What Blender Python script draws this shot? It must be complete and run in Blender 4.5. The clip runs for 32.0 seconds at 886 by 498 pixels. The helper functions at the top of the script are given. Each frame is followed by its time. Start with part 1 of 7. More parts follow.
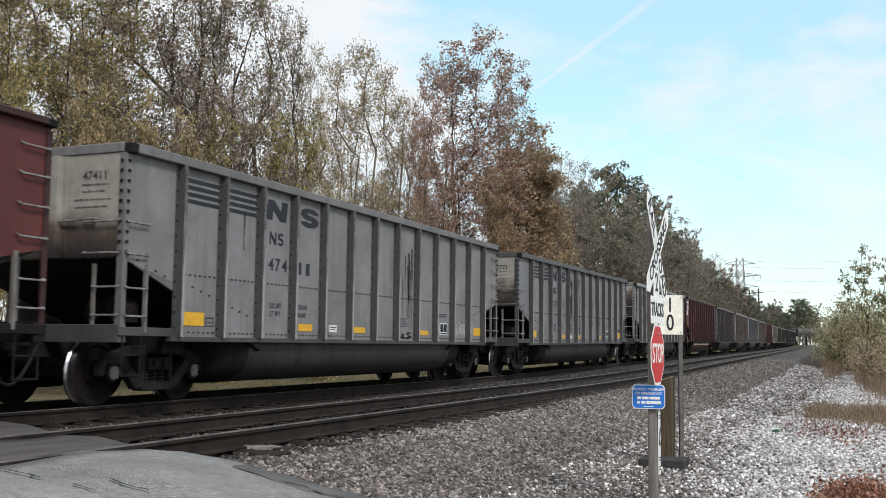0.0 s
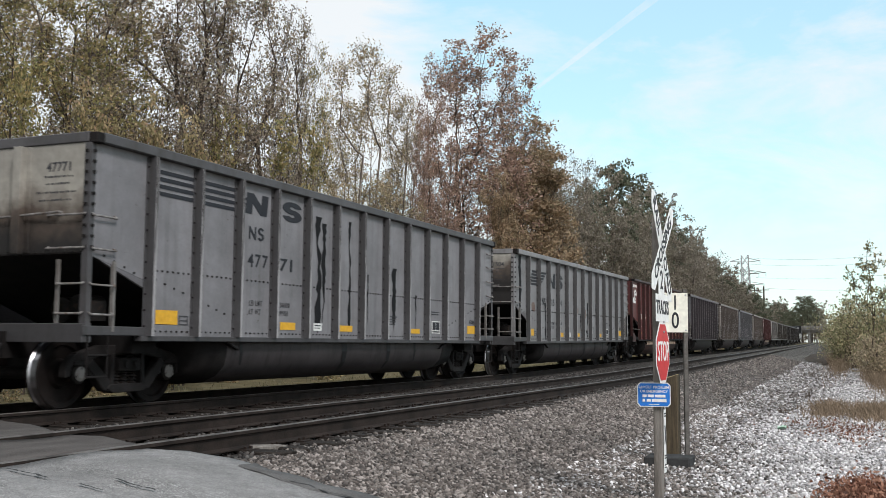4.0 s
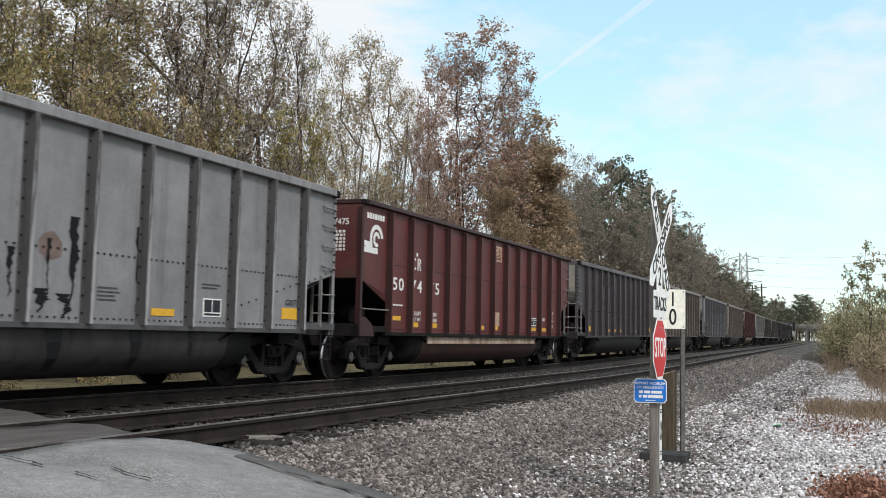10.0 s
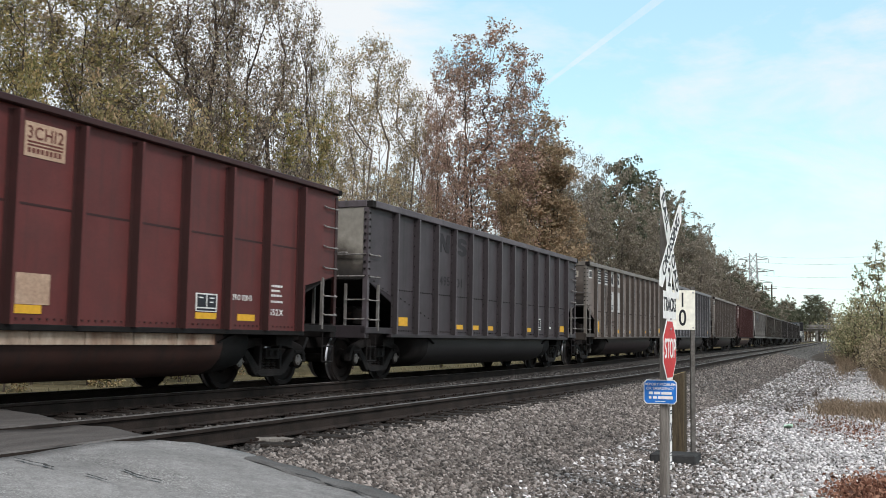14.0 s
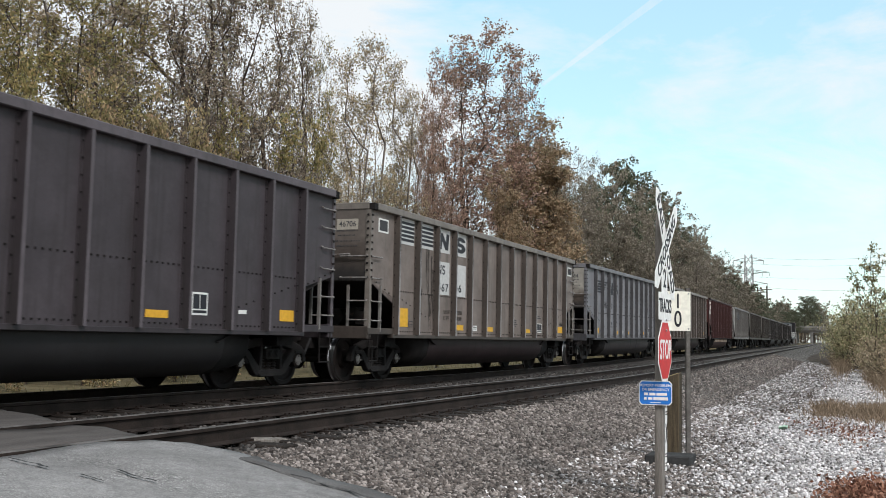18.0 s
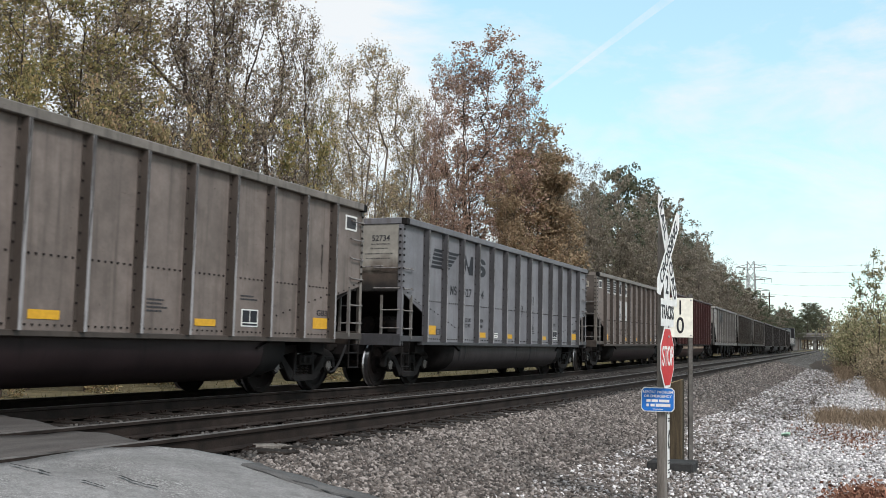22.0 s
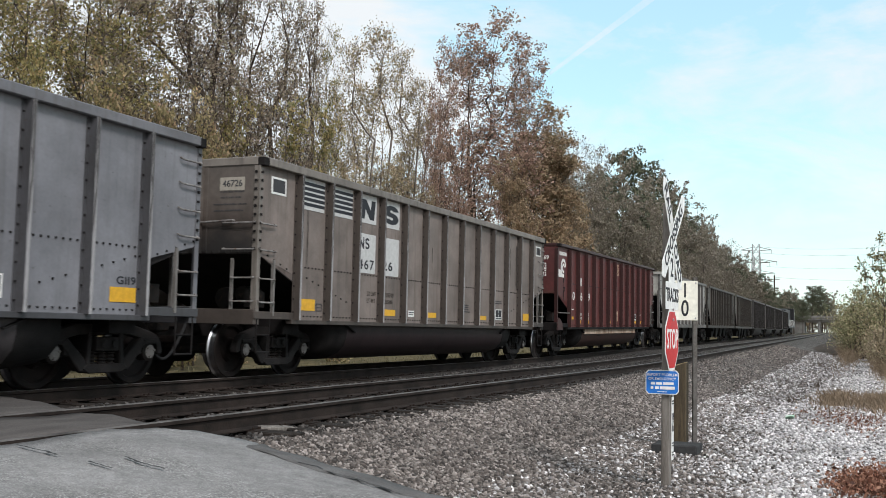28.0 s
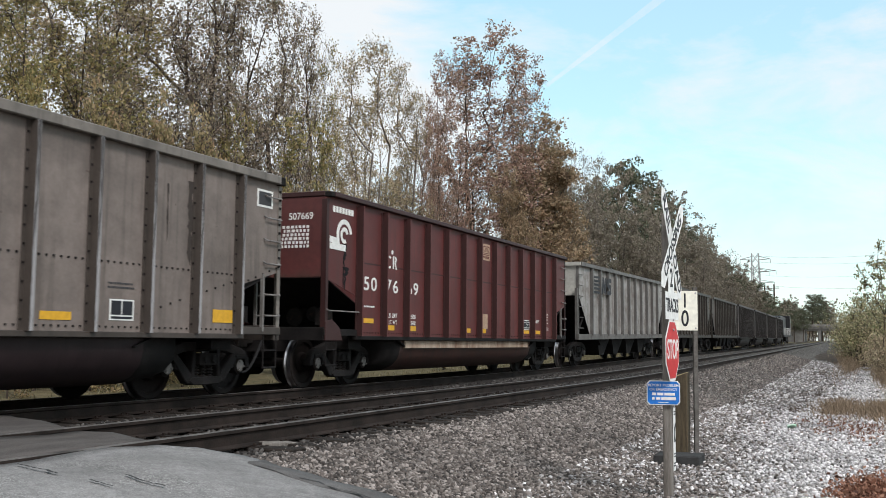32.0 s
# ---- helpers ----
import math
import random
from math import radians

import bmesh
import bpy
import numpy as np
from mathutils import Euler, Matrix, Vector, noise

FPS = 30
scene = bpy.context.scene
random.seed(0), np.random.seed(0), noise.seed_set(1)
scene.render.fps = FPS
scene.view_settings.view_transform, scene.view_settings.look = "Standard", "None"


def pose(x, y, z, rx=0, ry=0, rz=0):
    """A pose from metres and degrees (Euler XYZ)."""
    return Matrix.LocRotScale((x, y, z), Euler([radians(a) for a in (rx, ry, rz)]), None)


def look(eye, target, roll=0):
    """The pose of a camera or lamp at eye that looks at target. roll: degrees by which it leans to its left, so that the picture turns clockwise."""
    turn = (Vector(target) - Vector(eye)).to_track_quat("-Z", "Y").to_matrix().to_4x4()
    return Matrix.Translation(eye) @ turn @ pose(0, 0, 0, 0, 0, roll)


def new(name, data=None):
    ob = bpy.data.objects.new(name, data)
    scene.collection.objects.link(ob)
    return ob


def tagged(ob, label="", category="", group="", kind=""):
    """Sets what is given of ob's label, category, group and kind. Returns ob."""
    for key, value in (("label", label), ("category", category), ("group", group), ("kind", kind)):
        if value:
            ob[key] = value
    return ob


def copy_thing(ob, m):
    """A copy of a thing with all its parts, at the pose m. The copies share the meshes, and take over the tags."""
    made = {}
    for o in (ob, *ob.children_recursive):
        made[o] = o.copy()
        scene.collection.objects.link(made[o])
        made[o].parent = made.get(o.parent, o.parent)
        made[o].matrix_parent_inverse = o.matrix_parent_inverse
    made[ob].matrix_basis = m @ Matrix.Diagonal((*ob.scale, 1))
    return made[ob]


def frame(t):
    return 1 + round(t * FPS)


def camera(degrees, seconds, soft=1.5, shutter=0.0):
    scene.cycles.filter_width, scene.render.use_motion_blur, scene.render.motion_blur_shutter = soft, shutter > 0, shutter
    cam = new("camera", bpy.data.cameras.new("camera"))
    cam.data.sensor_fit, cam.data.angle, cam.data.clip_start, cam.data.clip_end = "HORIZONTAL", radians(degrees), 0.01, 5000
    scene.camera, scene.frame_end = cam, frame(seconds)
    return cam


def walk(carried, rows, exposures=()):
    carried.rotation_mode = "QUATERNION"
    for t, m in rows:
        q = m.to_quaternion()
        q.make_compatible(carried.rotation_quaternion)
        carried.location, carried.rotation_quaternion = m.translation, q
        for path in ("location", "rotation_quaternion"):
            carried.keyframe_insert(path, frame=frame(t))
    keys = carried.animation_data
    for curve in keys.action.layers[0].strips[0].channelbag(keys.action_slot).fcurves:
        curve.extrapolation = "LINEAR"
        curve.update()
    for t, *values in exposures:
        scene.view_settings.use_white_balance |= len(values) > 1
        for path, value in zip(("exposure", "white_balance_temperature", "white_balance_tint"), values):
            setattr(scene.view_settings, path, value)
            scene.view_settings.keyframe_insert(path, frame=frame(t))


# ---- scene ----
# X runs along the railway away from the camera, Y to its left, Z up from the rail tops.
EYE = (0.0, 0.0, 0.871)
cam = camera(47.03, 32.0, soft=0.6, shutter=0.3)
# seconds, heading from the X axis, pitch up, lean; a hand-held tripod head that drifts
ROWS = [(0.0, 22.28, 5.39, 0.55), (0.5, 22.42, 5.33, 0.5), (1.0, 22.31, 5.45, 0.37), (1.5, 22.27, 5.33, 0.84), (2.0, 22.27, 5.33, 0.5), (2.5, 22.33, 5.27, 0.32), (3.0, 22.53, 5.39, 0.2), (3.5, 22.55, 5.36, 0.27), (5.5, 22.51, 5.28, 0.4), (6.0, 22.54, 5.4, 0.25), (6.5, 22.47, 5.57, 0.4), (7.0, 22.27, 5.43, 0.5), (7.5, 22.32, 5.18, 0.71), (8.0, 22.49, 5.06, 0.78), (8.5, 22.59, 4.84, 1.02), (9.0, 22.59, 4.81, 1.08), (9.5, 22.65, 4.92, 1.04), (10.0, 22.46, 4.94, 1.13), (10.5, 22.43, 4.87, 0.97), (11.0, 22.57, 4.92, 1.1), (11.5, 22.63, 4.87, 0.77), (12.0, 22.69, 4.93, 0.82), (12.5, 22.7, 5.02, 0.84), (13.0, 22.7, 5.07, 0.96), (13.5, 22.75, 5.04, 0.94), (14.0, 22.97, 5.02, 0.96), (14.5, 22.98, 4.92, 0.98), (16.5, 22.82, 5.1, 1.36), (17.0, 22.91, 5.12, 1.32), (17.5, 22.9, 5.14, 1.31), (18.0, 22.73, 5.06, 1.08), (18.5, 22.65, 4.98, 0.94), (19.0, 22.56, 4.87, 0.8), (19.5, 22.77, 4.96, 0.77), (20.0, 22.69, 5.14, 0.83), (20.5, 22.77, 5.34, 0.72), (21.0, 22.7, 5.48, 0.53), (21.5, 22.75, 5.51, 0.89), (22.0, 22.86, 5.41, 1.14), (22.5, 22.88, 5.32, 1.23), (23.0, 22.83, 5.24, 1.19), (23.5, 22.74, 5.09, 1.22), (24.0, 22.75, 5.05, 1.36), (24.5, 22.81, 4.84, 1.48), (25.0, 22.9, 4.56, 0.72), (25.5, 22.92, 4.6, 0.7), (27.5, 22.96, 4.4, 1.08), (28.0, 23.11, 4.43, 1.2), (28.5, 23.09, 4.42, 0.91), (29.0, 23.0, 4.65, 0.91), (29.5, 23.1, 4.8, 0.83), (30.0, 23.19, 4.97, 0.55), (30.5, 23.24, 5.01, 0.56), (31.0, 23.17, 5.02, 0.62), (31.5, 23.07, 5.09, 0.55), (32.0, 23.07, 5.17, 0.48)]


def gaze(yaw, pitch, lean):
    a, b = radians(yaw), radians(pitch)
    way = Vector((math.cos(a) * math.cos(b), math.sin(a) * math.cos(b), math.sin(b)))
    return look(EYE, Vector(EYE) + 10 * way, lean)


walk(cam, [(t, gaze(a, b, c)) for t, a, b, c in ROWS])

# ---- world and sun ----
SUN_EL, SUN_AZ = 46.0, 233.0   # degrees; azimuth counted from the X axis to the Y axis, where the sun stands
world = bpy.data.worlds.new("world")
scene.world = world
world.use_nodes = True
wn, wl = world.node_tree.nodes, world.node_tree.links
bg = wn["Background"]
sky = wn.new("ShaderNodeTexSky")
sky.sky_type, sky.sun_disc = "NISHITA", False
sky.sun_elevation, sky.sun_rotation = radians(SUN_EL), radians(90 - SUN_AZ)
sky.air_density, sky.dust_density = 1.0, 0.6
# thin white cloud over the blue, thicker towards the horizon down the line
tc = wn.new("ShaderNodeTexCoord")
mp = wn.new("ShaderNodeMapping")
mp.inputs["Scale"].default_value = (1.0, 1.8, 4.6)
mp.inputs["Rotation"].default_value = (0.25, 0.0, 0.5)
wl.new(tc.outputs["Generated"], mp.inputs["Vector"])
cl = wn.new("ShaderNodeTexNoise")
cl.inputs["Scale"].default_value, cl.inputs["Detail"].default_value, cl.inputs["Roughness"].default_value = 3.0, 9.0, 0.62
cl.inputs["Distortion"].default_value = 0.35
wl.new(mp.outputs[0], cl.inputs["Vector"])
sx = wn.new("ShaderNodeSeparateXYZ")
wl.new(tc.outputs["Generated"], sx.inputs[0])
low = wn.new("ShaderNodeMapRange")
low.inputs["From Min"].default_value, low.inputs["From Max"].default_value = 0.0, 0.34
low.inputs["To Min"].default_value, low.inputs["To Max"].default_value = 0.16, 0.0
wl.new(sx.outputs["Z"], low.inputs["Value"])
# a bank of pale cloud behind the woods
bank = wn.new("ShaderNodeMapRange")
bank.inputs["From Min"].default_value, bank.inputs["From Max"].default_value = 0.36, 0.62
bank.inputs["To Min"].default_value, bank.inputs["To Max"].default_value = 0.0, 0.42
wl.new(sx.outputs["Y"], bank.inputs["Value"])
both = wn.new("ShaderNodeMath")
both.operation = "ADD"
wl.new(low.outputs[0], both.inputs[0])
wl.new(bank.outputs[0], both.inputs[1])
am = wn.new("ShaderNodeMath")
am.operation = "ADD"
wl.new(cl.outputs["Fac"], am.inputs[0])
# whiter sky added outside the view, behind the camera, to neutralise the ambient light
unseen_white = wn.new("ShaderNodeMapRange")
unseen_white.inputs["From Min"].default_value, unseen_white.inputs["From Max"].default_value = 0.45, -0.2
unseen_white.inputs["To Min"].default_value, unseen_white.inputs["To Max"].default_value = 0.0, 0.36
wl.new(sx.outputs["X"], unseen_white.inputs["Value"])
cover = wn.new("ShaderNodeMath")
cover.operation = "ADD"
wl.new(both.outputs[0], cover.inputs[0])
wl.new(unseen_white.outputs[0], cover.inputs[1])
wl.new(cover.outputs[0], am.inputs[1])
cr = wn.new("ShaderNodeValToRGB")
cr.color_ramp.elements[0].position, cr.color_ramp.elements[0].color = 0.48, (0.0, 0.0, 0.0, 1)
cr.color_ramp.elements[1].position, cr.color_ramp.elements[1].color = 0.74, (0.85, 0.85, 0.85, 1)
wl.new(am.outputs[0], cr.inputs["Fac"])
tint = wn.new("ShaderNodeMix")
tint.data_type, tint.blend_type = "RGBA", "MULTIPLY"
tint.inputs[0].default_value = 1.0
wl.new(sky.outputs[0], tint.inputs[6])
tint.inputs[7].default_value = (1.42, 1.55, 1.44, 1)
clouds = wn.new("ShaderNodeMix")
clouds.data_type = "RGBA"
wl.new(cr.outputs[0], clouds.inputs[0])
haze = wn.new("ShaderNodeMix")
haze.data_type = "RGBA"
haze.inputs[0].default_value = 0.6
wl.new(tint.outputs[2], haze.inputs[6])
haze.inputs[7].default_value = (2.75, 4.2, 4.46, 1)
wl.new(haze.outputs[2], clouds.inputs[6])
clouds.inputs[7].default_value = (4.88, 4.86, 4.90, 1)
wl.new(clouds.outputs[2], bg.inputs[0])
bg.inputs[1].default_value = 0.12
sun = new("sun", bpy.data.lights.new("sun", "SUN"))
sun.data.energy, sun.data.angle, sun.data.color = 1.65, radians(14), (1.0, 0.965, 0.96)
sa, se = radians(SUN_AZ), radians(SUN_EL)
sun.matrix_world = look((0, 0, 40), (-math.cos(sa) * math.cos(se), -math.sin(sa) * math.cos(se), 40 - math.sin(se)))
scene.view_settings.exposure = 0.70

# ---- plan ----
Y_NEAR, Y_FAR = 6.545, 10.415       # track centre lines where they pass the camera


def bend(x):
    """How far the line has curved to the left at x."""
    if x < 20:
        return 0.0
    if x < 80:
        return 2.5e-4 * (x - 20) ** 2
    return 0.9 + 0.03 * (x - 80) - (1.2e-5 * (x - 80) ** 2 if x < 500 else 1.2e-5 * 420 * (2 * x - 580))


def rise(x):
    """How far the line has climbed at x."""
    return float(np.interp(x, [25, 30, 36, 44, 55, 70, 90, 110, 140, 200, 270, 330], [0, 0.02, 0.07, 0.15, 0.24, 0.33, 0.43, 0.53, 0.66, 0.98, 1.45, 1.95]))


def along(x, y, z=0.0):
    """A place on the railway: x along it, y across, z over the rails."""
    return Vector((x, y + bend(x), z + rise(x)))


def heading(x):
    return math.degrees(math.atan2(bend(x + 1) - bend(x - 1), 2.0))


def slope(x):
    return math.degrees(math.atan2(rise(x + 1) - rise(x - 1), 2.0))


# ---- materials ----
def nodes_of(name):
    m = bpy.data.materials.new(name)
    m.use_nodes = True
    t = m.node_tree
    return m, t.nodes, t.links, t.nodes["Principled BSDF"]


def coords(n, l, scale, offset=(0, 0, 0)):
    c = n.new("ShaderNodeTexCoord")
    g = n.new("ShaderNodeMapping")
    g.inputs["Scale"].default_value = scale
    g.inputs["Location"].default_value = offset
    l.new(c.outputs["Object"], g.inputs["Vector"])
    return g.outputs["Vector"]


def noise_of(n, l, vec, scale, detail=4.0, rough=0.55):
    t = n.new("ShaderNodeTexNoise")
    t.inputs["Scale"].default_value, t.inputs["Detail"].default_value, t.inputs["Roughness"].default_value = scale, detail, rough
    l.new(vec, t.inputs["Vector"])
    return t.outputs["Fac"]


def ramp(n, l, fac, stops):
    r = n.new("ShaderNodeValToRGB")
    e = r.color_ramp.elements
    while len(e) < len(stops):
        e.new(0.5)
    for i, (p, c) in enumerate(stops):
        e[i].position = p
        e[i].color = (c, c, c, 1) if isinstance(c, (int, float)) else (*c, 1)
    l.new(fac, r.inputs["Fac"])
    return r.outputs["Color"]


def blend(n, l, fac, a, b, how="MIX"):
    x = n.new("ShaderNodeMix")
    x.data_type, x.blend_type = "RGBA", how
    for sock, v in ((x.inputs[0], fac), (x.inputs[6], a), (x.inputs[7], b)):
        if isinstance(v, (int, float)):
            sock.default_value = v
        elif isinstance(v, tuple):
            sock.default_value = (*v, 1)
        else:
            l.new(v, sock)
    return x.outputs[2]


def bumped(n, l, b, height, strength=0.4, distance=0.01):
    u = n.new("ShaderNodeBump")
    u.inputs["Strength"].default_value, u.inputs["Distance"].default_value = strength, distance
    l.new(height, u.inputs["Height"])
    l.new(u.outputs["Normal"], b.inputs["Normal"])


def worn(name, light, dark, scale=3.0, fine=40.0, rough=0.75, metal=0.0, bump=0.3, dist=0.01, stretch=(1, 1, 1), mix=(0.35, 0.7), spots=None):
    """A surface that varies at two scales between two colours, with fine relief."""
    m, n, l, b = nodes_of(name)
    v = coords(n, l, stretch)
    big, small = noise_of(n, l, v, scale), noise_of(n, l, v, fine, 3.0)
    col = blend(n, l, ramp(n, l, big, [(mix[0], 0.0), (mix[1], 1.0)]), light, dark)
    col = blend(n, l, 0.5, col, ramp(n, l, small, [(0.3, 0.55), (0.7, 1.25)]), "MULTIPLY")
    if spots:
        col = blend(n, l, ramp(n, l, noise_of(n, l, v, scale * 2.3, 5.0, 0.65), [(0.56, 0.0), (0.66, 1.0)]), col, spots)
    l.new(col, b.inputs["Base Color"])
    b.inputs["Roughness"].default_value, b.inputs["Metallic"].default_value = rough, metal
    b.inputs["Specular IOR Level"].default_value = 0.15
    bumped(n, l, b, small, bump, dist)
    return m


def plain(name, colour, rough=0.6, metal=0.0):
    m, n, l, b = nodes_of(name)
    v = coords(n, l, (1, 1, 1))
    col = blend(n, l, 0.35, colour, ramp(n, l, noise_of(n, l, v, 14.0, 5.0), [(0.3, 0.5), (0.7, 1.2)]), "MULTIPLY")
    l.new(col, b.inputs["Base Color"])
    b.inputs["Roughness"].default_value, b.inputs["Metallic"].default_value = rough, metal
    b.inputs["Specular IOR Level"].default_value = 0.25
    return m


def car_paint(name, colour, grime, amount, seed, fade=0.25):
    """Weathered freight-car paint: faded patches, coal-dust film, rain streaks that run down, small rust chips."""
    m, n, l, b = nodes_of(name)
    off = (seed * 7.3, seed * 3.1, seed * 1.7)
    v, streak = coords(n, l, (1, 1, 1), off), coords(n, l, (4.0, 4.0, 0.22), off)
    film = noise_of(n, l, v, 0.9, 6.0, 0.62)
    fine = noise_of(n, l, v, 26.0, 4.0)
    lines = noise_of(n, l, streak, 1.6, 4.0, 0.6)
    faded = tuple(min(1.0, c * (1 + fade) + min(0.02, c * 0.12)) for c in colour)
    col = blend(n, l, ramp(n, l, film, [(0.38, 0.0), (0.64, 1.0)]), colour, faded)
    col = blend(n, l, ramp(n, l, noise_of(n, l, v, 2.6, 7.0, 0.7), [(0.42, 0.0), (0.75, amount)]), col, grime)
    col = blend(n, l, ramp(n, l, lines, [(0.52, 0.0), (0.72, min(1.0, amount * 1.3))]), col, grime)
    col = blend(n, l, ramp(n, l, noise_of(n, l, v, 11.0, 6.0, 0.7), [(0.66, 0.0), (0.71, 0.8)]), col, (0.05, 0.03, 0.02))
    col = blend(n, l, 0.16, col, ramp(n, l, fine, [(0.3, 0.6), (0.7, 1.25)]), "MULTIPLY")
    l.new(col, b.inputs["Base Color"])
    b.inputs["Roughness"].default_value = 0.5
    b.inputs["Specular IOR Level"].default_value = 0.2
    bumped(n, l, b, film, 0.25, 0.012)
    return m


def end_paint(name, clean, mid, soot, seed, line=2.35):
    """The end sheet of a car: paint above, a ragged deposit of brown and black coal dust over its lower part."""
    m, n, l, b = nodes_of(name)
    v = coords(n, l, (1, 1, 1), (seed * 5.1, seed * 2.2, 0))
    sep = n.new("ShaderNodeSeparateXYZ")
    tc = n.new("ShaderNodeTexCoord")
    l.new(tc.outputs["Object"], sep.inputs[0])
    wob = n.new("ShaderNodeMath")
    wob.operation = "MULTIPLY_ADD"
    l.new(noise_of(n, l, v, 1.4, 6.0, 0.65), wob.inputs[0])
    wob.inputs[1].default_value = 1.1
    l.new(sep.outputs["Z"], wob.inputs[2])
    rng = n.new("ShaderNodeMapRange")
    rng.inputs["From Min"].default_value, rng.inputs["From Max"].default_value = line + 0.15, line + 1.35
    l.new(wob.outputs[0], rng.inputs["Value"])
    col = ramp(n, l, rng.outputs[0], [(0.0, soot), (0.3, mid), (0.62, clean), (0.9, tuple(c * 0.8 for c in clean))])
    col = blend(n, l, 0.45, col, ramp(n, l, noise_of(n, l, v, 9.0, 6.0), [(0.3, 0.6), (0.7, 1.2)]), "MULTIPLY")
    l.new(col, b.inputs["Base Color"])
    b.inputs["Roughness"].default_value = 0.7
    return m


def scattered(name, colours, rough=0.85, spec=0.3, trans=0.0):
    """Colours that vary from piece to piece in one mesh of many loose pieces."""
    m, n, l, b = nodes_of(name)
    g = n.new("ShaderNodeNewGeometry")
    r = ramp(n, l, g.outputs["Random Per Island"], [(i / max(1, len(colours) - 1), c) for i, c in enumerate(colours)])
    v = coords(n, l, (1, 1, 1))
    col = blend(n, l, 0.6, r, ramp(n, l, noise_of(n, l, v, 0.45, 3.0), [(0.3, 0.6), (0.7, 1.25)]), "MULTIPLY")
    l.new(col, b.inputs["Base Color"])
    b.inputs["Roughness"].default_value, b.inputs["Specular IOR Level"].default_value = rough, spec
    if trans:
        t = n.new("ShaderNodeBsdfTranslucent")
        l.new(col, t.inputs["Color"])
        mix = n.new("ShaderNodeMixShader")
        mix.inputs[0].default_value = trans
        l.new(b.outputs[0], mix.inputs[1])
        l.new(t.outputs[0], mix.inputs[2])
        l.new(mix.outputs[0], n["Material Output"].inputs["Surface"])
    return m


# steels used below the cars, darkened further to hold the shade there
STEEL_DARK = worn("near_black_steel", (0.016, 0.014, 0.0135), (0.007, 0.006, 0.006), 4.0, 50.0, 0.8)
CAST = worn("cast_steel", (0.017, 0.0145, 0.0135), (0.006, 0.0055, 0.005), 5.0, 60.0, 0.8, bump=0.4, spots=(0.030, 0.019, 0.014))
FRAME_STEEL = worn("dark_frame_steel", (0.020, 0.0175, 0.017), (0.009, 0.008, 0.0076), 5.0, 60.0, 0.75, bump=0.4)
WHEEL_FACE = worn("shaded_wheel_rust", (0.014, 0.010, 0.009), (0.006, 0.005, 0.0045), 6.0, 60.0, 0.75)
TREAD = plain("polished_tread", (0.50, 0.50, 0.52), 0.28, 1.0)
BARE = worn("worn_grey_steel", (0.27, 0.26, 0.25), (0.10, 0.09, 0.085), 7.0, 60.0, 0.6, spots=(0.10, 0.06, 0.04))
GALV = worn("galvanised_steel", (0.50, 0.50, 0.50), (0.33, 0.33, 0.33), 8.0, 60.0, 0.45, 0.5)
RAIL_SIDE = worn("rusted_rail", (0.034, 0.025, 0.021), (0.014, 0.0108, 0.0092), 3.0, 50.0, 0.8)
RAIL_HEAD = worn("worn_rail_head", (0.17, 0.155, 0.145), (0.06, 0.052, 0.047), 3.0, 40.0, 0.62, 0.35)
TIE = worn("weathered_tie", (0.044, 0.036, 0.031), (0.016, 0.0132, 0.0115), 2.5, 25.0, 0.9, bump=0.6, dist=0.02, stretch=(8, 1, 8))
YELLOW = plain("reflective_yellow", (0.66, 0.36, 0.03), 0.5)
WHITE = plain("white_stencil", (0.74, 0.74, 0.71), 0.6)
BLACK = plain("black_stencil", (0.022, 0.023, 0.028), 0.6)
SIGN_WHITE = plain("white_sheeting", (0.80, 0.80, 0.78), 0.45)
SIGN_CREAM = plain("cream_sheeting", (0.82, 0.80, 0.70), 0.45)
SIGN_RED = plain("red_sheeting", (0.55, 0.018, 0.025), 0.45)
SIGN_BLUE = plain("blue_sheeting", (0.025, 0.185, 0.62), 0.45)
TIMBER = worn("grey_timber", (0.25, 0.228, 0.205), (0.12, 0.105, 0.092), 3.0, 30.0, 0.85, bump=0.5, stretch=(6, 6, 0.5))
STUMP = worn("creosoted_timber", (0.115, 0.090, 0.058), (0.045, 0.036, 0.026), 3.0, 30.0, 0.85, bump=0.6, stretch=(6, 6, 0.5))
CUT_WOOD = worn("cut_end_grain", (0.62, 0.50, 0.27), (0.42, 0.32, 0.15), 8.0, 40.0, 0.8)
POST_STEEL = worn("weathered_post_steel", (0.17, 0.16, 0.15), (0.085, 0.078, 0.07), 6.0, 50.0, 0.6, 0.3)
RUBBER = plain("black_rubber", (0.02, 0.02, 0.021), 0.75)
CONCRETE = worn("old_concrete", (0.42, 0.41, 0.39), (0.28, 0.27, 0.26), 0.8, 12.0, 0.85)
# overpass concrete, its base colour lowered to paint the shaded side
BRIDGE_CONCRETE = worn("shaded_bridge_concrete", (0.27, 0.262, 0.25), (0.17, 0.163, 0.155), 0.6, 8.0, 0.9)
DARK_PAD = worn("tarred_pad", (0.055, 0.055, 0.055), (0.028, 0.028, 0.028), 5.0, 40.0, 0.9)
BARK = worn("bark", (0.105, 0.082, 0.066), (0.040, 0.032, 0.027), 2.0, 18.0, 0.9, bump=0.6, dist=0.03, stretch=(3, 3, 0.6))
BARK_PALE = worn("pale_bark", (0.21, 0.18, 0.155), (0.10, 0.082, 0.068), 2.0, 18.0, 0.9, bump=0.5, dist=0.03, stretch=(3, 3, 0.6))


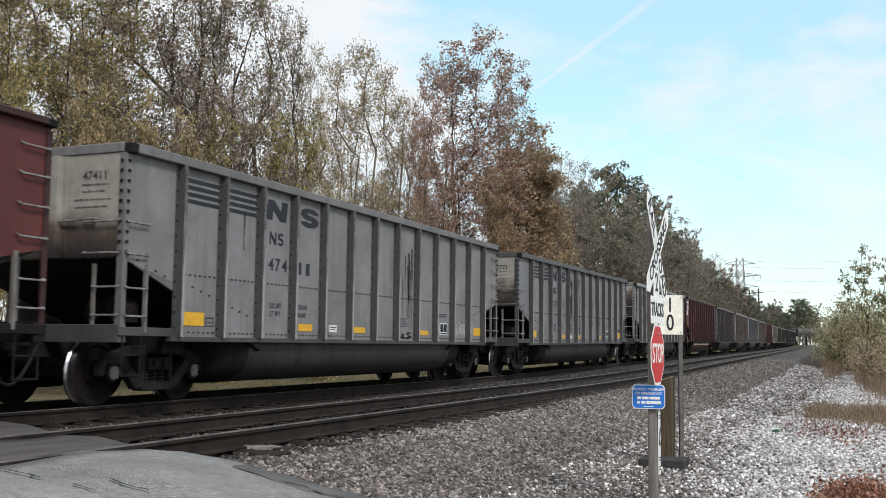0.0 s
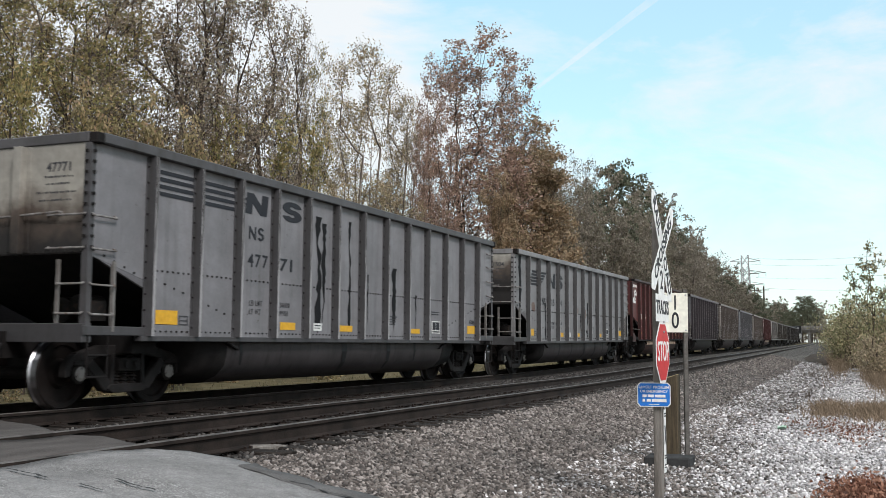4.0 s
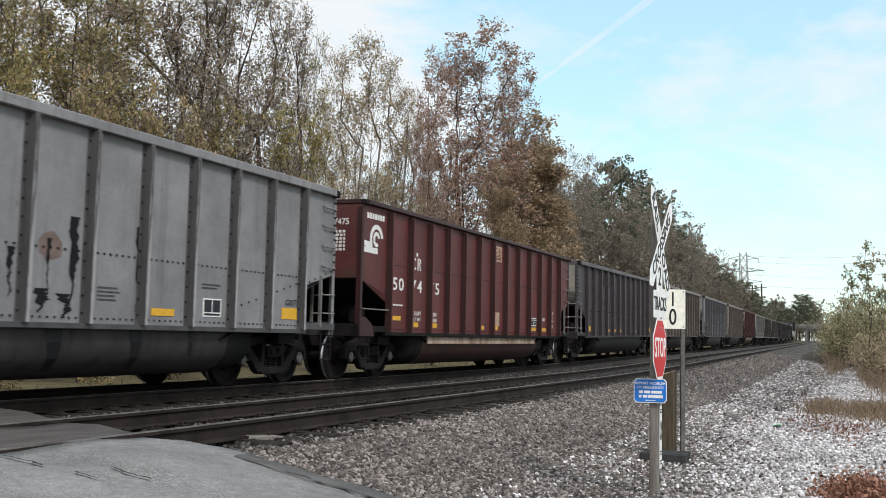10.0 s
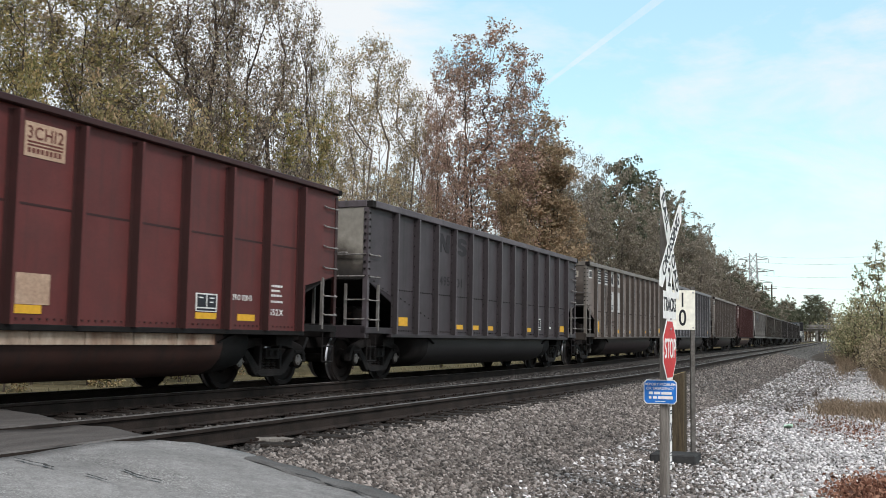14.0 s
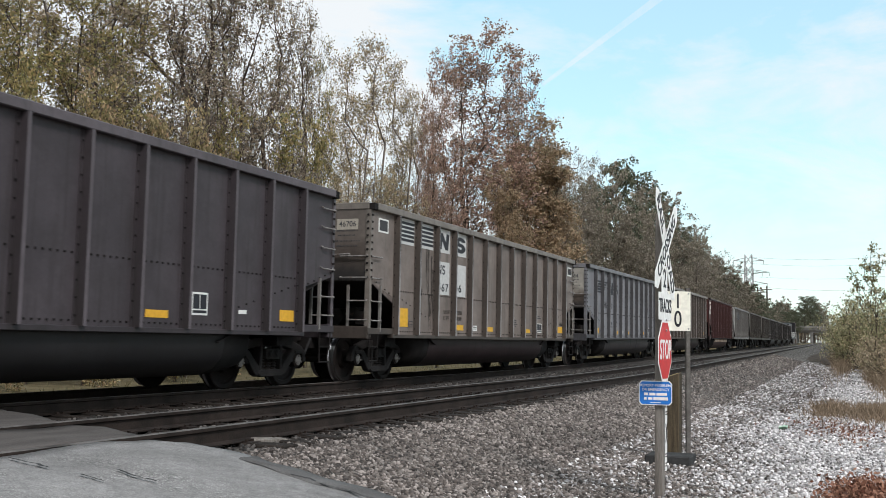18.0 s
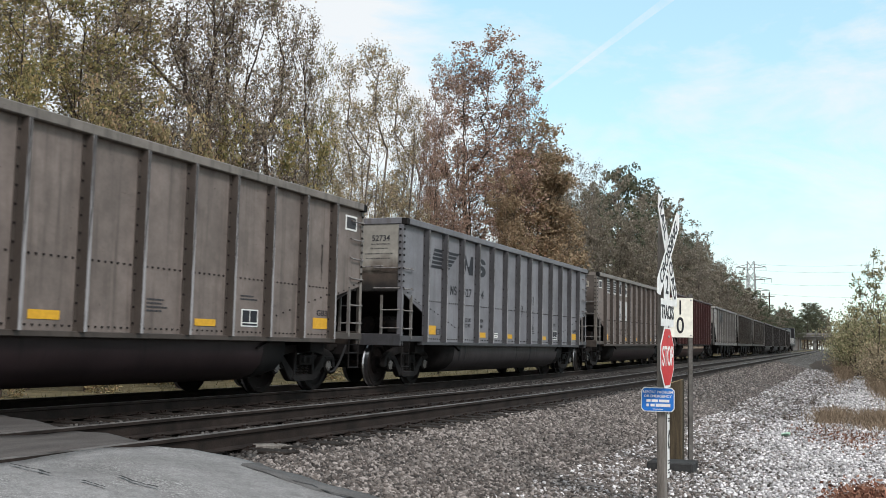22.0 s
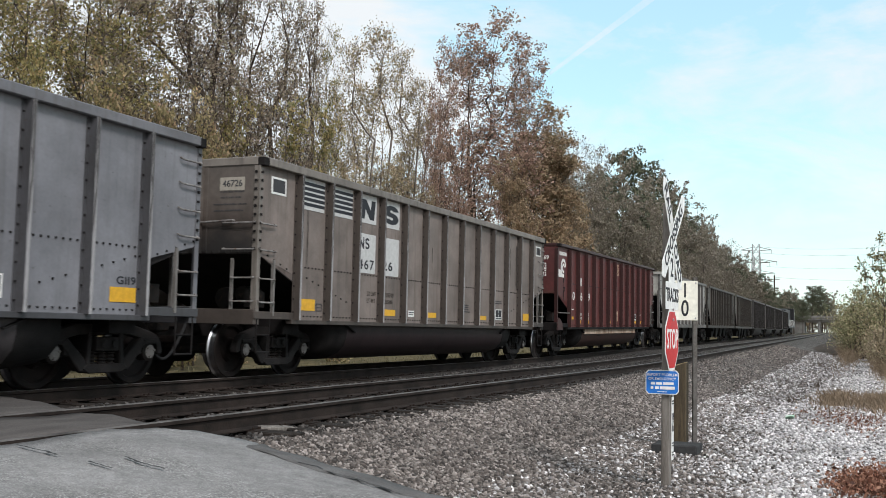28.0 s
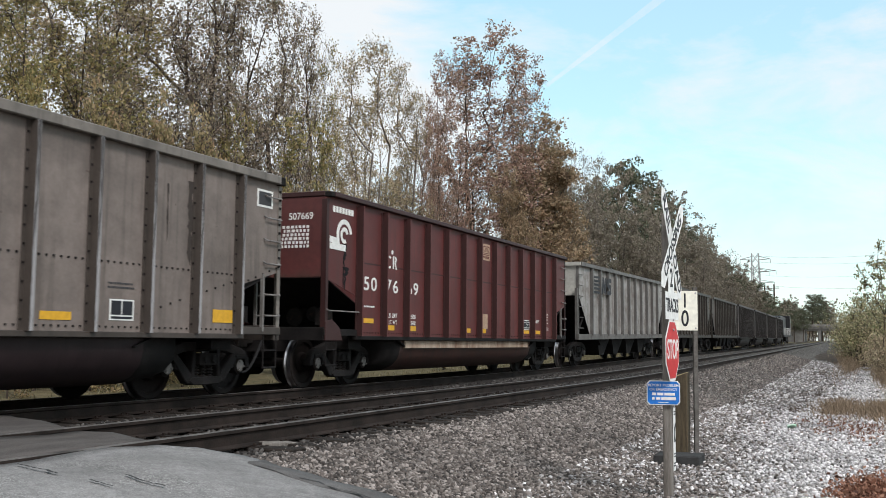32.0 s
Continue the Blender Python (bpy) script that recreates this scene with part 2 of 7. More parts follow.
def asphalt():
    """Old paving: binder and stone grain, paler worn patches, dark oily ones."""
    m, n, l, b = nodes_of("worn_asphalt")
    v = coords(n, l, (1, 1, 1))
    grain = n.new("ShaderNodeTexVoronoi")
    grain.inputs["Scale"].default_value = 95.0
    l.new(v, grain.inputs["Vector"])
    sep = n.new("ShaderNodeSeparateColor")
    l.new(grain.outputs["Color"], sep.inputs[0])
    col = ramp(n, l, sep.outputs[0], [(0.0, (0.185, 0.180, 0.177)), (0.5, (0.215, 0.209, 0.205)), (1.0, (0.262, 0.254, 0.248))])
    stony = ramp(n, l, sep.outputs[1], [(0.0, (0.10, 0.097, 0.094)), (0.6, (0.225, 0.218, 0.212)), (0.85, (0.30, 0.29, 0.28)), (1.0, (0.46, 0.45, 0.44))])
    col = blend(n, l, ramp(n, l, noise_of(n, l, v, 0.8, 4.0, 0.6), [(0.45, 0.0), (0.62, 0.8)]), col, stony)
    col = blend(n, l, 0.75, col, ramp(n, l, noise_of(n, l, v, 1.1, 6.0, 0.65), [(0.32, 0.72), (0.68, 1.22)]), "MULTIPLY")
    col = blend(n, l, 0.6, col, ramp(n, l, noise_of(n, l, v, 9.0, 5.0, 0.7), [(0.35, 0.75), (0.65, 1.2)]), "MULTIPLY")
    col = blend(n, l, ramp(n, l, noise_of(n, l, v, 2.4, 6.0, 0.7), [(0.60, 0.0), (0.70, 0.5)]), col, (0.10, 0.097, 0.095))
    l.new(col, b.inputs["Base Color"])
    b.inputs["Roughness"].default_value, b.inputs["Specular IOR Level"].default_value = 0.92, 0.12
    bumped(n, l, b, grain.outputs["Distance"], 0.45, 0.012)
    return m


ASPHALT = asphalt()
OLD_ASPHALT = worn("old_asphalt_margin", (0.135, 0.132, 0.130), (0.085, 0.082, 0.080), 2.5, 70.0, 0.92, bump=0.7, dist=0.01)
INFILL = worn("oily_infill_asphalt", (0.105, 0.094, 0.088), (0.058, 0.051, 0.048), 1.6, 60.0, 0.85, bump=0.5, dist=0.01, stretch=(0.5, 1.6, 1))
LADDER = worn("grimy_ladder_steel", (0.21, 0.20, 0.19), (0.12, 0.11, 0.10), 3.0, 60.0, 0.7)




def ground_material():
    m, n, l, b = nodes_of("gravel_and_soil")
    v = coords(n, l, (1, 1, 1))
    cell = n.new("ShaderNodeTexVoronoi")
    cell.inputs["Scale"].default_value = 17.0
    l.new(v, cell.inputs["Vector"])
    edge = n.new("ShaderNodeTexVoronoi")
    edge.feature, edge.inputs["Scale"].default_value = "DISTANCE_TO_EDGE", 17.0
    l.new(v, edge.inputs["Vector"])
    hue = n.new("ShaderNodeSeparateColor")
    l.new(cell.outputs["Color"], hue.inputs[0])
    grey = ramp(n, l, hue.outputs[0], [(0.0, (0.03, 0.028, 0.026)), (0.35, (0.085, 0.080, 0.075)), (0.7, (0.145, 0.132, 0.12)), (1.0, (0.26, 0.245, 0.225))])
    pale = ramp(n, l, hue.outputs[0], [(0.0, (0.15, 0.142, 0.133)), (0.4, (0.32, 0.305, 0.288)), (1.0, (0.62, 0.595, 0.56))])
    sep = n.new("ShaderNodeSeparateXYZ")
    l.new(v, sep.inputs[0])
    # lighter cell colours along the service way, on the side away from the rails
    side = n.new("ShaderNodeMath")
    side.operation = "MULTIPLY_ADD"
    l.new(noise_of(n, l, v, 0.55, 5.0), side.inputs[0])
    side.inputs[1].default_value = -2.0
    l.new(sep.outputs["Y"], side.inputs[2])
    band = ramp(n, l, map_range(n, l, side.outputs[0], -1.5, 2.5), [(0.30, 1.0), (0.52, 0.0)])
    away = ramp(n, l, map_range(n, l, sep.outputs["X"], 24.0, 44.0), [(0.0, 1.0), (1.0, 0.9)])
    band = blend(n, l, 1.0, band, away, "MULTIPLY")
    col = blend(n, l, band, grey, pale)
    col = blend(n, l, ramp(n, l, edge.outputs["Distance"], [(0.0, 0.18), (0.07, 1.0)]), (0.03, 0.028, 0.026), col)
    col = blend(n, l, 0.55, col, ramp(n, l, noise_of(n, l, v, 0.5, 5.0), [(0.3, 0.6), (0.7, 1.2)]), "MULTIPLY")
    # oily coal dust between the rails and the two tracks
    dusty = ramp(n, l, map_range(n, l, sep.outputs["Y"], 5.0, 12.8), [(0.03, 0.0), (0.09, 0.8), (0.90, 0.8), (0.97, 0.0)])
    dusty = blend(n, l, 1.0, dusty, ramp(n, l, map_range(n, l, sep.outputs["X"], 35.0, 60.0), [(0.0, 1.0), (1.0, 0.35)]), "MULTIPLY")
    col = blend(n, l, dusty, col, (0.030, 0.026, 0.024))
    # grass and leaf litter past the tracks
    far = ramp(n, l, map_range(n, l, sep.outputs["Y"], 12.5, 15.5), [(0.3, 0.0), (0.7, 1.0)])
    grass = ramp(n, l, noise_of(n, l, v, 2.2, 6.0, 0.7), [(0.3, (0.05, 0.048, 0.026)), (0.55, (0.13, 0.108, 0.062)), (0.8, (0.20, 0.165, 0.10))])
    col = blend(n, l, far, col, grass)
    near = ramp(n, l, map_range(n, l, sep.outputs["Y"], -3.0, -0.5), [(0.2, 1.0), (0.8, 0.0)])
    col = blend(n, l, near, col, ramp(n, l, noise_of(n, l, v, 2.0, 6.0), [(0.3, (0.09, 0.075, 0.04)), (0.7, (0.26, 0.20, 0.11))]))
    l.new(col, b.inputs["Base Color"])
    b.inputs["Roughness"].default_value, b.inputs["Specular IOR Level"].default_value = 0.95, 0.08
    bumped(n, l, b, edge.outputs["Distance"], 0.8, 0.05)
    return m


def map_range(n, l, value, lo, hi):
    r = n.new("ShaderNodeMapRange")
    r.inputs["From Min"].default_value, r.inputs["From Max"].default_value = lo, hi
    l.new(value, r.inputs["Value"])
    return r.outputs[0]


GRAVEL = ground_material()
# post faces: base colour brightened for the light on them, with dark scratches
POST_FACE = worn("light_post_face", (0.33, 0.32, 0.322), (0.030, 0.025, 0.023), 2.6, 30.0, 0.6, stretch=(14, 3, 0.55), mix=(0.47, 0.56))
STONE = scattered("ballast_stone", [(0.0314, 0.0271, 0.0248), (0.0762, 0.0651, 0.0589), (0.125, 0.106, 0.0947), (0.174, 0.153, 0.139), (0.348, 0.307, 0.283)])
STONE_DARK = scattered("sooty_ballast_stone", [(0.012, 0.011, 0.010), (0.030, 0.026, 0.024), (0.055, 0.048, 0.044), (0.13, 0.12, 0.112)])
STONE_PALE = scattered("pale_crushed_stone", [(0.143, 0.137, 0.137), (0.33, 0.318, 0.317), (0.484, 0.468, 0.469), (0.847, 0.821, 0.823)])

# ---- helpers for shapes ----
def box_in(bm, x0, x1, y0, y1, z0, z1, m=None):
    c = bmesh.ops.create_cube(bm, size=1, matrix=Matrix.Translation(((x0 + x1) / 2, (y0 + y1) / 2, (z0 + z1) / 2)) @ Matrix.Diagonal((abs(x1 - x0), abs(y1 - y0), abs(z1 - z0), 1)))
    if m is not None:
        bmesh.ops.transform(bm, matrix=m, verts=c["verts"])
    return c["verts"]


def bar_in(bm, a, b, r, sides=6, r2=None):
    """A round bar from a to b."""
    a, b = Vector(a), Vector(b)
    d = b - a
    m = Matrix.Translation((a + b) / 2) @ d.to_track_quat("Z", "Y").to_matrix().to_4x4()
    return bmesh.ops.create_cone(bm, cap_ends=True, segments=sides, radius1=r, radius2=r if r2 is None else r2, depth=d.length, matrix=m)["verts"]


def slab_in(bm, outline, y0, y1):
    """A plate with an outline in x and z, between two planes of y."""
    lo, hi = [bm.verts.new((x, y0, z)) for x, z in outline], [bm.verts.new((x, y1, z)) for x, z in outline]
    n = len(outline)
    bm.faces.new(lo), bm.faces.new(hi[::-1])
    for i in range(n):
        bm.faces.new((lo[i], hi[i], hi[(i + 1) % n], lo[(i + 1) % n]))


def arc_band(cx, cz, r0, r1, a0, a1, n=18, sx=1.0):
    """A curved band between two radii, as one outline."""
    turn = [radians(a0 + (a1 - a0) * i / n) for i in range(n + 1)]
    return [(cx + sx * r1 * math.cos(t), cz + r1 * math.sin(t)) for t in turn] + [(cx + sx * r0 * math.cos(t), cz + r0 * math.sin(t)) for t in turn[::-1]]


def lathe_in(bm, profile, sides, m=None):
    """Turns a profile of (radius, y) round the y axis."""
    rings = []
    for r, y in profile:
        rings.append([bm.verts.new((r * math.cos(2 * math.pi * i / sides), y, r * math.sin(2 * math.pi * i / sides))) for i in range(sides)])
    for a, b in zip(rings, rings[1:]):
        for i in range(sides):
            j = (i + 1) % sides
            bm.faces.new((a[i], a[j], b[j], b[i]))
    bm.faces.new(rings[0][::-1]), bm.faces.new(rings[-1])
    if m is not None:
        bmesh.ops.transform(bm, matrix=m, verts=[v for r in rings for v in r])


def mesh_of(name, bm, material, bevel=0.0):
    if bevel:
        bmesh.ops.bevel(bm, geom=list(bm.edges), offset=bevel, segments=1, affect="EDGES", clamp_overlap=True)
    bmesh.ops.recalc_face_normals(bm, faces=bm.faces)
    me = bpy.data.meshes.new(name)
    bm.to_mesh(me)
    bm.free()
    for m in material if isinstance(material, (list, tuple)) else [material]:
        me.materials.append(m)
    return me


def part(name, bm, material, parent, label="", bevel=0.0):
    """Links a bmesh as one mesh object under a thing or a part."""
    ob = new(name, mesh_of(name, bm, material, bevel))
    ob.parent = parent
    return tagged(ob, label)


def shared(name, me, parent, m=None, label=""):
    """One more object on a mesh that others use too."""
    ob = new(name, me)
    ob.parent = parent
    if m is not None:
        ob.matrix_basis = m
    return tagged(ob, label)


def smooth(ob):
    for p in ob.data.polygons:
        p.use_smooth = True
    return ob


TEXTS = {}


def text_mesh(words, size, material):
    key = (words, size, material.name)
    if key not in TEXTS:
        c = bpy.data.curves.new("writing", "FONT")
        c.offset = 0.012 * size
        c.body, c.size, c.align_x, c.align_y, c.extrude = words, size, "CENTER", "CENTER", 0.0015
        o = new("writing", c)
        me = bpy.data.meshes.new_from_object(o.evaluated_get(bpy.context.evaluated_depsgraph_get()))
        bpy.data.objects.remove(o)
        me.materials.clear()
        me.materials.append(material)
        TEXTS[key] = me
    return TEXTS[key]


def raw_mesh(name, verts, faces_n, material):
    """A mesh from an array of corners, every faces_n of them one face."""
    me = bpy.data.meshes.new(name)
    nv = len(verts)
    me.vertices.add(nv)
    me.vertices.foreach_set("co", np.asarray(verts, dtype=np.float32).ravel())
    me.loops.add(nv)
    me.loops.foreach_set("vertex_index", np.arange(nv, dtype=np.int32))
    me.polygons.add(nv // faces_n)
    me.polygons.foreach_set("loop_start", np.arange(0, nv, faces_n, dtype=np.int32))
    me.update(calc_edges=True)
    me.materials.append(material)
    return me


# ---- ground, road and tracks ----
def lerp_table(x, xs, ys):
    return float(np.interp(x, xs, ys))


def road_edge(dy):
    """Where the paving of the level crossing ends, along the line."""
    return lerp_table(dy, [-6, 1.5, 2.9, 3.4, 3.9, 4.5, 5.0, 5.75, 7.3, 8.9, 10.1, 14, 20], [8.6, 7.3, 7.08, 7.15, 7.12, 7.32, 7.46, 7.45, 8.2, 9.0, 9.6, 9.8, 10.0])


def road_z(x, dy):
    z = lerp_table(dy, [-20, 0, 1, 2.5, 4, 5, 5.6, 5.9, 11.4, 12.2, 15, 40], [-0.66, -0.64, -0.58, -0.42, -0.20, -0.06, -0.014, -0.012, -0.012, -0.05, -0.30, -0.40])
    fall = min(1.0, max(0.0, (x - road_edge(dy) + 1.5) / 1.5))
    return z - 0.03 * fall * fall


def ground_z(x, y):
    dy = y - bend(x)
    z = lerp_table(dy, [-40, -3, 0, 3.2, 4.9, 5.3, 11.9, 12.3, 14.0, 16, 60], [-0.4, -0.55, -0.64, -0.64, -0.30, -0.22, -0.22, -0.30, -0.62, -0.55, -0.3])
    # further on the ballast lies over the tie ends
    if 4.0 < dy < 12.3:
        z += 0.075 * min(1.0, max(0.0, (x - 17) / 10)) * min(1.0, (dy - 4.0) / 0.9, (12.3 - dy) / 0.4)
    z += rise(x) * lerp_table(abs(dy - 6), [0, 60, 200], [1, 1, 0.6])
    if 10 > x > -12 and -15 < dy < 30 and x < road_edge(dy) + 0.1:
        z = min(z, road_z(min(x, road_edge(dy)), dy) - 0.06)
    elif x < road_edge(dy) + 0.9 and x > -12 and -15 < dy < 30:
        u = (x - road_edge(dy)) / 0.9
        z = (1 - u) * min(z, road_z(road_edge(dy), dy) - 0.05) + u * z
    n = noise.noise(Vector((x * 0.9, y * 0.9, 0.0))) * 0.035 + noise.noise(Vector((x * 0.25, y * 0.25, 3.0))) * 0.05
    if dy < 4.6 or dy > 12.6:
        z += n * min(1.0, min(abs(dy - 4.6), abs(dy - 12.6)) if dy > 12 else abs(dy - 4.6))
    return z


def build_ground():
    xs = [-400, -200, -100, -60, -40, -25, -15, -10, -6, -3, 0] + [0.4 * i for i in range(1, 100)] + [40 + 1.5 * i for i in range(1, 40)] + [100 + 6 * i for i in range(1, 40)] + [360, 420, 520, 700, 1000, 1500, 2500, 4000]
    ys = [-2500, -900, -300, -120, -60, -30, -18, -12, -8] + [-6 + 0.4 * i for i in range(0, 24)] + [3.6 + 0.25 * i for i in range(0, 12)] + [7, 8, 9, 10, 11, 11.9, 12.3, 13, 14, 16, 18, 22, 28, 36, 50, 80, 140, 300, 900, 2500]
    bm = bmesh.new()
    grid = [[bm.verts.new((x, y + (bend(x) if abs(y) < 200 else 0), ground_z(x, y + bend(x)))) for y in ys] for x in xs]
    for a, b in zip(grid, grid[1:]):
        for j in range(len(ys) - 1):
            bm.faces.new((a[j], b[j], b[j + 1], a[j + 1]))
    tagged(smooth(new("ground", mesh_of("ground", bm, GRAVEL))), "grey ballast and pale gravel ground with grassy verges", "ground", kind="structure")


def build_road():
    """The paved level crossing, cut open for the four rails."""
    road = tagged(new("road"), "worn grey asphalt level crossing over two tracks", "road", kind="structure")
    cuts = [Y_NEAR - 0.7525, Y_NEAR + 0.7525, Y_FAR - 0.7525, Y_FAR + 0.7525]
    spans = [(-14, cuts[0] - 0.045), (cuts[0] + 0.11, cuts[1] - 0.11), (cuts[1] + 0.045, cuts[2] - 0.045), (cuts[2] + 0.11, cuts[3] - 0.11), (cuts[3] + 0.045, 26)]
    for k, (lo, hi) in enumerate(spans):
        bm = bmesh.new()
        n = max(3, int((hi - lo) / 0.22))
        rows = []
        for i in range(n + 1):
            dy = lo + (hi - lo) * i / n
            e = road_edge(dy) + 0.10 * noise.noise(Vector((0, dy * 2.3, 7.0))) + (0.05 * noise.noise(Vector((3, dy * 9.0, 1.0))))
            us = [-12, -8, -4, -1, 1, 3, 4] + [e - 3.4 + 0.2 * q for q in range(1, 17)] + [e]
            row = []
            for x in us:
                z = road_z(min(x, road_edge(dy)), dy) + 0.02 * noise.noise(Vector((x * 1.3, dy * 1.3, 0))) + 0.012 * noise.noise(Vector((x * 4.1, dy * 4.1, 5)))
                if x == e:
                    z -= 0.02
                row.append(bm.verts.new((x, dy, z)))
            row.append(bm.verts.new((e + 0.03, dy, road_z(road_edge(dy), dy) - 0.14)))
            rows.append(row)
        for a, b in zip(rows, rows[1:]):
            for j in range(len(a) - 1):
                bm.faces.new((a[j], a[j + 1], b[j + 1], b[j]))
        geom = bmesh.ops.extrude_face_region(bm, geom=bm.faces[:])
        bmesh.ops.translate(bm, verts=[v for v in geom["geom"] if isinstance(v, bmesh.types.BMVert)], vec=(0, 0, -0.10))
        smooth(part("asphalt_slab", bm, INFILL if 0 < k < 4 else ASPHALT, road, "dark oily asphalt between the rails" if 0 < k < 4 else ""))
    # the darker, older margin of the paving
    bm = bmesh.new()
    rows = []
    for i in range(40):
        dy = 1.2 + 3.5 * i / 39
        e = road_edge(dy) + 0.10 * noise.noise(Vector((0, dy * 2.3, 7.0)))
        w = 0.30 + 0.10 * noise.noise(Vector((2, dy * 1.7, 0)))
        rows.append([bm.verts.new((x, dy, road_z(min(x, road_edge(dy)), dy) + 0.02 * noise.noise(Vector((x * 1.3, dy * 1.3, 0))) + 0.012 * noise.noise(Vector((x * 4.1, dy * 4.1, 5))) + h)) for x, h in ((e - w, 0.001), (e - w + 0.02, 0.016), (e - 0.5 * w, 0.016), (e - 0.03, 0.010), (e + 0.02, -0.10))])
    for a, b in zip(rows, rows[1:]):
        for j in range(4):
            bm.faces.new((a[j], a[j + 1], b[j + 1], b[j]))
    smooth(part("edge_strip", bm, OLD_ASPHALT, road, "darker old asphalt along the edge"))
    # long cracks in the approach
    bm = bmesh.new()
    rnd = random.Random(4)
    for x0, y0, ang, ln in ((6.92, 4.22, 1.75, 1.15), (5.75, 4.86, 1.60, 0.42), (5.50, 5.60, 1.85, 0.55), (5.42, 4.86, 1.70, 0.22), (6.70, 3.05, 1.6, 0.9)):
        p = Vector((x0, y0))
        last = None
        for i in range(14):
            a = ang + rnd.uniform(-0.45, 0.45)
            q = p + Vector((math.cos(a), -math.sin(a))) * ln / 14
            w = rnd.uniform(0.006, 0.016)
            side = Vector((math.sin(a), math.cos(a))) * w
            cur = [bm.verts.new((c.x, c.y, road_z(c.x, c.y) + 0.018 + 0.02 * noise.noise(Vector((c.x * 1.3, c.y * 1.3, 0))))) for c in (q - side, q + side)]
            if last:
                bm.faces.new((last[0], cur[0], cur[1], last[1]))
            last, p = cur, q
    tagged(part("tar_cracks", bm, DARK_PAD, road, "dark cracks in the asphalt"), kind="stuff")


RAIL_PROFILE = [(-0.070, -0.180), (-0.070, -0.168), (-0.012, -0.148), (-0.010, -0.048), (-0.036, -0.036), (-0.036, -0.006), (-0.028, 0.0),
                (0.028, 0.0), (0.036, -0.006), (0.036, -0.036), (0.010, -0.048), (0.012, -0.148), (0.070, -0.168), (0.070, -0.180)]


def build_track(name, centre, label):
    track = tagged(new(name), label, "railway track", kind="structure")
    xs = [-60, -20] + [2.5 * i for i in range(-4, 60)] + [150 + 10 * i for i in range(0, 40)]
    for side in (-0.7525, 0.7525):
        bm = bmesh.new()
        rings = [[bm.verts.new(along(x, centre + side + u, v)) for u, v in RAIL_PROFILE] for x in xs]
        for a, b in zip(rings, rings[1:]):
            for i in range(len(RAIL_PROFILE)):
                j = (i + 1) % len(RAIL_PROFILE)
                f = bm.faces.new((a[i], b[i], b[j], a[j]))
                f.material_index = 1 if 5 <= i <= 7 else 0
        part("rail", bm, [RAIL_SIDE, RAIL_HEAD], track, "rusted steel rail with a worn head")
    rnd = random.Random(int(centre * 10))
    protos = []
    for i in range(4):
        bm = bmesh.new()
        for v in box_in(bm, -0.115, 0.115, -1.30, 1.30, -0.42, -0.185):
            v.co += Vector((rnd.uniform(-0.012, 0.012), rnd.uniform(-0.04, 0.04), rnd.uniform(-0.012, 0.006)))
        protos.append(mesh_of("tie", bm, TIE, 0.012))
    plate = bmesh.new()
    for s in (-0.7525, 0.7525):
        box_in(plate, -0.09, 0.09, s - 0.17, s + 0.17, -0.190, -0.176)
        for u, w in ((-0.05, -0.095), (0.05, 0.095), (0.05, -0.095), (-0.05, 0.095)):
            box_in(plate, u - 0.012, u + 0.012, s + w - 0.014, s + w + 0.014, -0.178, -0.150)
    plate = mesh_of("tie_plate", plate, RAIL_SIDE)
    x, k = 8.7, 0
    far = bmesh.new()
    while x < 230:
        m = pose(*along(x, centre, rnd.uniform(-0.012, 0.004)), 0, 0, heading(x) + rnd.uniform(-1.5, 1.5))
        if k < 110:
            shared("tie", rnd.choice(protos), track, m)
            shared("tie_plate", plate, track, m)
        else:
            box_in(far, -0.115, 0.115, -1.30, 1.30, -0.42, -0.185, m)
        x, k = x + 0.53 + rnd.uniform(-0.03, 0.03), k + 1
    tagged(part("distant_ties", far, TIE, track, "weathered wooden ties"), kind="stuff")


build_ground()
build_road()
build_track("railway_track_near", Y_NEAR, "empty railway track on weathered wooden ties")
build_track("railway_track_far", Y_FAR, "railway track under the coal train")
# ---- the train ----
HL = 7.42                    # half a car's length over its end posts
POSTS = [-6.25 + 1.042 * i for i in range(13)]
RED_POSTS = [-6.30 + 1.045 * i for i in range(13)]
SIDE, CHORD, TOP = 1.50, 1.60, 3.51
TAR = plain("old_tar", (0.011, 0.011, 0.012), 0.55)
WHEEL_R = 0.457


